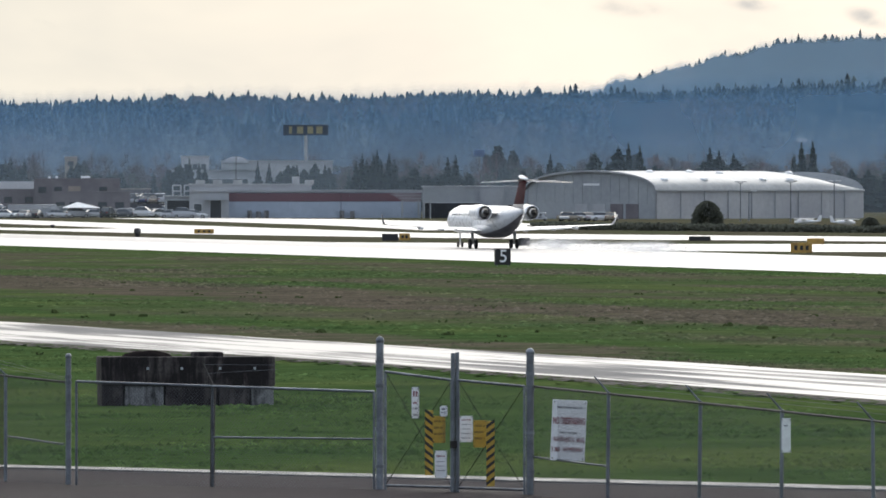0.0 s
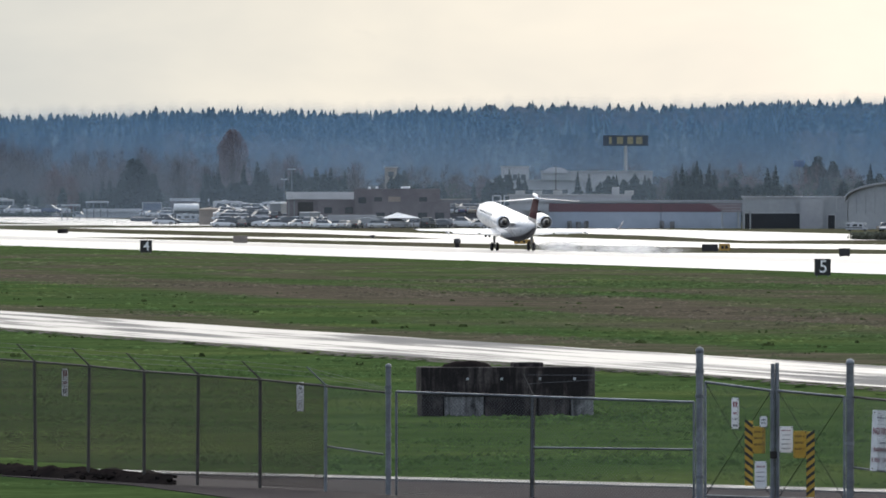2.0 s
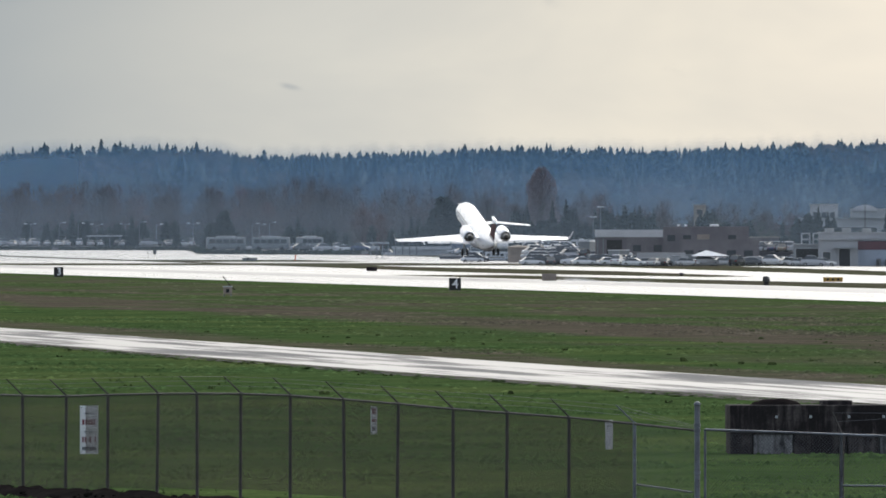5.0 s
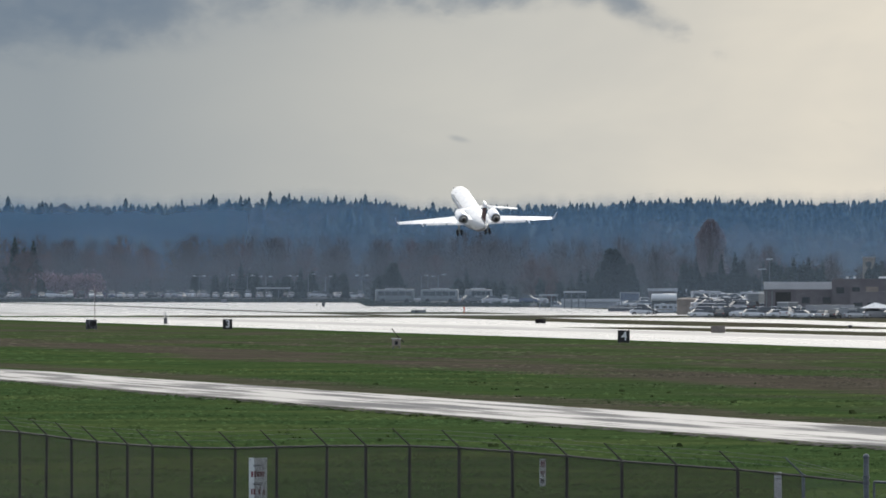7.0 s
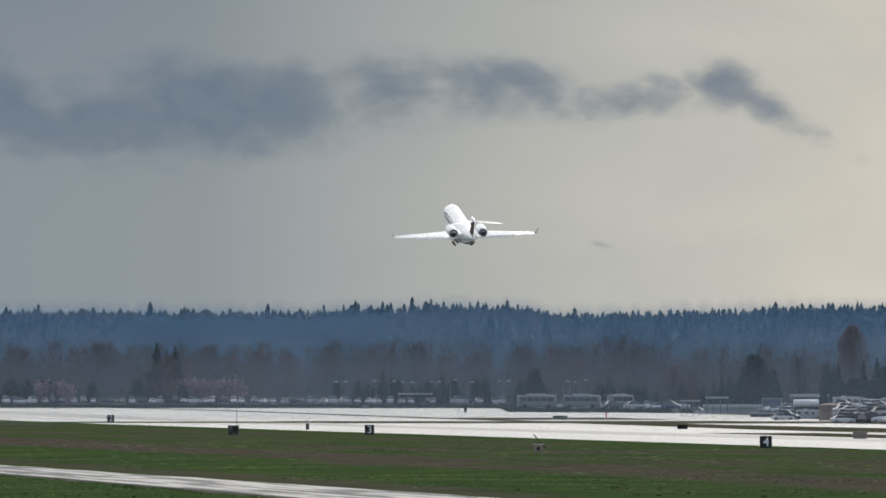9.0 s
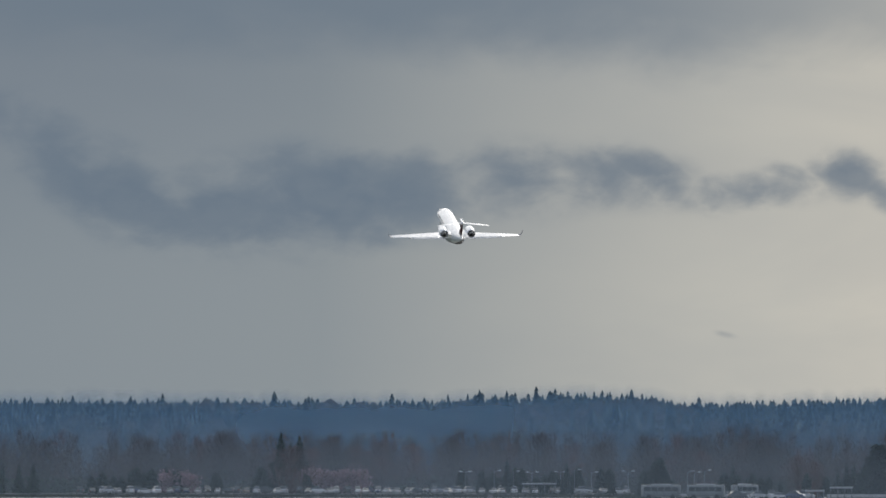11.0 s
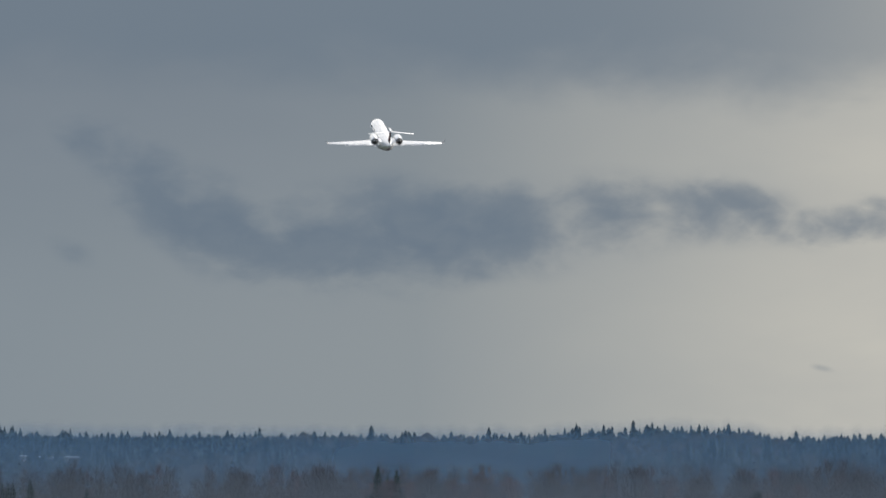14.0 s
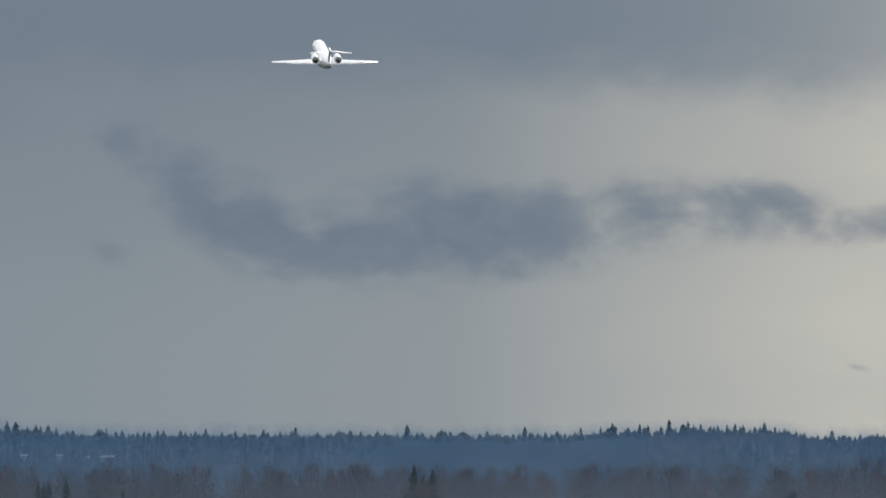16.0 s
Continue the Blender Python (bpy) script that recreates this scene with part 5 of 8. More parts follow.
guidance_sign(183.98, 1357, 1.8, 0.9, TAN, "tan sign box between runway and taxiway", 0, 0.02)
for u_mil, d, w in ((122.19, 2771, 2.2), (128.87, 2830, 3.4), (140.87, 2660, 3.8), (119.08, 3023, 2.8), (137.98, 2558, 1.4)):
    guidance_sign(u_mil, min(d, 2700), w, 0.9, BROWNWALL, "dark sign box beside the far taxiway", 0, 0.02)


def drum(mil, d, h, r, material, label):
    """A squat light fitting on a frangible stem."""
    x, y = spot(mil, d)
    t = thing("runway_light", label, "light", pose(x, y, rise(y)))
    part("stem", tube(bmesh.new(), (0, 0, -0.1), (0, 0, h * 0.45), r * 0.7, seg=8), DARKMETAL, t)
    bm = loft(bmesh.new(), [[(rr * math.cos(a), rr * math.sin(a), z) for a in (2 * math.pi * i / 12 for i in range(12))] for z, rr in ((h * 0.4, r * 0.6), (h * 0.5, r), (h * 0.85, r), (h, r * 0.6))])
    part("head", bm, material, t, "", True)


drum(204.19, 1255, 1.05, 0.42, CONCRETE, "grey light fitting beside the runway")
drum(196.29, 1478, 0.5, 0.32, CONCRETE, "small grey light fitting beside the taxiway")
drum(147.24, 2333, 1.0, 0.4, DARKMETAL, "dark light fitting on the taxiway edge")
drum(146.61, 2375, 0.5, 0.12, DARKMETAL, "tiny dark taxiway light")
drum(109.03, 2509, 0.7, 0.3, DARKMETAL, "dark light fitting at the runway edge")
drum(257.82, 1642, 1.2, 0.25, GREYPAINT, "pale marker post before the hedge")


def build_hydrant():
    t = thing("hydrant_post", "small red post beside the taxiway", "post", stand(160.35, 2078, rise(2051)))
    part("post", tube(bmesh.new(), (0, 0, -0.1), (0, 0, 0.85), 0.13, 0.11, seg=10), surface("orange_red_paint", (0.55, 0.09, 0.04), rough=0.5), t)
    part("cap", tube(bmesh.new(), (0, 0, 0.85), (0, 0, 1.15), 0.24, 0.14, seg=10), surface("orange_red_cap", (0.6, 0.12, 0.05), rough=0.5), t)


build_hydrant()


def build_instrument(mil, d):
    """Pale box on legs with a dark bent arm."""
    t = thing("equipment_box", "pale equipment box on legs with a dark arm in the grass", "equipment", stand(mil, d))
    part("box", box(bmesh.new(), -0.42, 0.42, -0.25, 0.25, 0.25, 0.95, bevel=0.03), TAN, t)
    part("lid", box(bmesh.new(), -0.5, 0.5, -0.3, 0.3, 0.95, 1.02, bevel=0.02), GREYPAINT, t)
    part("opening", box(bmesh.new(), -0.15, 0.15, -0.27, -0.24, 0.4, 0.75), SHADEPANEL, t)
    for sx in (-0.33, 0.33):
        part("leg", tube(bmesh.new(), (sx, 0, -0.1), (sx, 0, 0.27), 0.05, seg=6), GALV, t)
    bm = tube(bmesh.new(), (0.3, 0, 1.0), (-0.45, 0, 2.0), 0.05, seg=6)
    tube(bm, (0.3, 0, 1.0), (0.75, 0, 0.65), 0.05, seg=6)
    part("arm", bm, DARKMETAL, t, "dark bent arm")


build_instrument(154.03, 1056)


def build_mast(mil, d):
    t = thing("equipment_mast", "thin red and grey mast with a grey cabinet in the grass", "mast", stand(mil, d))
    part("pole", tube(bmesh.new(), (0.1, 0, -0.1), (0.1, 0, 5.8), 0.06, 0.035, seg=8), REDPOLE, t)
    part("cabinet", box(bmesh.new(), -1.1, 0.4, -0.4, 0.4, 0.1, 1.35, bevel=0.04), CONCRETE, t)
    part("cabinet_panel", box(bmesh.new(), -0.3, 0.3, -0.43, -0.39, 0.5, 1.15), DARKMETAL, t)
    for sx in (-1.0, 0.3):
        part("leg", tube(bmesh.new(), (sx, 0, -0.1), (sx, 0, 0.12), 0.06, seg=6), GALV, t)


REDPOLE = surface("faded_red_and_grey_paint", (0.35, 0.2, 0.18), (0.3, 0.3, 0.3), rough=0.6, big=1.0)
build_mast(125.87, 1446)


def build_wind_stand(mil, d):
    t = thing("wind_sensor", "small white wind sensor on a grey post in the grass", "sensor", stand(mil, d))
    part("post", box(bmesh.new(), -0.22, 0.3, -0.2, 0.2, -0.1, 0.95, bevel=0.03), CONCRETE, t)
    bm = tube(bmesh.new(), (0, 0, 0.9), (0, 0, 1.8), 0.04, seg=6)
    tube(bm, (-0.35, 0, 1.55), (0.4, 0, 1.25), 0.03, seg=6)
    part("mast", bm, GREYPAINT, t)
    for sx, z in ((-0.38, 1.55), (0.42, 1.25), (0, 1.85)):
        b = bmesh.new()
        bmesh.ops.create_uvsphere(b, u_segments=8, v_segments=6, radius=0.1, matrix=pose(sx, 0, z))
        part("cup", b, SIGNWHITE, t, "", True)


build_wind_stand(132.51, 1622)


# ---------------------------------------------------------------- buildings
def block_building(name, label, mil, d, w, depth, h, wall, roof, turn=0.0, roof_over=0.25, z0=-0.3):
    t = thing(name, label, "building", stand(mil, d, 0, turn))
    part("wall", box(bmesh.new(), -w / 2, w / 2, 0, depth, z0, h), wall, t)
    part("roof", box(bmesh.new(), -w / 2 - roof_over, w / 2 + roof_over, -roof_over, depth + roof_over, h, h + 0.22), roof, t)
    return t


def opening(t, name, x0, x1, z0, z1, material, y=0.0, proud=0.05, frame=True):
    w = part(name, box(bmesh.new(), x0, x1, y - proud, y + 0.02, z0, z1), material, t)
    if frame:
        bm = bmesh.new()
        for a in ((x0 - 0.12, x0, z0, z1), (x1, x1 + 0.12, z0, z1), (x0 - 0.12, x1 + 0.12, z1, z1 + 0.12)):
            box(bm, a[0], a[1], y - proud - 0.06, y, a[2], a[3])
        part("frame", bm, GREYPAINT, w)
    return w


def build_terminal():
    k = 0.0974
    t = block_building("long_low_building", "long pale blue building with a maroon band below its roof", 221.40, 1850, 350 * k, 22, 4.45, BLUEWALL, SIDING)
    hw = 175 * k
    part("maroon_band", box(bmesh.new(), -hw - 0.02, hw + 0.02, -0.06, 0.1, 2.82, 4.3), MAROON, t, "dark maroon band")
    part("parapet", box(bmesh.new(), -hw - 0.2, hw + 0.2, -0.3, 0.3, 4.67, 4.85), SIDING, t)
    part("seam", box(bmesh.new(), 3.2, 3.3, -0.1, 0, 0, 4.4), DARKMETAL, t)
    for x in (-12.5, -11.0, -9.6, 3.4, 5.2):
        part("equipment_cabinet", box(bmesh.new(), x - 0.4, x + 0.4, -1.2, -0.3, -0.1, 1.1 + (x % 1) * 0.4, bevel=0.05), CONCRETE, t)
    t = block_building("upper_storey", "pale set-back upper storey with roof vents", 214.72, 1858, 217 * k, 12, 5.65, SIDING, ROOFMETAL, z0=4.0)
    part("chimney_vent", box(bmesh.new(), 7.2, 8.5, 3, 4, 5.7, 7.1, bevel=0.05), SIDING, t)
    for x in (-9.5, -6.5, -3.0, 9.4):
        part("roof_unit", box(bmesh.new(), x, x + 1.6, 2, 4, 5.8, 6.5, bevel=0.06), ROOFMETAL, t)
    part("aerial", tube(bmesh.new(), (-2.5, 3, 5.8), (-2.5, 3, 11.0), 0.09, 0.05, seg=6), DARKMETAL, t)
    t = block_building("entrance_block", "pale entrance block with a dark doorway and canopy", 210.87, 1847, 70 * k, 10, 4.5, SIDING, SIDING)
    opening(t, "doorway", 0.2, 2.1, 0, 3.0, SHADEPANEL)
    part("door_canopy", box(bmesh.new(), -0.8, 2.6, -1.4, 0, 3.05, 3.3), SIDING2, t)
    opening(t, "window", -2.6, -1.3, 1.2, 2.4, PANE)
    t = block_building("shed_hall", "dark low shed with a wide open front", 208.35, 1855, 62 * k, 12, 3.6, SIDING2, SIDING)
    opening(t, "open_bay", -2.6, 2.7, 0, 3.0, SHADEPANEL)
    for x in (-1.6, 0.4):
        bm = bmesh.new()
        for a, b in (((x, 3, 3.8), (x, 3, 5.6)), ((x + 1.4, 3, 3.8), (x + 1.4, 3, 5.6)), ((x, 3, 5.6), (x + 1.4, 3, 5.6)), ((x, 3, 4.6), (x + 1.4, 3, 4.6))):
            tube(bm, a, b, 0.12, seg=5)
        part("roof_frame", bm, SIDING, t, "pale roof frame")


build_terminal()


def build_hall():
    k = 0.0966
    t = block_building("grey_hall", "grey metal hall with a dark open bay and canopy", 235.87, 1835, 195 * k, 18, 5.3, SIDING2, SIDING)
    opening(t, "open_bay", -9.0, 0.4, -0.1, 2.6, SHADEPANEL)
    part("pier", box(bmesh.new(), 0.5, 4.3, -1.0, 0.0, -0.2, 5.05), SIDING, t, "pale wall pier")
    opening(t, "doorway", 5.2, 6.4, 0, 2.3, SHADEPANEL)
    for x in range(9):
        part("wall_rib", box(bmesh.new(), -9.2 + x * 2.25, -9.0 + x * 2.25, -0.1, 0, 2.8, 5.3), SIDING, t)
    t = thing("slatted_canopy", "grey slatted lean-to canopy on posts", "canopy", stand(229.72, 1832))
    for i in range(7):
        part("slat", box(bmesh.new(), -3.0, 3.0, -0.25, 0.25, -0.05, 0.05, pose(0.45 * i - 1.0, -i * 0.7, 4.4 - i * 0.26, 0, 0, 0)), SIDING2, t)
    for x in (-1.6, 1.2, 3.2):
        part("post", tube(bmesh.new(), (x, -3.5, -0.2), (x, -3.5, 3.1), 0.14, seg=6), SIDING2, t)


build_hall()


def build_hangar():
    """Barrel-roofed hangar seen over its near corner."""
    x, y = spot(252.56, 1800)
    t = thing("arched_hangar", "large pale hangar with a curved metal roof", "hangar", pose(x, y, 0, 0, 0, -14.4 - 42))
    # local: the gable runs to -x, the long side to +y
    w, length, eave, rise = 29.5, 53.0, 4.75, 3.2
    n = 18
    def arch(i):
        a = math.pi * i / n
        return -w / 2 + w / 2 * math.cos(a), eave + rise * math.sin(a) ** 0.9
    bm = bmesh.new()
    prof = [(0, -0.3)] + [arch(i) for i in range(n + 1)] + [(-w, -0.3)]
    lo = [bm.verts.new((px, 0, pz)) for px, pz in prof]
    bm.faces.new(lo)
    part("gable_wall", bm, SIDING2, t)
    bm = bmesh.new()
    lo = [bm.verts.new((px, length, pz)) for px, pz in prof]
    bm.faces.new(lo[::-1])
    part("rear_wall", bm, SIDING2, t)
    part("side_wall", box(bmesh.new(), -0.3, 0, 0, length, -0.3, eave), SIDING, t)
    part("side_wall", box(bmesh.new(), -w, -w + 0.3, 0, length, -0.3, eave), SIDING, t)
    bm = bmesh.new()
    rings = []
    for yy, drop in ((-0.5, 0.0), (length - 12, 0.0), (length - 7, 0.25), (length - 3, 0.6), (length + 0.4, 1.0)):
        rings.append([(ax * 1.01 + 0.15, yy, eave + (az - eave) * (1 - drop * 0.95) + 0.12) for ax, az in (arch(i) for i in range(n + 1))])
    loft(bm, rings, close=False, caps=False)
    part("roof", bm, ROOFMETAL, t, "pale curved metal roof", True)
    bm = bmesh.new()
    rings = [[(ax * 1.012 + 0.2, yy, az + zz) for yy, zz in ((-0.6, -0.1), (-0.6, 0.22), (-0.25, 0.22), (-0.25, -0.1))] for ax, az in (arch(i) for i in range(n + 1))]
    loft(bm, rings)
    part("roof_verge", bm, SIDING, t)
    part("gutter", box(bmesh.new(), 0.0, 0.3, -0.4, length, eave - 0.12, eave + 0.1), SIDING2, t)
    for yy, f in ((4, 0.3), (9, 0.62), (14, 0.3), (19, 0.62), (24, 0.5), (29, 0.3), (36, 0.3), (42, 0.5)):
        ax, az = arch(int(n * f * 0.7))
        b = bmesh.new()
        bmesh.ops.create_uvsphere(b, u_segments=10, v_segments=6, radius=0.8, matrix=pose(ax, yy, az + 0.1) @ Matrix.Diagonal((1, 1, 0.5, 1)))
        part("roof_vent", b, SIGNWHITE, t, "white domed roof vent", True)
    for xx in (-5.5, -9.0, -13.0, -17.0):
        part("hangar_door", box(bmesh.new(), xx - 1.4, xx + 1.4, -0.12, 0, -0.2, 2.5), BROWNWALL if xx in (-5.5, -9.0) else SIDING, t)
    part("gable_sign", box(bmesh.new(), -16.5, -13.0, -0.12, 0, 5.6, 5.95), SIGNWHITE, t)
    for i in range(1, 14):
        xx = -w * i / 14
        zt = eave + rise * math.sin(math.acos(max(-1, min(1, 1 + 2 * xx / w)))) ** 0.9
        part("wall_rib", box(bmesh.new(), xx - 0.06, xx + 0.06, -0.08, 0, 2.6, zt - 0.1), SIDING2, t)
    for yy in (6, 12, 18, 24, 30, 36, 42, 48):
        part("downpipe", tube(bmesh.new(), (0.1, yy, -0.1), (0.1, yy, eave), 0.1, seg=6), SIDING2, t)


build_hangar()


def lamp_post(mil, d, h, arm, label="grey street lamp post"):
    t = thing("street_lamp", label, "street lamp", stand(mil, d))
    part("pole", tube(bmesh.new(), (0, 0, -0.2), (0, 0, h), 0.11, 0.07, seg=6), GALV, t)
    for s in ((-1, 1) if arm > 0 else (1,)):
        part("arm", tube(bmesh.new(), (0, 0, h - 0.1), (s * abs(arm), 0, h + 0.15), 0.06, seg=5), GALV, t)
        part("lamp_head", box(bmesh.new(), s * abs(arm) - 0.45, s * abs(arm) + 0.45, -0.25, 0.25, h + 0.1, h + 0.3, bevel=0.05), GREYPAINT, t)


for u_mil, d, h, arm in ((260.35, 1700, 6.1, 0.5), (265.03, 1700, 6.2, 0.6), (269.08, 1700, 6.2, 0.6), (261.14, 1720, 4.6, -0.8)):
    lamp_post(u_mil, d, h, arm, "dark lamp post before the hangar")
for place in (352, 403, 437, 470, 520, 545, 575, 640, 690, 745, 757, 775):
    lamp_post(191.4 + (place - 1411) / 19, 2640 + (place * 37) % 90, 7.0 + (place % 7) * 0.12, -1.3 if place % 2 else 1.2, "slim grey car park lamp post")
for u_mil, d, h in ((188.08, 2150, 8.5), (188.77, 2150, 10.5)):
    lamp_post(u_mil, d, h, 0.3, "tall slim grey pole")


def build_dome():
    t = block_building("glass_fronted_hall", "pale hall with an arched white roof far away", 211.66, 2290, 20, 12, 8.4, SIDING, ROOFMETAL)
    bm = bmesh.new()
    rings = []
    for yy in (-1.0, 11.0):
        rings.append([(3.9 + 2.8 * math.cos(a), yy, 9.9 + 1.5 * math.sin(a)) for a in (math.pi * i / 14 for i in range(15))])
    loft(bm, rings)
    part("arched_roof", bm, SIDING, t, "white arched roof", True)
    opening(t, "glass_front", -2.5, 6.5, 2.0, 6.6, PANE)
    part("arch_panel", box(bmesh.new(), 0.8, 7.0, -0.9, 10.5, 8.6, 9.9), SIDING2, t)
    t = block_building("flat_roofed_hall", "long pale flat-roofed hall behind trees", 217.19, 2312, 24, 14, 10.4, SIDING, ROOFMETAL)
    t = block_building("flat_roofed_hall", "pale flat-roofed block behind trees", 209.56, 2300, 6, 8, 11.4, SIDING, ROOFMETAL)
    for x in (-1.8, 0, 1.8):
        opening(t, "window", x - 0.5, x + 0.5, 8.6, 9.8, PANE, frame=False)
    t = block_building("small_tan_block", "small tan flat-roofed block among trees", 198.0, 2300, 2.6, 5, 11.3, TAN, ROOFMETAL)
    opening(t, "window", -0.6, 0.6, 9.4, 10.4, PANE, frame=False)


build_dome()


def build_tall_sign():
    """Tall blue roadside board with yellow shapes."""
    d = 2650
    k = d / 19000
    t = thing("tall_roadside_sign", "tall blue roadside sign with yellow shapes on a grey mast", "sign", stand(219.87, d))
    z0, z1 = 7 - (240 - 314) * k, 7 - (221 - 314) * k
    part("board", box(bmesh.new(), -40 * k, 40 * k, -0.5, 0.5, z0, z1, bevel=0.1), surface("blue_sign_paint", (0.04, 0.06, 0.09), rough=0.7), t)
    gold = surface("pale_yellow_sign_paint", (0.33, 0.29, 0.14), (0.27, 0.24, 0.13), rough=0.5)
    zm, zh = (z0 + z1) / 2, (z1 - z0) * 0.33
    for x, w in ((-27, 5), (-10, 11), (8, 10), (24, 11)):
        part("yellow_shape", box(bmesh.new(), (x - w / 2) * k, (x + w / 2) * k, -0.58, -0.5, zm - zh, zm + zh, bevel=0.03), gold, t)
    part("mast", tube(bmesh.new(), (0, 0, -0.3), (0, 0, z0 + 0.2), 0.55, 0.4, seg=10), SIDING, t)
    t = thing("blue_sign", "small blue sign board above trees", "sign", stand(236.03, 2600))
    part("board", box(bmesh.new(), -1.25, 1.25, -0.2, 0.2, 12.0, 13.6, bevel=0.05), surface("bright_blue_sign", (0.04, 0.1, 0.26), rough=0.5), t)
    part("mast", tube(bmesh.new(), (0, 0, -0.3), (0, 0, 12.1), 0.2, seg=8), GALV, t)


build_tall_sign()


HOMEWHITE = surface("dulled_white_body_panel", (0.52, 0.54, 0.56), (0.43, 0.45, 0.48), rough=0.5, big=0.6)


def build_left_yard():
    k = 0.1
    t = block_building("brown_brick_building", "dark brown flat-roofed building with white roof units", 198.6, 1908, 152 * k, 15, 6.6, BROWNWALL, BROWNWALL, roof_over=0.1)
    for x in (-6.2, -3.4, 4.6):
        opening(t, "window", x - 0.7, x + 0.7, 4.2, 5.3, PANE, frame=False)
    part("pale_panel", box(bmesh.new(), -1.6, 0.6, -0.08, 0, 4.4, 5.4), TAN, t, "tan wall panel")
    for x in (-7.4, -4.8, -2.1, 1.2, 3.2, 6.3):
        part("pilaster", box(bmesh.new(), x - 0.15, x + 0.15, -0.12, 0.0, -0.2, 6.5), BROWNWALL, t)
    part("skylight", box(bmesh.new(), 0.6, 2.3, 3, 5, 6.8, 7.2, bevel=0.15), SIGNWHITE, t, "white domed skylight")
    for x in (-5.2, -3.9):
        part("roof_vent", box(bmesh.new(), x, x + 0.5, 2, 3, 6.8, 7.2, bevel=0.08), SIGNWHITE, t)
    t = block_building("brick_wing", "low maroon-brown brick wing with a flat roof", 199.9, 1896, 138 * k, 9, 4.3, BROWNWALL, BROWNWALL, roof_over=0.08)
    for x in (-5.5, -3.0, 2.0, 5.0):
        opening(t, "window", x - 0.8, x + 0.8, 1.2, 2.6, PANE, frame=False)
    t = block_building("grey_warehouse", "brown warehouse with a pale roof edge and loading bay", 191.4, 1930, 12.0, 15, 6.0, BROWNWALL, TAN)
    part("fascia", box(bmesh.new(), -6.1, 6.1, -0.4, -0.27, 4.9, 6.25), GREYPAINT, t, "pale roof fascia")
    for x in (-5.6, -4.6, 1.4, 4.4):
        part("wall_rib", box(bmesh.new(), x - 0.1, x + 0.1, -0.1, 0, 0, 5.0), COACHGREY, t)
    opening(t, "loading_bay", -4.0, -1.2, 0, 4.4, DARKMETAL, frame=False)
    t = block_building("brick_wing", "low brown brick wing before a warehouse", 193.98, 1915, 10.6, 8, 4.6, BROWNWALL, BROWNWALL, roof_over=0.08)
    for x in (-3.5, 0.2, 3.4):
        opening(t, "window", x - 0.7, x + 0.7, 2.4, 3.5, PANE, frame=False)
    part("roof_vent", box(bmesh.new(), 2.0, 2.7, 2, 3, 4.8, 5.3, bevel=0.08), SIDING, t)
    for mil, d, turn, h in ((187.7, 1962, 68, 3.3), (190.6, 1902, 60, 2.7)):
        t = thing("box_truck", "grey box truck with a white roof in a yard", "truck", stand(mil, d, 0.9 if d > 1930 else 0, turn))
        part("cargo_box", box(bmesh.new(), -2.4, 1.2, -1.1, 1.1, 0.8, h - 0.12, bevel=0.06), COACHGREY, t)
        part("box_roof", box(bmesh.new(), -2.45, 1.25, -1.14, 1.14, h - 0.12, h, bevel=0.03), SIGNWHITE, t)
        part("cab", box(bmesh.new(), 1.3, 2.7, -1.0, 1.0, 0.6, 2.2, bevel=0.25), HOMEWHITE, t)
        part("windscreen", box(bmesh.new(), 2.5, 2.73, -0.85, 0.85, 1.4, 2.0, bevel=0.05), PANE, t)
        part("chassis", box(bmesh.new(), -2.3, 2.4, -0.8, 0.8, 0.5, 0.8), DARKMETAL, t)
        for x in (-1.5, 1.9):
            for sy in (-0.95, 0.95):
                part("wheel", tube(bmesh.new(), (x, sy - 0.13, 0.42), (x, sy + 0.13, 0.42), 0.46, seg=12), RUBBER, t)
    t = block_building("brick_annex", "low brown annex with a pale fascia", 203.24, 2080, 9, 10, 4.6, BROWNWALL, TAN)
    for mil, d, w, h, mtl in ((194.4, 1850, 8.4, 2.3, SIDING), (195.82, 1845, 4.0, 1.7, SIDING2), (196.87, 1860, 3.0, 2.0, COACHGREY), (203.08, 1870, 2.6, 1.6, SIDING)):
        t = thing("cargo_container", "pale cargo container beside parked vehicles", "container", stand(mil, d))
        part("shell", box(bmesh.new(), -w / 2, w / 2, 0, 2.4, 0.1, h, bevel=0.05), mtl, t)
        for i in range(int(w / 0.5)):
            part("rib", box(bmesh.new(), -w / 2 + 0.25 + i * 0.5, -w / 2 + 0.35 + i * 0.5, -0.04, 0, 0.2, h - 0.1), mtl, t)
        for sx in (-w / 2 + 0.3, w / 2 - 0.3):
            part("skid", box(bmesh.new(), sx - 0.15, sx + 0.15, 0.2, 2.2, -0.1, 0.1), DARKMETAL, t)
    t = thing("white_canopy_tent", "white peaked canopy tent on poles", "tent", stand(199.03, 1850))
    bm = bmesh.new()
    top = bm.verts.new((-0.8, 0, 2.75))
    edge = [bm.verts.new(p) for p in ((-3.4, -2, 1.75), (3.2, -2, 1.75), (3.2, 2, 1.75), (-3.4, 2, 1.75))]
    for i in range(4):
        bm.faces.new((top, edge[i], edge[(i + 1) % 4]))
    part("canopy", bm, SIGNWHITE, t)
    for p in ((-3.3, -1.9), (3.1, -1.9), (3.1, 1.9), (-3.3, 1.9)):
        part("pole", tube(bmesh.new(), (*p, -0.1), (*p, 1.8), 0.07, seg=6), GALV, t)
    # tan round hut and white tank
    t = thing("round_hut", "tan round hut with a shallow roof", "hut", stand(181.14, 2010))
    bm = bmesh.new()
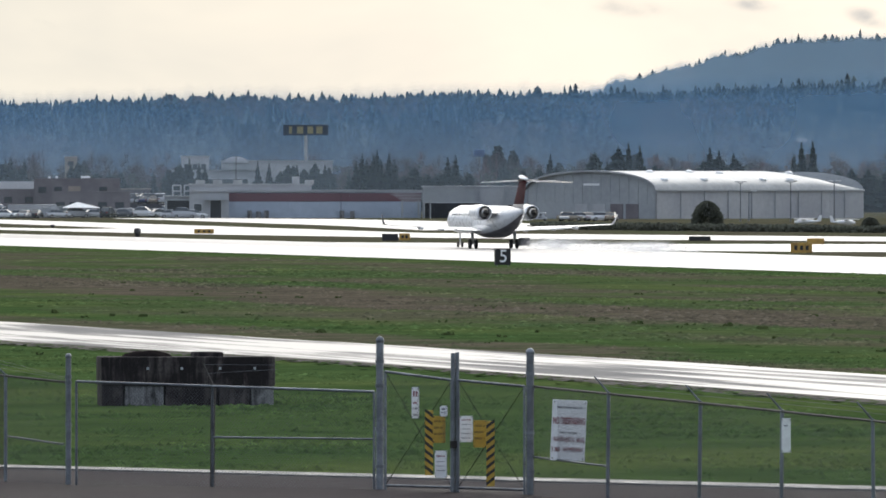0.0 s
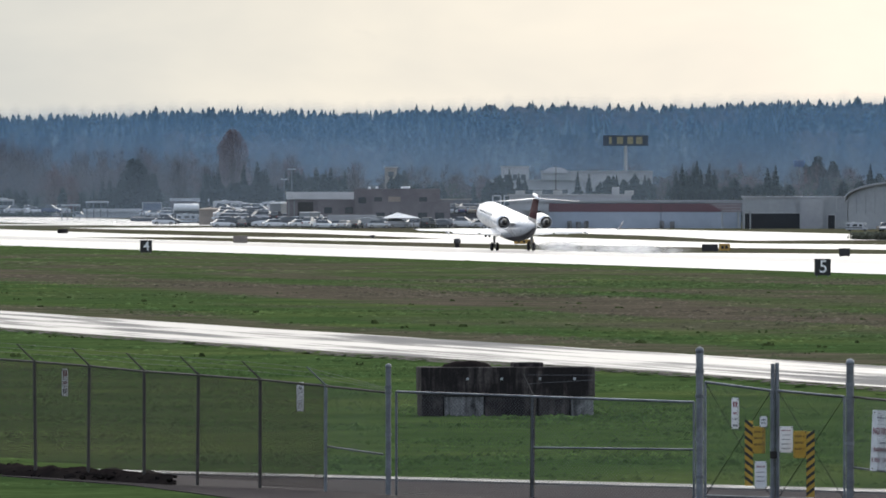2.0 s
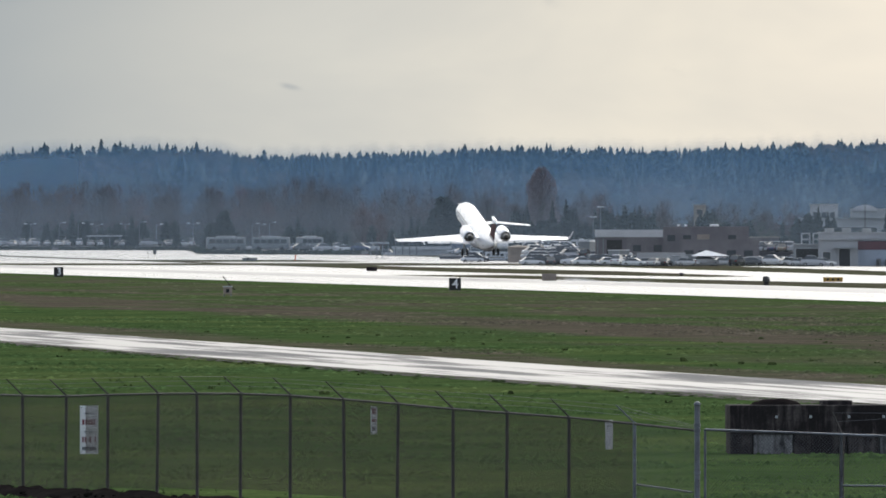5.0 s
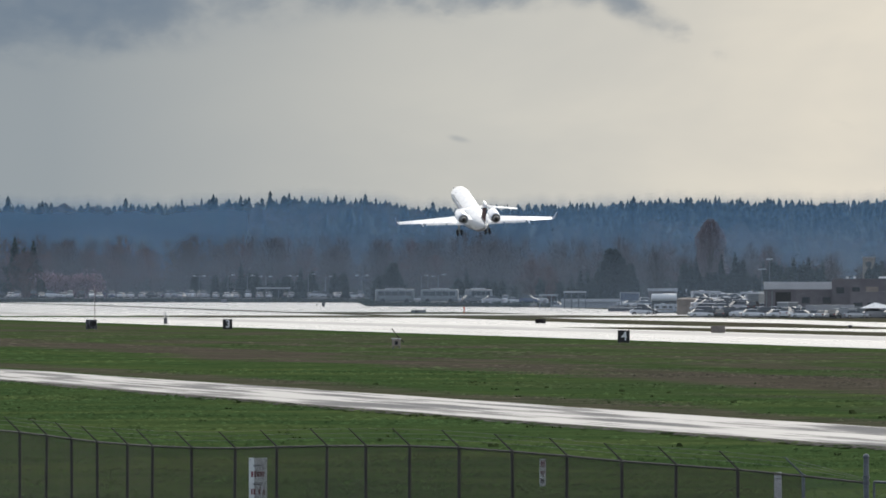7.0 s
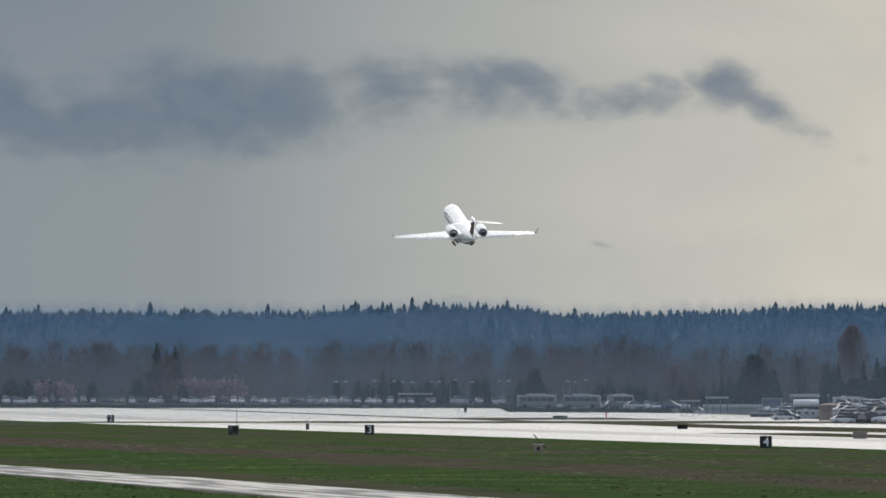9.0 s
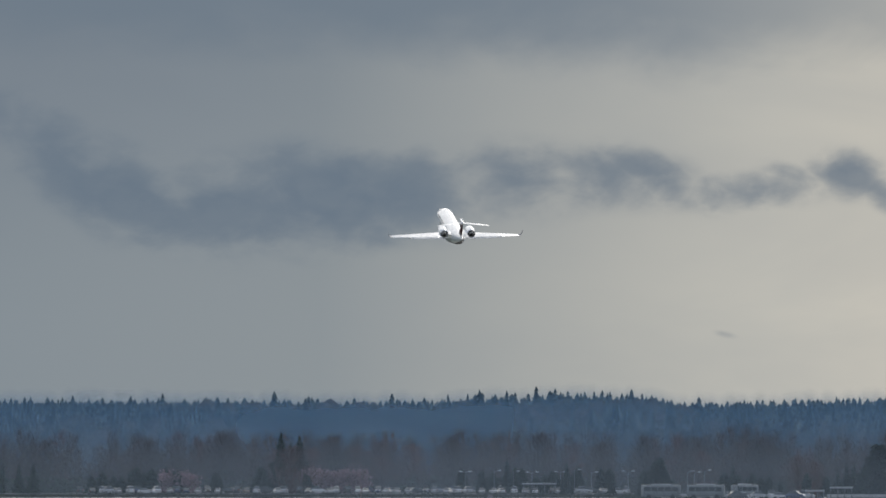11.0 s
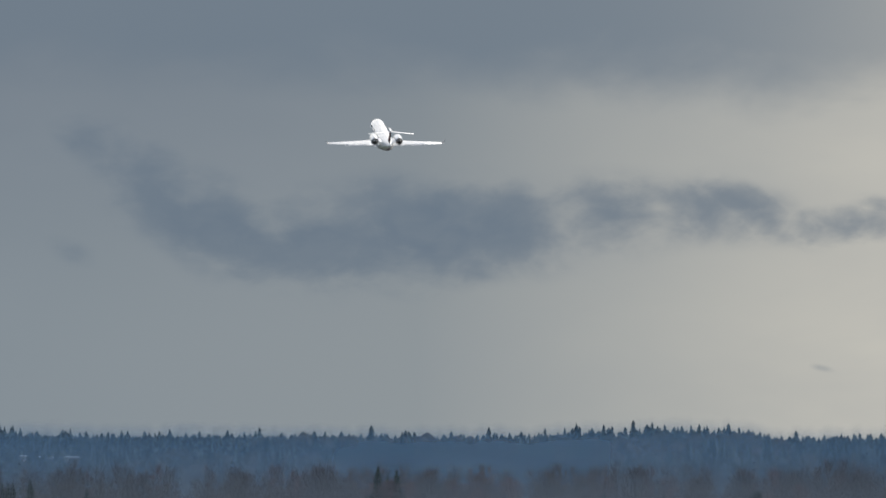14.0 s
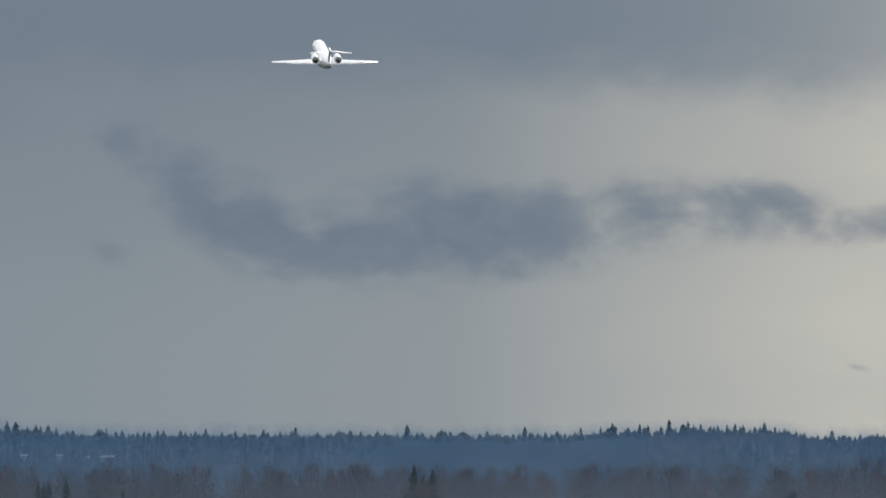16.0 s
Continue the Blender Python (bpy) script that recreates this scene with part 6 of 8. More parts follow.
    loft(bm, [[(r * math.cos(a), r * math.sin(a), z) for a in (2 * math.pi * i / 24 for i in range(24))] for z, r in ((-0.2, 2.02), (2.7, 2.0), (2.75, 2.1), (2.95, 2.1))])
    part("wall", bm, TAN, t)
    bm = bmesh.new()
    loft(bm, [[(r * math.cos(a), r * math.sin(a), z) for a in (2 * math.pi * i / 24 for i in range(24))] for z, r in ((2.95, 2.12), (3.2, 1.3), (3.3, 0.05))])
    part("roof", bm, TAN, t)
    t = thing("tank_trailer", "white cylindrical tank trailer", "trailer", stand(178.98, 2080, 0, 4))
    bm = bmesh.new()
    loft(bm, [[(x, r * math.cos(a), 3.15 + r * math.sin(a)) for a in (2 * math.pi * i / 16 for i in range(16))] for x, r in ((-2.5, 0.3), (-2.4, 0.72), (2.3, 0.75), (2.45, 0.3))])
    part("tank", bm, SIGNWHITE, t, "", True)
    part("chassis", box(bmesh.new(), -2.4, 2.4, -0.6, 0.6, 1.9, 2.45), DARKMETAL, t)
    for x in (-1.8, -1.2, 1.6):
        for yy in (-0.7, 0.7):
            part("wheel", tube(bmesh.new(), (x, yy - 0.15, 1.4), (x, yy + 0.15, 1.4), 0.5, seg=12), RUBBER, t)
    part("ramp", box(bmesh.new(), -2.8, 2.8, -1.2, 1.2, -0.1, 0.92), CONCRETE, t)
    for u_mil, d, w, h, mtl in ((172.87, 2300, 16.0, 2.2, SIDING), (163.24, 2330, 6.0, 1.5, SIDING2), (181.93, 2300, 9, 4.3, BROWNWALL), (185.51, 2280, 7, 4.1, BROWNWALL), (179.19, 2340, 8, 4.4, BROWNWALL)):
        t = block_building("low_shed", "long low shed with a pale roof edge", u_mil, d, w, 5, h, mtl, SIDING)
        part("fascia", box(bmesh.new(), -w / 2 - 0.1, w / 2 + 0.1, -0.4, -0.27, h - 0.35, h + 0.3), GREYPAINT, t)
    for u_mil, d, w, z in ((168.19, 2200, 4.0, 3.6), (170.66, 2230, 4.8, 4.2), (186.66, 2160, 4.4, 3.9), (142.56, 2640, 8.6, 4.6)):
        t = thing("car_park_shelter", "pale flat-roofed shelter on thin posts", "shelter", stand(u_mil, d))
        part("roof", box(bmesh.new(), -w / 2, w / 2, -1.5, 1.5, z - 0.35, z, bevel=0.05), SIDING, t)
        for sx in (-0.45, -0.15, 0.15, 0.45):
            part("post", tube(bmesh.new(), (sx * w, -1.2, -0.1), (sx * w, -1.2, z - 0.3), 0.09, seg=6), GALV, t)
    t = thing("billboard", "blue-grey billboard in a pale frame", "billboard", stand(175.77, 2180))
    part("panel", box(bmesh.new(), -1.9, 1.9, -0.1, 0.1, 2.4, 3.9), surface("blue_grey_panel", (0.12, 0.15, 0.22), rough=0.6), t)
    bm = bmesh.new()
    for a in ((-2.0, 2.0, 3.85, 4.05), (-2.05, -1.85, 2.2, 4.05), (1.85, 2.05, 2.2, 4.05)):
        box(bm, a[0], a[1], -0.16, 0.14, a[2], a[3])
    part("frame", bm, SIDING, t)
    for sx in (-1.6, 1.6):
        part("post", tube(bmesh.new(), (sx, 0, -0.1), (sx, 0, 2.5), 0.12, seg=6), GALV, t)


build_left_yard()


# ---------------------------------------------------------------- vehicles
def make_car(paint, label, m, tall=1.0, length=4.4, group="cars in the airport car park", glassy=None):
    """A passenger car, front to +x, on z = 0."""
    t = thing("parked_car", label, "car", m, group)
    hl, hw = length / 2, 0.86
    bm = bmesh.new()
    def sec(x, zb, zt, wf):
        w = hw * wf
        return [(x, -w * 0.92, zb), (x, -w, zb + (zt - zb) * 0.45), (x, -w * 0.9, zt), (x, w * 0.9, zt), (x, w, zb + (zt - zb) * 0.45), (x, w * 0.92, zb)]
    loft(bm, [sec(-hl, 0.4, 0.75 * tall, 0.86), sec(-hl + 0.15, 0.28, 0.9 * tall, 0.96), sec(-hl * 0.5, 0.25, 0.95 * tall, 1), sec(hl * 0.35, 0.25, 0.92 * tall, 1), sec(hl - 0.3, 0.28, 0.78 * tall, 0.96), sec(hl, 0.38, 0.62 * tall, 0.84)])
    body = part("body", bm, paint, t)
    top = 1.45 * tall
    bm = bmesh.new()
    def cab(x, z, wf):
        return [(x, -hw * wf, z), (x, hw * wf, z)]
    lo = [(-hl * 0.78, 0.92 * tall, 0.9), (-hl * 0.5, top - 0.04, 0.72), (hl * 0.1, top - 0.03, 0.72), (hl * 0.5, 0.9 * tall, 0.88)]
    ring_l = [(x, -hw * w, z) for x, z, w in lo]
    ring_r = [(x, hw * w, z) for x, z, w in lo]
    loft(bm, [ring_l, ring_r])
    part("window_band", bm, PANE, t)
    bm = bmesh.new()
    rl = [(-hl * 0.52, -hw * 0.74, top - 0.05), (-hl * 0.48, -hw * 0.7, top), (hl * 0.06, -hw * 0.7, top), (hl * 0.14, -hw * 0.74, top - 0.06)]
    loft(bm, [rl, [(x, -y, z) for x, y, z in rl]])
    part("roof", bm, paint, t)
    for sx in (-hl * 0.6, hl * 0.62):
        for sy in (-1, 1):
            w = part("wheel", tube(bmesh.new(), (sx, sy * (hw - 0.2), 0.32), (sx, sy * (hw + 0.01), 0.32), 0.32, seg=14), RUBBER, t)
            part("rim", tube(bmesh.new(), (sx, sy * (hw - 0.02), 0.32), (sx, sy * (hw + 0.02), 0.32), 0.19, seg=10), METAL, w)
    for sy in (-0.6, 0.6):
        part("headlight", box(bmesh.new(), hl - 0.16, hl + 0.01, sy - 0.16, sy + 0.16, 0.55 * tall, 0.68 * tall, bevel=0.02), SIGNWHITE, t)
        part("tail_light", box(bmesh.new(), -hl - 0.01, -hl + 0.12, sy - 0.15, sy + 0.15, 0.62 * tall, 0.76 * tall, bevel=0.02), RED, t)
    return t


PAINTS = [("white", (0.75, 0.76, 0.77)), ("silver", (0.45, 0.46, 0.48)), ("dark grey", (0.06, 0.065, 0.07)), ("black", (0.02, 0.02, 0.022)), ("dark blue", (0.03, 0.05, 0.12)), ("pale grey", (0.55, 0.56, 0.57)), ("tan", (0.3, 0.26, 0.2))]


def terrace(pts, z, label):
    """A raised paved level with a dark retaining edge."""
    bm = slab(bmesh.new(), [spot(191.4 + u / 19, d) for u, d in pts], -0.3, z)
    t = solo("car_park_terrace", bm, RETAIN, label, "car park", "structure")
    return t


RETAIN = surface("dark_retaining_wall", (0.075, 0.075, 0.085), (0.05, 0.05, 0.058), rough=0.9, big=0.15, fine=1.0, world=True, spec=0.1)
terrace(((-2300, 2660), (-760, 2600), (-760, 2860), (-2300, 2900)), 1.9, "raised car park with a dark retaining wall")
terrace(((-755, 2370), (-440, 2330), (-440, 2560), (-755, 2590)), 1.3, "raised coach park with a dark retaining wall")
terrace(((-335, 2140), (-20, 2120), (-20, 2450), (-335, 2480)), 0.9, "raised car park with a dark retaining wall")
terrace(((212, 1985), (296, 1985), (296, 2060), (212, 2060)), 2.1, "raised parking deck beside the buildings")
terrace(((-176, 1935), (-62, 1935), (-62, 1988), (-176, 1988)), 0.9, "sloping vehicle yard, lower level")
terrace(((-176, 1988), (-62, 1988), (-62, 2056), (-176, 2056)), 1.5, "sloping vehicle yard, middle level")
terrace(((-176, 2056), (-62, 2056), (-62, 2122), (-176, 2122)), 2.0, "sloping vehicle yard, upper level")
CARS = []
spots = []
rr = random.Random(21)
for u0, u1, v0, v1, n, z in ((216, 292, 1988, 1998, 9, 2.1), (218, 290, 2012, 2020, 8, 2.1), (220, 300, 1900, 1960, 8, 0), (-282, -262, 2010, 2060, 3, 0), (-172, -66, 1992, 2010, 13, 1.5), (-172, -66, 2028, 2050, 13, 1.5), (-172, -66, 1939, 1952, 13, 0.9), (-172, -66, 1966, 1984, 12, 0.9), (-40, 70, 1866, 1878, 8, 0), (-172, -66, 2062, 2090, 13, 2.0), (-265, -30, 2145, 2160, 20, 0.9), (-300, -30, 2200, 2230, 22, 0.9), (-320, -30, 2270, 2278, 14, 0.9), (-470, -420, 2300, 2320, 3, 0),
                             (-60, 10, 1890, 1930, 9, 0), (-176, 20, 1885, 1900, 17, 0), (-176, -50, 1912, 1928, 12, 0), (-172, -66, 2102, 2118, 11, 2.0), (0, 110, 1836, 1848, 6, 0), (110, 230, 1850, 1890, 11, 0), (225, 300, 1870, 1890, 6, 0), (300, 350, 1835, 1842, 3, 0), (990, 1092, 1712, 1718, 7, 0), (-590, -450, 2345, 2380, 7, 1.3), (-740, -590, 2480, 2500, 7, 1.3),
                             (-900, -765, 2640, 2660, 9, 1.9), (-1120, -900, 2650, 2680, 11, 1.9), (-1750, -1120, 2665, 2690, 36, 1.9), (-1750, -800, 2740, 2770, 26, 1.9)):
    for i in range(n):
        spots.append((u0 + (u1 - u0) * (i + rr.uniform(0.2, 0.8)) / n, rr.uniform(v0, v1), z))
for i, (u, d, z) in enumerate(spots):
    mil = 191.4 + u / 19
    m = stand(mil, d, z, (rr.choice((90, 90, 270, 80, 100, 0)) if d > 2600 or u > 900 else rr.choice((0, 180, 20, -15, 90, 70, 0))) + rr.uniform(-6, 6))
    k = rr.choice((0, 0, 0, 1, 1, 1, 2, 3, 4, 5, 6) if d > 2300 or u > 60 else (0, 0, 0, 0, 5, 5, 5, 1, 2, 3))
    if len(CARS) < 12:
        nm, col = PAINTS[i % 7]
        van = i >= 7
        CARS.append(make_car(surface(nm.replace(" ", "_") + "_car_paint", col, rough=0.25, bump=0.0, spread=0.05, coat=0.6), nm + (" van" if van else " car") + " parked in a car park", m, 1.3 if van else 1.0))
        CARS[-1]["pick"] = i % 7
    else:
        pick = [c for c in CARS if c["pick"] == k] or CARS
        copy_thing(rr.choice(pick), m)
for c in list(scene.objects):
    if "pick" in c:
        del c["pick"]


def make_bus(mil, d, w, label, turn=0.0):
    t = thing("coach", label, "bus", stand(mil, d, 1.3, turn), "coaches")
    part("body", box(bmesh.new(), -w / 2, w / 2, 0, 2.5, 0.5, 3.1, bevel=0.35), COACHGREY, t)
    part("roof_pod", box(bmesh.new(), -w / 4, w / 4, 0.6, 1.9, 3.05, 3.35, bevel=0.1), SIDING, t)
    n = int(w / 1.5)
    for i in range(n):
        x = -w / 2 + 0.5 + i * (w - 1) / n
        part("window", box(bmesh.new(), x, x + (w - 1) / n - 0.15, -0.03, 0.02, 1.7, 2.6), PANE, t)
    for sx in (-w * 0.32, w * 0.3):
        for yy in (0.1, 2.4):
            part("wheel", tube(bmesh.new(), (sx, yy - 0.14, 0.5), (sx, yy + 0.14, 0.5), 0.5, seg=14), RUBBER, t)


for mil, d, w, turn in ((153.93, 2395, 8.7, 5), (158.03, 2390, 8.4, -4), (161.93, 2420, 6.0, 30)):
    make_bus(mil, d, w, "white coach with a row of dark windows", turn)


def make_motorhome(m, label, trim):
    """A boxy motorhome, front to +x, on z = 0."""
    t = thing("motorhome", label, "motorhome", m, "motorhomes in the yard")
    part("body", box(bmesh.new(), -3.7, 2.3, -1.1, 1.1, 0.55, 3.0, bevel=0.16), HOMEWHITE, t)
    cab = [[(x, y, z) for x, z in ((2.2, 0.5), (3.7, 0.5), (3.75, 1.15), (3.2, 1.35), (2.7, 2.15), (2.2, 2.2))] for y in (-1.0, 1.0)]
    part("cab", loft(bmesh.new(), cab), HOMEWHITE, t)
    part("overcab", box(bmesh.new(), 2.0, 3.3, -1.08, 1.08, 2.15, 2.95, bevel=0.2), HOMEWHITE, t)
    part("windscreen", loft(bmesh.new(), [[(3.24, y, 1.38), (2.76, y, 2.12), (2.7, y, 2.1), (3.18, y, 1.36)] for y in (-0.9, 0.9)]), PANE, t)
    for sy in (-1, 1):
        for x0, x1 in ((-3.2, -2.2), (-1.2, 0.3), (1.0, 1.9)):
            part("window", box(bmesh.new(), x0, x1, sy * 1.11 - 0.02, sy * 1.11 + 0.02, 1.75, 2.4, bevel=0.01), PANE, t)
        part("stripe", box(bmesh.new(), -3.6, 2.1, sy * 1.108 - 0.012, sy * 1.108 + 0.012, 1.15, 1.4), trim, t)
        for x in (-2.3, 2.9):
            part("wheel", tube(bmesh.new(), (x, sy * 0.85, 0.4), (x, sy * 1.08, 0.4), 0.4, seg=14), RUBBER, t)
    part("roof_unit", box(bmesh.new(), -1.6, -0.6, -0.4, 0.4, 2.98, 3.25, bevel=0.08), GREYPAINT, t)
    return t


HOMES = [make_motorhome(stand(182.9, 2096, 2.0, 12) @ Matrix.Scale(0.8, 4), "white motorhome with a tan stripe parked in a yard", TAN),
         make_motorhome(stand(187.3, 2092, 2.0, -40) @ Matrix.Scale(0.75, 4), "white motorhome with a dark blue stripe parked in a yard", NAVY)]
rr = random.Random(33)
for u, d, turn, size in ((-232, 2070, -8, 0.8), (-190, 2082, 30, 0.75), (-128, 2098, 20, 0.8), (-100, 2094, 12, 0.7), (-30, 1940, 70, 0.8), (14, 1938, -64, 0.75), (44, 1890, 60, 0.7), (949, 1722, 0, 0.62)):
    copy_thing(HOMES[abs(u) % 2], stand(191.4 + u / 19, d, 2.0 if -176 < u < -62 else 0, turn + rr.uniform(-5, 5)) @ Matrix.Diagonal((size, size, size, 1)))


# ---------------------------------------------------------------- trees and hedges
def fir_crown(sh, h, w, rnd, whorls, arms, profile):
    """Whorls of drooping boughs of uneven length, each a flat spray with a hanging fringe."""
    for k in range(whorls):
        f = (k + rnd.random()) / whorls
        r = w / 2 * (profile(f) + 0.03) * rnd.uniform(0.7, 1.12)
        z = h * (0.05 + 0.93 * f)
        a0 = rnd.uniform(0, 6.283)
        for i in range(arms):
            a = a0 + 6.283 * i / arms + rnd.uniform(-0.25, 0.25)
            rr = r * rnd.choice((0.55, 0.75, 0.9, 1.0, 1.0, 1.15))
            c, d = math.cos(a), math.sin(a)
            drop = rr * rnd.uniform(0.15, 0.6) - (0.3 * rr if f > 0.8 else 0.0)
            wide = rr * rnd.uniform(0.22, 0.4) + 0.008 * h
            foot = Vector((0, 0, z + 0.02 * h))
            tip_ = Vector((rr * c, rr * d, z - drop))
            mid = foot.lerp(tip_, 0.55)
            side = Vector((-d, c, 0)) * wide
            sh.face(foot, mid + side, tip_, mid - side)
            hang = Vector((0, 0, -h * rnd.uniform(0.03, 0.075)))
            sh.face(foot, tip_, mid * 0.35 + tip_ * 0.65 + hang, mid * 0.8 + hang)
    sh.face((-0.012 * h, 0, 0.93 * h), (0.012 * h, 0, 0.93 * h), (0, 0, h * 1.0))


def conifer(name, label, h, w, seed, profile=cone_top, material=CONIFER, count=1000, m=None, size=0.07, whorls=0, lobes=0):
    t = thing(name, label, "tree", m, "conifers behind the airfield")
    part("trunk", tube(bmesh.new(), (0, 0, -0.2), (0, 0, h * 0.92), h * 0.022, h * 0.004, seg=7), BARK, t)
    sh = Sheaf()
    rnd = random.Random(seed)
    if whorls:
        fir_crown(sh, h, w, rnd, whorls, 10, profile)
    elif lobes:
        for k in range(lobes):
            f = (k / lobes) ** 1.1
            r = w / 2 * (0.62 - 0.34 * f) * rnd.uniform(0.8, 1.15)
            a, off = k * 2.4, (w / 2 - r) * (1 - f) * rnd.uniform(0.6, 1.0)
            puff(sh, off * math.cos(a), off * math.sin(a), h * (0.02 + 0.7 * f), 2 * r, h * (0.3 - 0.02 * f), rnd, count // lobes, h * size, lambda q: math.sqrt(max(0.02, 1 - (2 * q - 1) ** 2)), 0.2)
    else:
        puff(sh, 0, 0, h * 0.02, w, h * 0.99, rnd, count, h * size, profile, 0.55)
    ob = new("crown", sh.mesh("crown", material))
    ob.parent = t
    return t


def bare_tree(name, label, h, w, seed, material, profile=round_top, count=420, m=None, foot=0.12, thick=0.012, spread=1.0, limb=0.36):
    t = thing(name, label, "tree", m, "leafless trees behind the airfield")
    bm = tube(bmesh.new(), (0, 0, -0.2), (0, 0, h * 0.7), h * 0.02, h * 0.006, seg=7)
    rnd = random.Random(seed)
    for i in range(9):
        a = rnd.uniform(0, 6.28)
        z = h * rnd.uniform(0.15, 0.5)
        r = w * limb * rnd.uniform(0.6, 1)
        tube(bm, (0, 0, z), (r * math.cos(a), r * math.sin(a), z + h * 0.3), h * 0.008, h * 0.003, seg=5)
    part("trunk", bm, BARK, t)
    sh = Sheaf()
    twigs(sh, 0, 0, h * foot, w, h * (1 - foot) * 0.92, rnd, count, profile, thick, spread)
    ob = new("crown", sh.mesh("crown", material))
    ob.parent = t
    return t


POPLAR = foliage("poplar_twigs", (0.2, 0.168, 0.182), (0.17, 0.146, 0.16), even=0.2)


def slim(f):
    return (1 - f) ** 0.85 * (0.85 + 0.15 * math.cos(f * 21))


def full(f):
    return (1 - f ** 1.6) ** 0.8 * (0.8 + 0.2 * math.cos(f * 15 + 1))


TALL = conifer("fir_tree", "dark green pointed fir tree", 9.0, 3.6, 31, slim, m=stand(225.19, 2250), whorls=26)
TALL_OPEN = conifer("fir_tree", "dark green fir tree with an uneven open crown", 9.0, 4.4, 35, lambda f: slim(f) * (0.75 + 0.35 * math.sin(f * 9 + 2)), m=stand(223.9, 2262), whorls=19)
CLUMP = conifer("pine_tree", "dark irregular pine tree", 8.0, 5.6, 33, full, m=stand(233.51, 2255), whorls=17)
CLUMP_LOW = conifer("pine_tree", "dark broad pine tree with a blunt top", 8.0, 6.8, 36, lambda f: full(f) * (0.8 + 0.25 * math.sin(f * 11)), m=stand(232.2, 2270), whorls=14)
BROAD = conifer("cedar_tree", "broad dark evergreen tree with a rounded lobed top", 9.5, 7.4, 32, count=3600, m=stand(238.40, 2260), size=0.05, lobes=13)
TWIN = {TALL: TALL_OPEN, CLUMP: CLUMP_LOW}


def plant(src, u, v_top, d, wide=1.0):
    """A further tree of that kind whose top comes to the given height angle."""
    base = {TALL: 9.0, BROAD: 9.5, CLUMP: 8.0}[src]
    h = (7 - (v_top - 314) * d / 19000) / base
    m = stand(191.4 + u / 19, d, 0, (u * 53) % 360) @ Matrix.Diagonal((h * wide, h * wide, h, 1))
    return copy_thing(TWIN[src] if src in TWIN and int(abs(u) * 1.7) % 2 else src, m)


# single firs and pines that stand out
for u, v, wd in ((641, 268, 1.0), (667, 262, 0.95), (688, 270, 1.05), (456, 284, 0.95), (476, 287, 1.0), (792, 276, 1.3), (806, 272, 1.2), (974, 270, 1.2), (1052, 267, 1.1), (1094, 258, 1.25), (1112, 251, 1.2), (1132, 256, 1.3),
                 (1256, 259, 1.5), (1272, 264, 1.3), (1298, 269, 1.3), (1418, 250, 1.2), (1438, 248, 1.2), (335, 280, 1.4), (318, 288, 1.4), (352, 287, 1.3), (272, 304, 1.4), (510, 290, 1.4), (575, 291, 1.4)):
    plant(TALL if (u // 7) % 3 else CLUMP, u, v, (2205 if u < 600 else 2070) + (u * 13) % 65, wd)
for u, v, wd in ((880, 252, 0.75), (908, 261, 0.7), (862, 268, 0.6), (990, 283, 0.7), (1125, 268, 0.7), (1275, 274, 0.7), (1430, 268, 0.6), (-326, 257, 1.25), (-350, 292, 0.8), (-296, 285, 0.8), (-717, 283, 1.05), (-743, 305, 0.7),
                 (-197, 285, 0.6), (-100, 279, 0.7), (-150, 302, 0.9), (30, 290, 0.8), (60, 294, 0.8), (110, 300, 0.8), (150, 279, 0.5), (-1065, 303, 0.8), (-1030, 306, 0.7), (-420, 318, 0.7), (-550, 312, 0.8),
                 (-1500, 310, 1.0), (-1420, 300, 1.0), (-960, 302, 1.0), (-905, 306, 0.9), (-860, 300, 0.8), (-1340, 312, 1.0)):
    plant(BROAD, u, v, 2560 + (abs(u) * 17) % 120 if u > -800 else 2704 + abs(u) % 20, wd)
for u, v, wd in ((-586, 297, 1.5), (-1385, 240, 1.5), (-1352, 246, 1.6), (-1368, 258, 1.5), (-180, 277, 1.3), (-60, 280, 1.2), (10, 280, 1.2), (45, 285, 1.2), (-20, 287, 1.2), (-385, 294, 1.3), (-985, 286, 1.4), (-880, 292, 1.4),
                 (205, 294, 1.1), (-1900, 279, 1.3), (-2000, 266, 1.4), (-2040, 269, 1.3), (-800, 304, 1.2)):
    plant(TALL, u, v, 2640 + (abs(u) * 11) % 110 if u > -1300 else 2708 + u % 20, wd)

poplar = bare_tree("poplar_tree", "tall brownish leafless poplar", 22.0, 10.5, 41, POPLAR, lambda f: (1.0 - 0.45 * f * f) * (0.9 + 0.1 * math.sin(f * 30)), 900, stand(183.29, 2722), 0.02, 0.0035, 0.4, 0.1)
sh = Sheaf()
puff(sh, 0, 0, 0.4, 11.0, 21.4, random.Random(6), 6500, 0.38, lambda f: math.sqrt(max(0.02, 1 - f ** 7)) * (0.82 - 0.14 * f + 0.1 * math.sin(f * 17 + 1)))
ob = new("twig_mass", sh.mesh("twig_mass", POPLAR))
ob.parent = poplar
REDTREE = bare_tree("maple_tree", "reddish budding leafless tree", 12.0, 12.0, 42, REDTWIGS, round_top, 1500, stand(127.93, 2750), 0.1, 0.006)
GREYTREE = bare_tree("alder_tree", "grey-brown leafless tree behind the car parks", 13.0, 9.0, 43, TWIGS, round_top, 1100, stand(180.87, 2700), 0.06, 0.006)
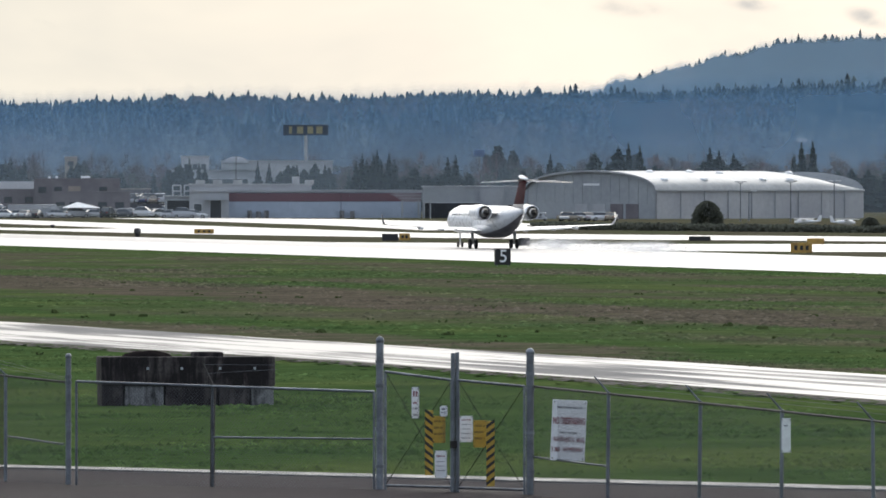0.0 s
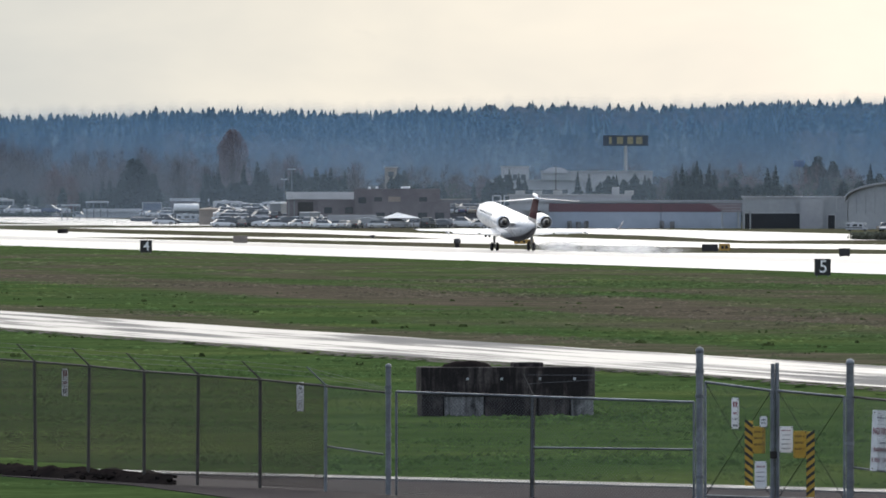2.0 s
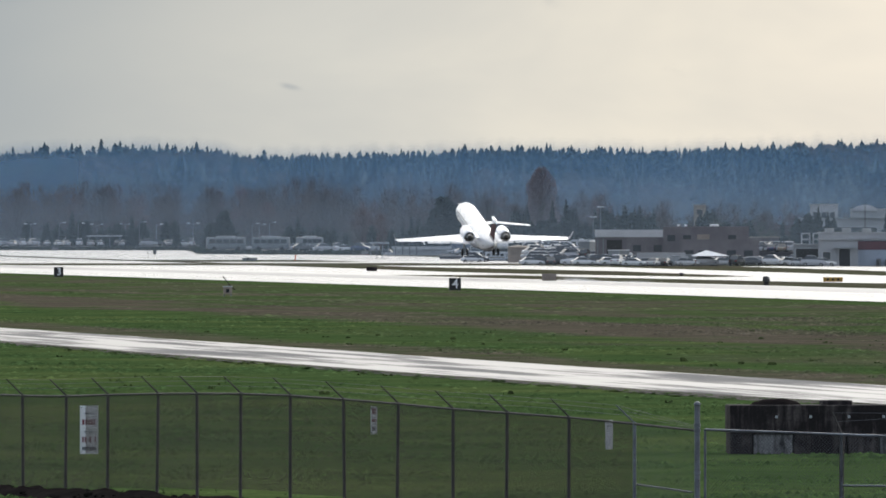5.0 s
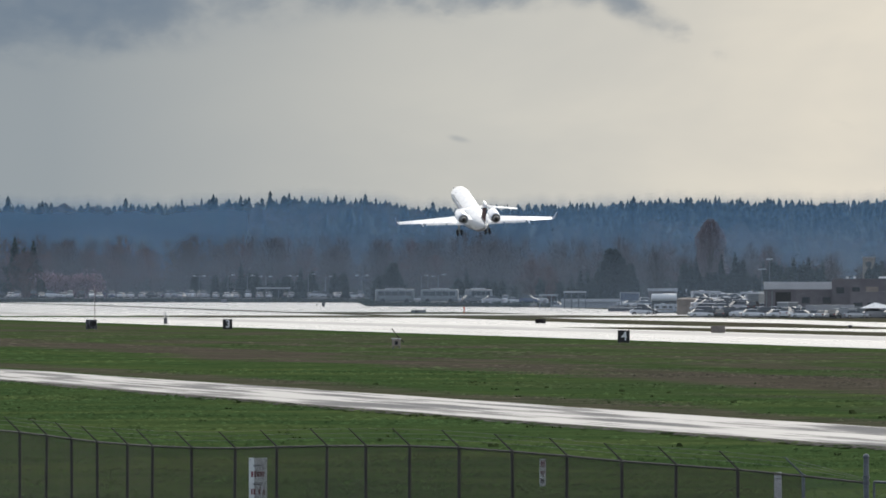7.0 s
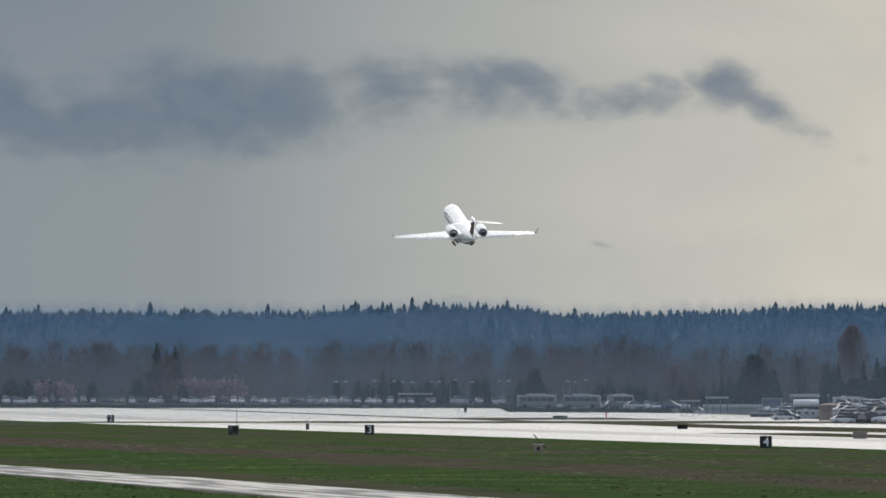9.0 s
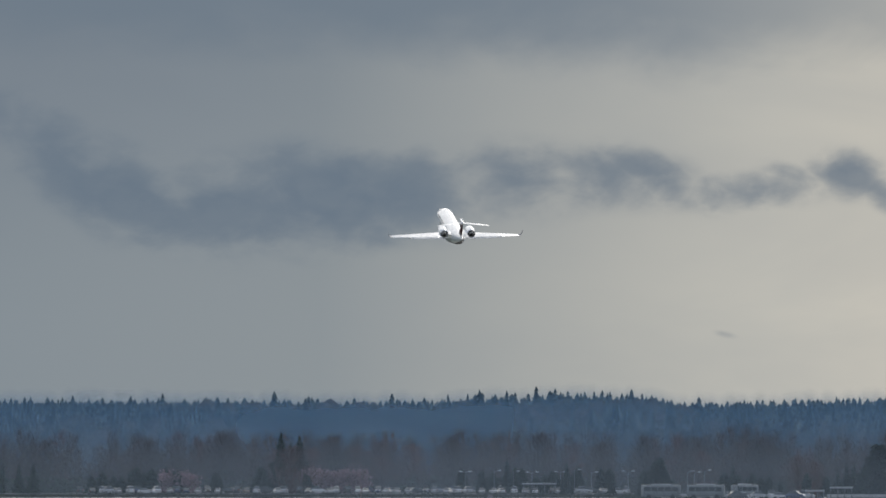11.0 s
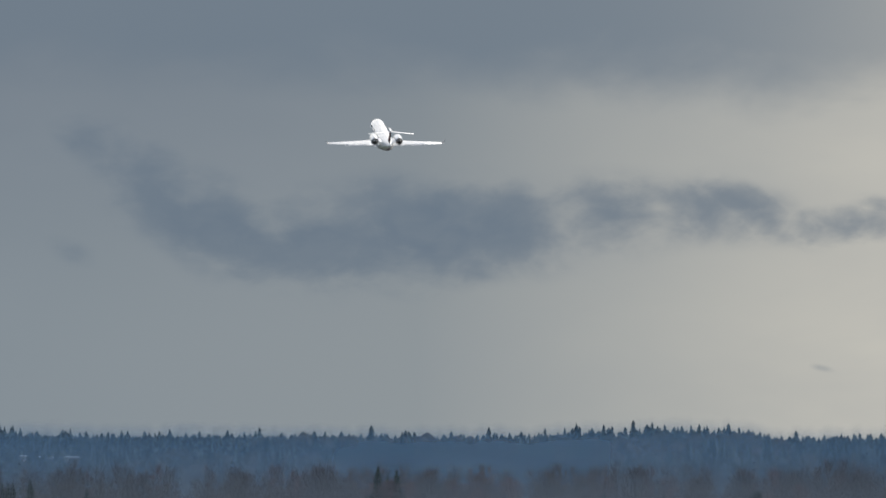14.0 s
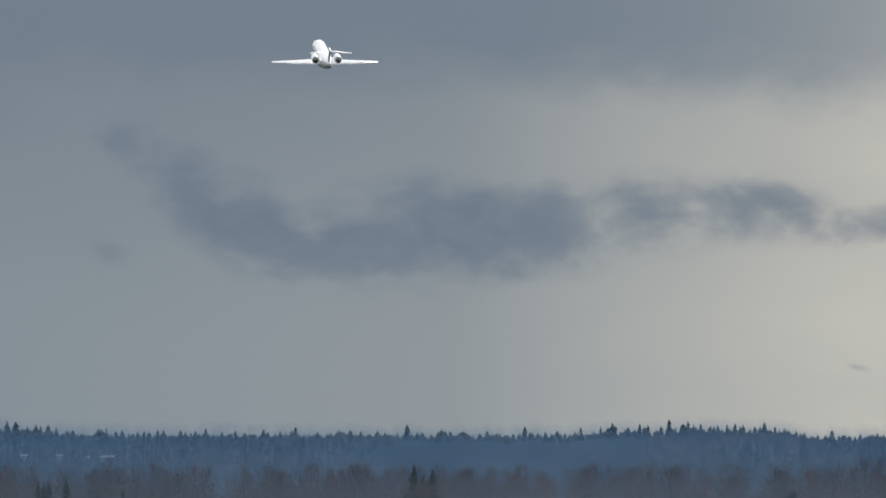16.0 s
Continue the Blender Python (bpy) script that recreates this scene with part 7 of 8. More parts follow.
for u, v, d, src, wd in ((-1366, 262, 2700, REDTREE, 1.15), (-1150, 258, 2780, REDTREE, 1.0), (-1390, 262, 2800, REDTREE, 0.9), (-640, 270, 2760, REDTREE, 0.9), (-470, 280, 2700, REDTREE, 1.0), (-1205, 252, 2790, REDTREE, 1.0), (-440, 290, 2650, REDTREE, 0.9),
                         (-1250, 262, 2800, REDTREE, 0.9), (940, 275, 2440, REDTREE, 0.8), (1160, 272, 2440, REDTREE, 0.9), (760, 290, 2440, REDTREE, 0.8), (-1330, 266, 2760, REDTREE, 0.8), (1210, 282, 2445, REDTREE, 0.9), (1350, 284, 2440, REDTREE, 0.9),
                         (-1490, 236, 2790, GREYTREE, 1.2), (-1290, 240, 2800, GREYTREE, 1.2), (-1080, 243, 2800, GREYTREE, 1.1), (-930, 236, 2790, GREYTREE, 1.1), (-740, 240, 2800, GREYTREE, 1.2), (-540, 246, 2800, GREYTREE, 1.2), (-250, 262, 2700, GREYTREE, 1.1),
                         (-1620, 248, 2790, GREYTREE, 1.2), (-1800, 250, 2800, GREYTREE, 1.2), (-820, 256, 2780, GREYTREE, 1.1), (720, 276, 2450, GREYTREE, 1.1), (1030, 280, 2450, GREYTREE, 1.1), (1190, 274, 2450, GREYTREE, 1.1), (1330, 280, 2450, GREYTREE, 1.1),
                         (1370, 288, 2440, GREYTREE, 1.2), (1490, 280, 2450, GREYTREE, 1.2), (1540, 286, 2440, GREYTREE, 1.2), (560, 284, 2450, GREYTREE, 1.1), (60, 280, 2450, GREYTREE, 1.1), (240, 288, 2450, GREYTREE, 1.1)):
    h = (7 - (v - 314) * d / 19000) / (12.0 if src == REDTREE else 13.0)
    copy_thing(src, stand(191.4 + u / 19, d, 0, (u * 31) % 360) @ Matrix.Diagonal((h * wd, h * wd, h, 1)))


def belt(rows, d_lo, d_hi, seed):
    """A loose row of evergreens: from bearing to bearing, the height of their tops, breadth and kind."""
    rnd = random.Random(seed)
    for u0, u1, v, wd, src in rows:
        u = u0
        while u < u1:
            far = 150 if u < -770 else 0      # behind the raised car park
            plant(src, u, v + rnd.uniform(-5, 14), rnd.uniform(d_lo, d_hi) * (0.15 if far else 1.0) + (2312 if far else -138 if u > 600 else 0), wd * rnd.uniform(0.8, 1.25))
            u += rnd.uniform(10, 26) * wd


belt(((-205, -180, 284, 1.1, TALL), (-135, -80, 268, 1.2, TALL), (-175, -60, 292, 1.2, CLUMP), (-48, 50, 280, 1.3, TALL), (-40, 60, 286, 1.2, CLUMP), (126, 152, 280, 1.0, CLUMP), (172, 226, 294, 1.3, CLUMP),
      (296, 372, 284, 1.3, TALL), (300, 370, 292, 1.1, CLUMP), (496, 604, 288, 1.2, CLUMP), (525, 600, 294, 1.2, TALL), (630, 706, 276, 1.2, TALL), (715, 860, 296, 1.3, CLUMP),
      (925, 1050, 292, 1.3, CLUMP), (1060, 1150, 276, 1.2, TALL), (1080, 1240, 294, 1.3, CLUMP), (1245, 1315, 278, 1.2, CLUMP), (1330, 1400, 298, 1.2, CLUMP), (1405, 1455, 268, 1.2, TALL), (1460, 1600, 296, 1.3, CLUMP)), 2195, 2280, 45)
belt(((-400, -365, 294, 1.2, TALL), (-300, -280, 292, 1.1, CLUMP), (-600, -575, 300, 1.2, CLUMP), (-455, -425, 307, 1.0, CLUMP), (-560, -500, 318, 1.0, CLUMP), (-1010, -850, 304, 1.3, CLUMP), (-1960, -1800, 294, 1.2, TALL), (-2050, -1985, 266, 1.3, TALL),
      (-1640, -1560, 304, 1.2, CLUMP), (-820, -780, 302, 1.1, CLUMP), (-1720, -1640, 308, 1.1, CLUMP)), 2600, 2740, 46)


def bare_belt():
    """The leafless woodland behind the car parks."""
    rnd = random.Random(51)
    sh, sh2 = Sheaf(), Sheaf()
    for i in range(900):
        u = rnd.uniform(-2300, -40) if i % 4 else rnd.uniform(-40, 1750)
        d = rnd.uniform(2790, 2960) if u < -40 else rnd.uniform(2470, 2640)
        low = 18 * noise.noise((u * 0.006, 2, 5)) + 16 * noise.noise((u * 0.022, 2, 5))
        v = rnd.uniform(232, 284) + low if u < -40 else rnd.uniform(266, 302)
        if u > -300 and u < -40:
            v += 12
        h = 7 - (v - 314) * d / 19000
        x, y = spot(191.4 + u / 19, d)
        w = h * rnd.uniform(0.4, 0.75)
        into = sh2 if noise.noise((u * 0.012, 4, 9)) + rnd.uniform(-0.3, 0.3) > 0.28 else sh
        twigs(into, x, y, 0.0, w, h * 0.95, rnd, 190, round_top, 0.0055)
        puff(into, x, y, 0.0, w * 1.05, h * rnd.uniform(0.6, 0.85), rnd, 120, h * 0.045, round_top)
    tagged(new("leafless_woodland", sh.mesh("leafless_woodland", TWIGS)), "grey-brown leafless woodland behind the car parks", "woodland", "", "stuff")
    tagged(new("budding_woodland", sh2.mesh("budding_woodland", REDTWIGS)), "reddish budding trees in the woodland", "woodland", "", "stuff")


bare_belt()


def understorey():
    """Dark shrubs and small evergreens closing the foot of the woods."""
    rnd = random.Random(52)
    sh, bare = Sheaf(), Sheaf()
    for i in range(3000):
        u = rnd.uniform(-2300, 1800)
        d = rnd.uniform(2760, 2900) if u < -40 else rnd.uniform(2310, 2440)
        x, y = spot(191.4 + u / 19, d)
        h = rnd.uniform(2.5, 8.5) * (0.8 + 0.5 * noise.noise((u * 0.012, 1, 1))) if u < -40 else rnd.uniform(4.5, 9.0 if u < 600 else 10.6) * (0.95 + 0.25 * noise.noise((u * 0.03, 1, 1)))
        into = bare if u > -40 and noise.noise((u * 0.02, d * 0.02, 6)) > -0.05 else sh
        puff(into, x, y, -0.2, h * (1.5 if u < -40 else 0.9), h, rnd, 34 if u < -40 else 60, h * (0.16 if u < -40 else 0.08), round_top)
    tagged(new("dark_shrubs", sh.mesh("dark_shrubs", BUSH)), "dark evergreen shrubs below the woods", "shrubs", "", "stuff")
    tagged(new("bare_thicket", bare.mesh("bare_thicket", TWIGS)), "brown leafless thicket behind the airport buildings", "shrubs", "", "stuff")


understorey()


def hedge(name, label, pts, h, thick, material, per_m, seed, size=0.5):
    """A clipped row of bushes along a line."""
    rnd = random.Random(seed)
    sh = Sheaf()
    for (x0, y0), (x1, y1) in zip(pts, pts[1:]):
        n = int(math.hypot(x1 - x0, y1 - y0) * per_m)
        for i in range(n):
            k = rnd.random()
            f = rnd.random() ** 0.8
            hh = h * (0.8 + 0.35 * noise.noise((x0 + (x1 - x0) * k * 0.1, k * 40, seed)))
            c = Vector((x0 + (x1 - x0) * k + rnd.uniform(-thick, thick), y0 + (y1 - y0) * k + rnd.uniform(-thick, thick), f * hh + rise(y0 + (y1 - y0) * k)))
            d = Vector((rnd.uniform(-1, 1), rnd.uniform(-1, 1), rnd.uniform(-0.3, 1))).normalized() * size * rnd.uniform(0.5, 1.2)
            e = d.orthogonal().normalized() * size * 0.5
            sh.face(c - d * 0.5, c + e, c + d * 0.6, c - e)
    return tagged(new(name, sh.mesh(name, material)), label, "hedge", "", "stuff")


hedge("dark_hedge", "long dull brownish hedge before the hangar", [spot(241.40, 1450), spot(248.51, 1420), spot(254.56, 1400), spot(265.08, 1370), spot(283.51, 1330)], 1.05, 1.2, HEDGE, 120, 61, 0.4)
hedge("car_park_hedge", "low dark hedge along the car parks", [spot(168.24, 2310), spot(151.66, 2355), spot(150.87, 2585), spot(75.61, 2640)], 1.1, 1.0, BUSH, 70, 62, 0.45)
hedge("blossom_row", "row of pale pink blossoming shrubs", [spot(120.61, 2710), spot(126.40, 2715)], 8.0, 2.0, BLOSSOM, 200, 63, 0.6)
hedge("blossom_row", "pale pink blossoming shrubs beside the car park", [spot(107.6, 2712), spot(110.4, 2714)], 7.2, 2.0, BLOSSOM, 200, 67, 0.6)
SHRUB = conifer("round_shrub", "dark rounded evergreen shrub before the hangar", 3.6, 4.6, 64, lambda f: math.sqrt(max(0.0, 1.0 - f * f)), HEDGE, 3200, stand(257.29, 1500), 0.1)
for u, d, s in ((1540, 1440, 0.45),):
    copy_thing(SHRUB, stand(191.4 + u / 19, d) @ Matrix.Diagonal((s * 1.3, s, s, 1)))


# parked light aircraft beyond the hedge
def light_aircraft(mil, d, turn):
    t = thing("light_aircraft", "small white parked light aircraft behind the hedge", "aircraft", stand(mil, d, 0, turn) @ Matrix.Diagonal((0.62, 0.62, 0.62, 1)))
    bm = loft(bmesh.new(), [[(x, r * math.cos(a), z + r * math.sin(a)) for a in (2 * math.pi * i / 12 for i in range(12))] for x, z, r in ((-3.6, 1.5, 0.1), (-2.0, 1.4, 0.35), (0.2, 1.35, 0.6), (1.8, 1.3, 0.55), (2.6, 1.25, 0.2))])
    part("fuselage", bm, SIGNWHITE, t, "", True)
    part("wing", box(bmesh.new(), -0.4, 1.0, -4.8, 4.8, 1.95, 2.1, bevel=0.05), SIGNWHITE, t)
    part("fin", loft(bmesh.new(), [[(-3.7, -0.05, 1.5), (-2.7, -0.05, 1.5), (-2.7, 0.05, 1.5), (-3.7, 0.05, 1.5)], [(-3.9, -0.04, 2.8), (-3.3, -0.04, 2.8), (-3.3, 0.04, 2.8), (-3.9, 0.04, 2.8)]]), SIGNWHITE, t)
    for x, yy in ((0.2, -1.0), (0.2, 1.0), (2.0, 0)):
        part("wheel", tube(bmesh.new(), (x, yy - 0.08, 0.22), (x, yy + 0.08, 0.22), 0.22, seg=10), RUBBER, t)
        part("gear_leg", tube(bmesh.new(), (x, yy, 0.2), (x, yy * 0.4, 1.0), 0.05, seg=5), GREYPAINT, t)


light_aircraft(270.08, 1470, 30)
light_aircraft(266.40, 1490, 160)


def far_houses():
    rnd = random.Random(71)
    for i in range(40):
        u = rnd.choice((rnd.uniform(400, 900), rnd.uniform(1300, 1560), rnd.uniform(-350, 300), rnd.uniform(-2150, -1850)))
        d = rnd.uniform(3290, 3520)
        a = 10.966 + u / 331.6
        k = (d - 3250) / 900
        z = interp(a, RIDGE) * math.sin(k * math.pi / 2)
        w, h = rnd.uniform(2.5, 4.5), rnd.uniform(1.8, 2.6)
        m = stand(191.4 + u / 19, d, z, rnd.uniform(-30, 30))
        if i > 3:
            copy_thing(HOUSES[i % 4], m @ Matrix.Diagonal((w / 4, 1, h / 2.8, 1)))
            continue
        t = thing("house", "small pale gabled house on a wooded hillside", "house", m, "houses on the hillside")
        part("wall", box(bmesh.new(), -2, 2, 0, 3.5, -0.5, 2.0), (SIDING2, SIDING, TAN, COACHGREY)[i], t)
        bm = loft(bmesh.new(), [[(-2.2, -0.2, 2.0), (-2.2, 1.75, 3.2), (-2.2, 3.7, 2.0)], [(2.2, -0.2, 2.0), (2.2, 1.75, 3.2), (2.2, 3.7, 2.0)]])
        part("roof", bm, (BROWNWALL, SIDING2, BROWNWALL, COACHGREY)[i], t)
        for x in (-1.1, 0.9):
            part("window", box(bmesh.new(), x - 0.4, x + 0.4, -0.04, 0.02, 0.7, 1.5), PANE, t)
        HOUSES.append(t)


HOUSES = []
far_houses()


def hill_z(u, d):
    return interp(10.966 + u / 331.6, RIDGE) * math.sin((d - 3250) / 900 * math.pi / 2)


for u, d, w in ((-2075, 3640, 26), (-1955, 3650, 16)):
    t = thing("hillside_warehouse", "long low pale warehouse among the hillside trees", "building", stand(191.4 + u / 19, d, hill_z(u, d) + 2.6))
    part("wall", box(bmesh.new(), -w / 2, w / 2, 0, 8, -5.0, 1.2), SIDING, t)
    part("roof", box(bmesh.new(), -w / 2 - 0.4, w / 2 + 0.4, -0.4, 8.4, 1.2, 1.6), SIGNWHITE, t)
    for k in range(int(w / 4)):
        part("loading_door", box(bmesh.new(), -w / 2 + 1 + 4 * k, -w / 2 + 3.4 + 4 * k, -0.06, 0.0, -1.5, 0.6), SIDING2, t)


def mist(u, v, d, wide, high, seed):
    """A torn wisp of low cloud hanging before the ridge."""
    rnd = random.Random(seed)
    bm = bmesh.new()
    uv = bm.loops.layers.uv.new("UVMap")
    k = d / 19000
    c = Vector((*spot(191.4 + u / 19, d), 7 - (v - 314) * k))
    right = Vector((c.y, -c.x, 0)).normalized()
    for i in range(3):
        p = c + right * rnd.gauss(0, 0.3) * wide * k + Vector((0, 0, rnd.gauss(0, 0.25) * high * k)) + Vector((0, i * 1.5, 0))
        rx, rz = wide * k * rnd.uniform(0.25, 0.5), high * k * rnd.uniform(0.3, 0.5)
        for a in range(14):
            b0, b1 = 2 * math.pi * a / 14, 2 * math.pi * (a + 1) / 14
            f = bm.faces.new([bm.verts.new(q) for q in (p, p + right * rx * math.cos(b0) + Vector((0, 0, rz * math.sin(b0))), p + right * rx * math.cos(b1) + Vector((0, 0, rz * math.sin(b1))))])
            for loop, y in zip(f.loops, (0.0, 1.0, 1.0)):
                loop[uv].uv = (0.5, y)
    solo("mist", bm, MIST, "thin grey wisp of mist over the ridge", "mist", "structure")


MIST = make_haze("low_cloud_wisp", (0.4, 0.46, 0.52), 0.3, 0.0)
mist(-1545, 172, 4100, 130, 60, 5)
mist(-2060, 176, 4100, 220, 45, 6)
mist(-1700, 176, 4100, 120, 36, 7)


# ---------------------------------------------------------------- access ramp and the white car that climbs it
def ramp_z(mil):
    """Height of the ramp's surface along its arc."""
    return min(1.2, max(-2.95, 0.205 + (156.1 - mil) * 0.041))


def build_ramp():
    bm = bmesh.new()
    rings = []
    mil = 300.0
    while mil > -330:
        z = ramp_z(mil)
        rings.append([(*spot(mil, 183.0), -3.2), (*spot(mil, 186.6), z), (*spot(mil, 193.4), z), (*spot(mil, 197.0), -3.2)])
        mil -= 4.0
    loft(bm, rings, close=False, caps=False)
    solo("access_ramp", bm, PAD, "damp asphalt access ramp below the fence", "road", "structure")


build_ramp()


def make_suv():
    """Front to +x."""
    paint = surface("white_car_lacquer", (0.74, 0.75, 0.76), rough=0.22, bump=0.0, spread=0.04, coat=0.7)
    t = thing("white_suv", "white estate car with dark windows and roof rails", "car")
    def sec(x, zb, zt, w):
        return [(x, -w * 0.9, zb), (x, -w, zb + 0.18), (x, -w, zt - 0.15), (x, -w * 0.93, zt), (x, w * 0.93, zt), (x, w, zt - 0.15), (x, w, zb + 0.18), (x, w * 0.9, zb)]
    bm = loft(bmesh.new(), [sec(-2.3, 0.5, 0.95, 0.8), sec(-2.2, 0.35, 1.06, 0.88), sec(-1.2, 0.3, 1.08, 0.91), sec(0.9, 0.3, 1.04, 0.91), sec(1.9, 0.33, 0.94, 0.87), sec(2.28, 0.42, 0.78, 0.78)])
    part("body", bm, paint, t)
    side = [(-2.08, 1.05, 0.86), (-1.72, 1.58, 0.74), (-1.4, 1.63, 0.71), (0.25, 1.63, 0.71), (0.55, 1.57, 0.72), (1.15, 1.03, 0.85)]
    part("window_band", loft(bmesh.new(), [[(x, -w, z) for x, z, w in side], [(x, w, z) for x, z, w in side]]), TINTED, t, "dark tinted windows")
    def over(x, z, w):
        return [(x, w * math.cos(a), z - 0.16 + 0.16 * math.sin(a) ** 0.7) for a in (math.pi * i / 12 for i in range(13))] + [(x, -w * 0.95, z - 0.18), (x, w * 0.95, z - 0.18)]
    bm = loft(bmesh.new(), [over(*q) for q in ((-1.82, 1.62, 0.7), (-1.7, 1.69, 0.76), (-1.3, 1.74, 0.77), (-0.4, 1.77, 0.77), (0.2, 1.74, 0.76), (0.5, 1.68, 0.74), (0.62, 1.6, 0.7))])
    part("roof", bm, paint, t, "", True)
    for sy in (-0.84, 0.84):
        bm = loft(bmesh.new(), [[(x, sy + dy * (1 if z < 1.3 else 0.9) - (z - 1.05) * 0.2 * (1 if sy > 0 else -1), z + dz) for dy, dz in ((-0.03, -0.02), (0.03, -0.02), (0.03, 0.02), (-0.03, 0.02))] for x, z in ((-2.12, 1.04), (-1.76, 1.58))])
        part("rear_pillar", bm, paint, t)
    for sy in (-0.6, 0.6):
        bm = tube(bmesh.new(), (-1.45, sy, 1.76), (0.15, sy, 1.8), 0.02, seg=6)
        for x in (-1.45, -0.7, 0.15):
            tube(bm, (x, sy, 1.68), (x, sy, 1.77), 0.022, seg=6)
        part("roof_rail", bm, GALV, t, "grey roof rail")
    for sy in (-1, 1):
        part("mirror", box(bmesh.new(), 0.75, 0.95, sy * 0.98 - 0.1, sy * 0.98 + 0.1, 1.05, 1.22, bevel=0.03), paint, t)
        part("tail_light", box(bmesh.new(), -2.27, -2.1, sy * 0.74 - 0.1, sy * 0.74 + 0.1, 0.72, 1.02, bevel=0.03), RED, t)
        part("headlight", box(bmesh.new(), 2.1, 2.3, sy * 0.6 - 0.16, sy * 0.6 + 0.16, 0.68, 0.82, bevel=0.02), SIGNWHITE, t)
        for x in (-1.4, 1.45):
            w = part("wheel", tube(bmesh.new(), (x, sy * 0.7, 0.36), (x, sy * 0.93, 0.36), 0.36, seg=20), RUBBER, t)
            part("rim", tube(bmesh.new(), (x, sy * 0.9, 0.36), (x, sy * 0.94, 0.36), 0.23, seg=14), METAL, w)
    return t


suv = make_suv()


# ---------------------------------------------------------------- grass
def grass_patch(name, label, n, d_lo, d_hi, tall, wide, material, seed, clump, power=1.0, keep=lambda x, y: True):
    """Tufts of blades, thicker where the turf is lush."""
    rnd = random.Random(seed)
    sh = Sheaf()
    made = 0
    while made < n:
        a = rnd.uniform(3.5, 17.0)
        d = math.sqrt(rnd.uniform(d_lo ** 2, d_hi ** 2))
        x, y = d * math.sin(radians(a)), d * math.cos(radians(a))
        made += 1
        if 84.9 < x < 102.0 or x > 208.5 or not keep(x, y):
            continue
        q = noise.noise((x * clump, y * clump * 0.6, seed)) + 0.5 * noise.noise((x * clump * 4, y * clump * 3, seed + 2))
        if q < rnd.uniform(-0.35, 0.35):
            continue
        s = rnd.uniform(0.5, 1.2) * (0.75 + 0.5 * max(0.0, q)) ** power
        z = ground_z(x, y) - 0.02
        if material == TUFTS:
            w, hh, turn = wide * s * rnd.uniform(0.7, 1.3), tall * s * rnd.uniform(0.6, 1.2), rnd.uniform(0, 1.57)
            top = (x + rnd.uniform(-0.2, 0.2) * w, y + rnd.uniform(-0.2, 0.2) * w, z + hh)
            rim = [(x + w * math.cos(turn + q * 1.257) * rnd.uniform(0.7, 1.2), y + 1.5 * w * math.sin(turn + q * 1.257) * rnd.uniform(0.7, 1.2), z) for q in range(5)]
            base = len(sh.v)
            sh.v.extend([top, *rim])
            sh.f.extend((base, base + 1 + q, base + 1 + (q + 1) % 5) for q in range(5))
            continue
        for k in range(4):
            b = rnd.uniform(0, 6.283)
            w = wide * s * rnd.uniform(0.5, 1.1)
            ox, oy = rnd.uniform(-0.5, 0.5) * wide, rnd.uniform(-0.5, 0.5) * wide
            lean = rnd.uniform(-0.4, 0.4) * tall
            cx, cy = math.cos(b) * w / 2, math.sin(b) * w / 2
            if cy * x > cx * y:
                cx, cy = -cx, -cy
            sh.face((x + ox - cx, y + oy - cy, z), (x + ox + cx, y + oy + cy, z), (x + ox + cx * 0.4 + lean, y + oy + cy * 0.4, z + tall * s * rnd.uniform(0.6, 1.0)), (x + ox - cx * 0.5 + lean, y + oy, z + tall * s * rnd.uniform(0.5, 1.0)))
    tagged(new(name, sh.mesh(name, material)), label, "grass", "", "stuff")


def off_yard(x, y):
    mil = math.atan2(x, y) * 1000
    return math.hypot(x, y) > 266.5 - (mil - 174.0) * 0.23 if mil > 172 else math.hypot(x, y) > 252


grass_patch("near_grass", "lush uneven green grass behind the fence", 80000, 240, 420, 0.1, 0.17, TUFTS, 81, 0.12, keep=off_yard)
grass_patch("middle_grass", "uneven green airfield grass", 60000, 420, 820, 0.13, 0.3, TUFTS, 82, 0.05)
grass_patch("far_grass", "uneven green grass beside the runway", 20000, 820, 1350, 0.12, 0.6, TUFTS, 85, 0.04)
grass_patch("dark_weed_clumps", "scattered dark weed clumps in the grass", 520, 420, 720, 0.2, 0.4, WEEDS, 83, 0.06, 1.5, keep=off_yard)


VERGE = ((180, 90.5), (350, 90.5), (390, 90.0), (450, 87.2), (520, 86.0), (580, 85.7), (900, 86.4), (1900, 86.5))


def road_verge():
    """Ragged turf hanging over the road's near edge."""
    rnd = random.Random(84)
    sh = Sheaf()
    for i in range(4000):
        y = rnd.uniform(290, 1150) if i % 3 else rnd.uniform(290, 620)
        x = interp(y, VERGE) - 0.2 - abs(rnd.gauss(0, 0.9)) + 0.5 * noise.noise((3, y * 0.05, 1)) + 0.25 * noise.noise((5, y * 0.3, 1))
        h = rnd.uniform(0.02, 0.06)
        w = rnd.uniform(0.1, 0.3)
        l = rnd.uniform(-0.1, 0.15)
        b = rnd.uniform(-1.0, 1.0)
        sh.face((x - w, y - b * w, 0), (x + w, y + b * w, 0), (x + w * 0.3 + l, y + rnd.uniform(-0.1, 0.1), h), (x - w * 0.6 + l, y, h * rnd.uniform(0.4, 0.9)))
    tagged(new("road_verge_grass", sh.mesh("road_verge_grass", TUFTS, True)), "ragged grass along the road verge", "grass", "", "stuff")


road_verge()


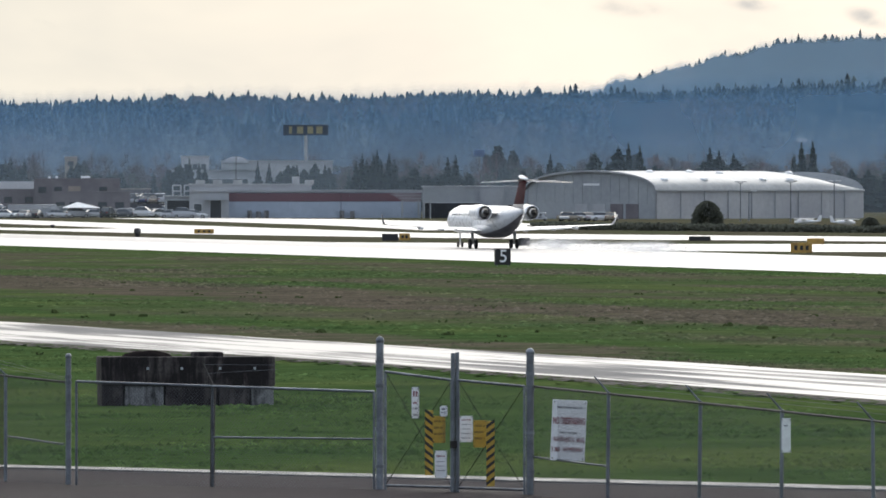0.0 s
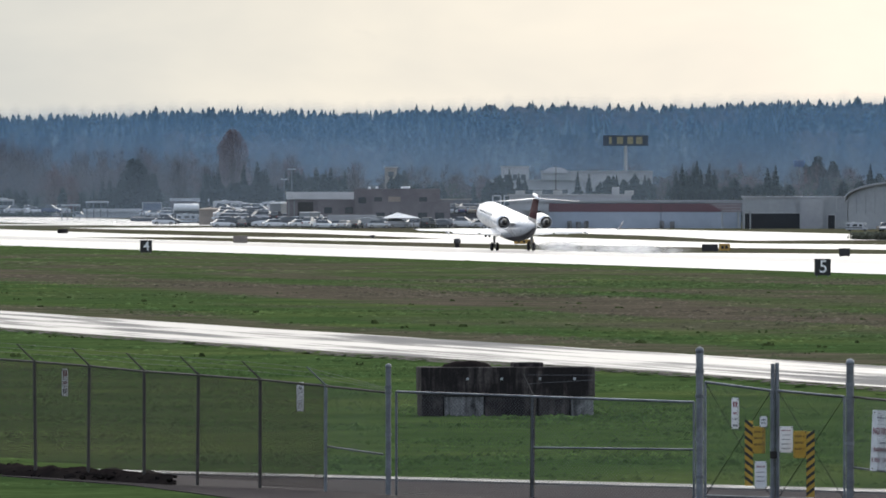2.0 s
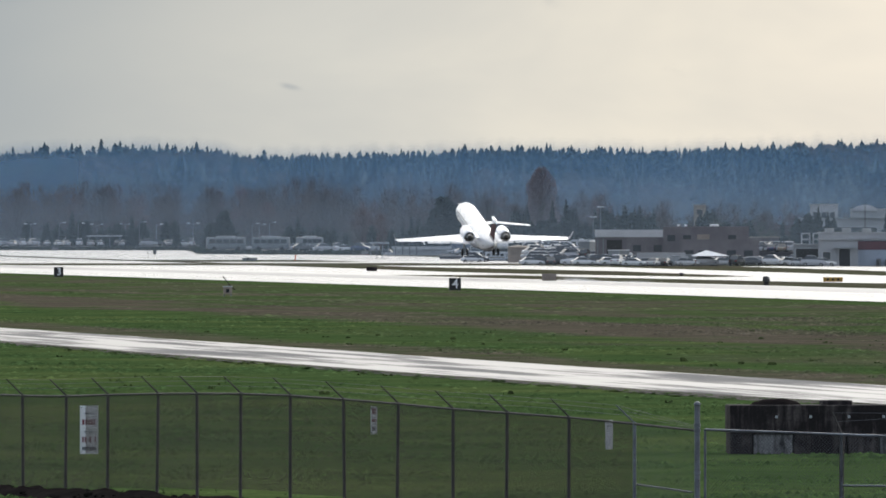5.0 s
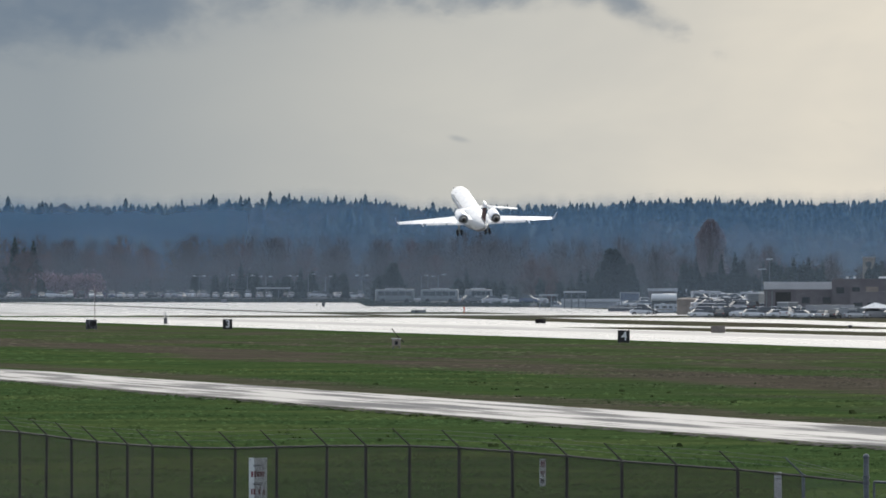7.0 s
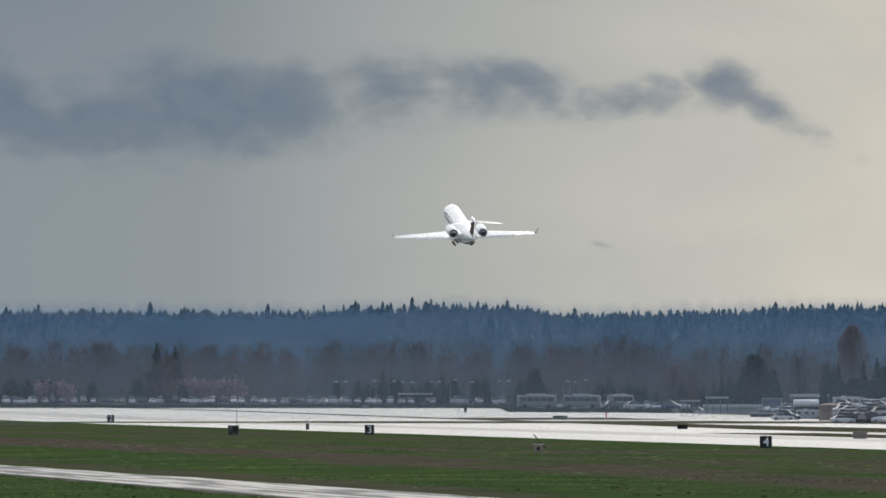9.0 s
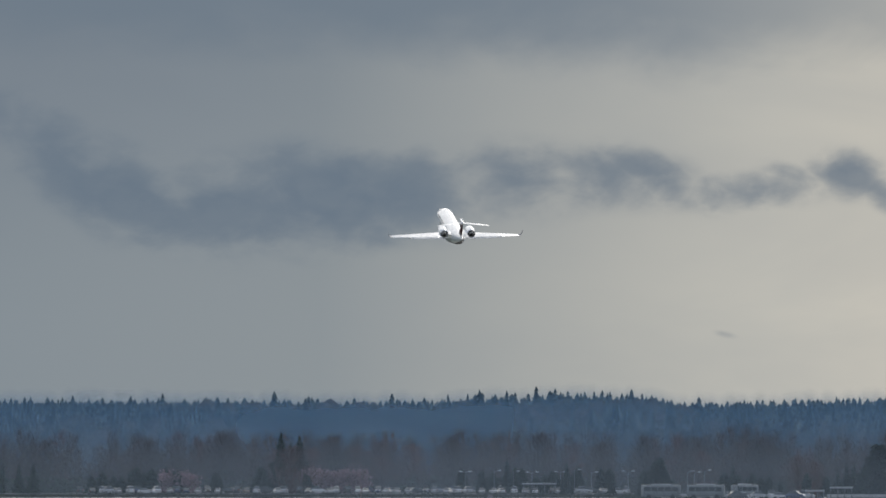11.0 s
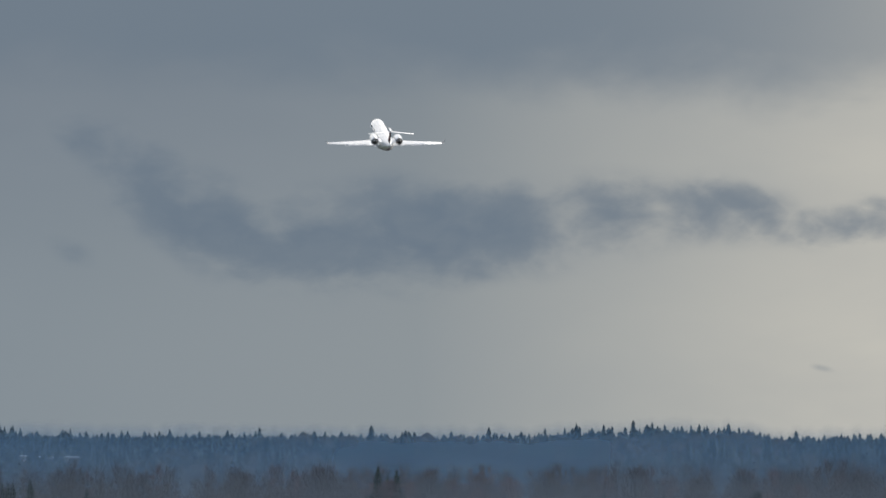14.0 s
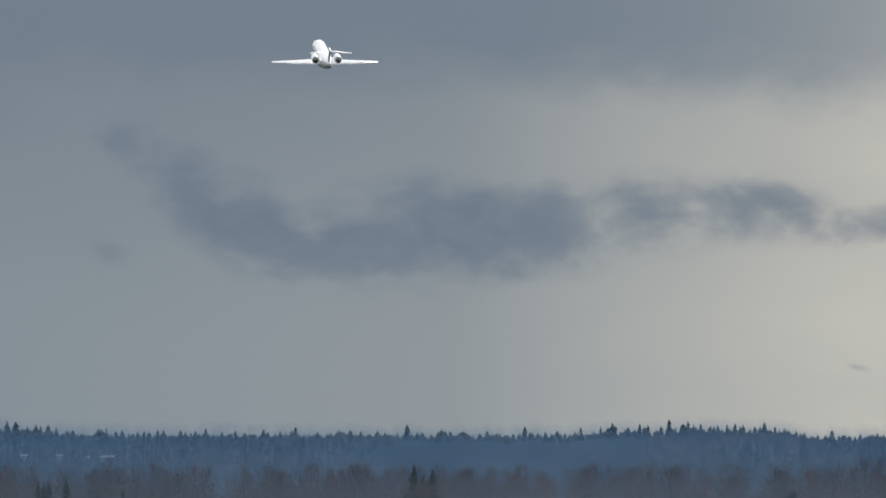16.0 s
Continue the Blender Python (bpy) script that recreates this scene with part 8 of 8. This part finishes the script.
def road_shoulder():
    """Strip of grit and worn soil along the near edge of the road."""
    bm = bmesh.new()
    rows = []
    y = 200.0
    while y < 1880:
        x = interp(y, VERGE)
        w = 1.5 + 0.9 * noise.noise((2, y * 0.02, 4)) + 0.5 * noise.noise((2, y * 0.11, 9))
        rows.append([(x - max(0.3, w), y, 0.004), (x - 0.5 * max(0.3, w), y, 0.03), (x + 0.3, y, 0.036)])
        y += 6.0
    loft(bm, rows, close=False, caps=False)
    solo("road_shoulder", bm, GRIT, "narrow shoulder of grit and worn soil along the road", "road shoulder", "structure")


GRIT = surface("grit_and_worn_soil", (0.085, 0.078, 0.07), (0.055, 0.055, 0.042), rough=1.0, spec=0.05, big=0.3, fine=4.0, bump=0.4, world=True)
road_shoulder()


# ---------------------------------------------------------------- what moves
def motions():
    walk(jet, [
        (0, pose(247.20, 1021.83, 0.02, 0.10, 0.00, -0.50)),
        (0.5, pose(247.20, 1056.69, 0.03, 0.50, 0.00, -0.52)),
        (1, pose(247.20, 1092.09, 0.06, 1.60, 0.00, -0.55)),
        (1.5, pose(247.22, 1127.71, 0.12, 3.20, 0.00, -0.60)),
        (2, pose(247.25, 1163.65, 0.19, 4.80, 0.00, -0.75)),
        (2.5, pose(247.28, 1199.75, 0.25, 6.20, 0.00, -1.30)),
        (3, pose(247.35, 1236.36, 0.30, 7.30, 0.00, -2.00)),
        (3.5, pose(247.40, 1272.40, 0.50, 8.50, 0.00, -2.30)),
        (4, pose(247.45, 1308.36, 1.02, 9.60, 0.00, -2.40)),
        (6.5, pose(250.60, 1503.81, 10.19, 12.00, -2.00, -1.80)),
        (7, pose(250.98, 1543.27, 13.44, 12.10, -1.98, -1.60)),
        (7.5, pose(251.35, 1582.92, 16.98, 12.13, -1.96, -1.30)),
        (8, pose(251.68, 1622.74, 20.79, 12.17, -1.94, -1.30)),
        (8.5, pose(252.00, 1662.69, 24.69, 12.20, -1.92, -1.30)),
        (9, pose(252.19, 1702.76, 28.92, 12.23, -1.90, -1.30)),
        (9.5, pose(252.38, 1742.90, 33.04, 12.27, -1.67, -1.30)),
        (10, pose(252.38, 1783.08, 37.48, 12.30, -1.44, -1.30)),
        (12.5, pose(251.90, 1983.58, 61.36, 12.60, -0.30, -1.30)),
        (13, pose(251.77, 2023.37, 66.50, 12.67, -0.30, -1.30)),
        (13.5, pose(251.75, 2062.99, 71.56, 12.74, -0.30, -1.30)),
        (14, pose(251.44, 2102.40, 76.87, 12.81, -0.30, -1.30)),
        (14.5, pose(251.03, 2141.57, 82.23, 12.89, -0.30, -1.30)),
        (15, pose(250.68, 2180.47, 87.68, 12.96, -0.30, -1.30)),
        (15.5, pose(250.17, 2219.07, 93.26, 13.03, -0.30, -1.30)),
        (16, pose(249.63, 2257.34, 99.15, 13.10, -0.30, -1.30)),
    ])
    walk(spray, [(0, pose(247.2, 1021.8, 0.05)), (0.5, pose(247.2, 1056.7, 0.05)), (1, pose(247.2, 1092.1, 0.05)), (1.5, pose(247.2, 1127.7, 0.05)), (2, pose(247.2, 1163.7, 0.05)), (2.5, pose(247.2, 1199.8, 0.05)),
                 (3, pose(247.2, 1236.4, 0.05)), (3.5, pose(247.3, 1271, 0.05)), (4, pose(247.4, 1303, 0.0)), (4.5, pose(247.5, 1326, -0.3)), (5.2, pose(247.6, 1342, -1.1)), (6, pose(247.6, 1348, -2.4)), (16, pose(247.6, 1348, -2.4))])
    down = {"left_main_gear": (-2.06, 0, 1.62), "right_main_gear": (2.06, 0, 1.62), "nose_gear": (0, 14.6, 1.48)}
    for name, (x, y, z) in down.items():
        s = -1 if name.startswith("left") else 1
        ext = 0.25 if name != "nose_gear" else 0.0
        rows = [(0, pose(x, y, z)), (1, pose(x, y, z - 0.2 * ext)), (2, pose(x, y, z - 0.7 * ext)), (3, pose(x, y, z - ext)), (7.2, pose(x, y, z - ext))]
        for t, k in ((7.5, 0.1), (8.0, 0.23), (8.6, 0.38), (9.0, 0.49), (9.5, 0.64), (10.0, 0.78), (10.8, 1.0), (16, 1.0)):
            if name == "nose_gear":
                rows.append((t, pose(x, y, z + 0.3 * k, 88 * k, 0, 0)))
            else:
                rows.append((t, pose(x, y, z - ext * (1 - k) + 0.2 * k, 0, s * 86 * k, 0)))
        walk(gears[name], rows)
    rows = []
    for t in (0, 0.6, 1.2, 1.8, 2.4, 3.0, 3.5, 4.0, 5.0, 6.0, 7.5, 9.0, 10.5, 12.0, 13.5, 16.0):
        mil = 156.4 - 37.8 * (t - 3.0)
        climb = 4.0 if -2.95 < ramp_z(mil) < 1.2 else 0.0
        rows.append((t, stand(mil, 190, ramp_z(mil), 180) @ pose(0, 0, 0, 0, -climb, 0)))
    walk(suv, rows)


motions()
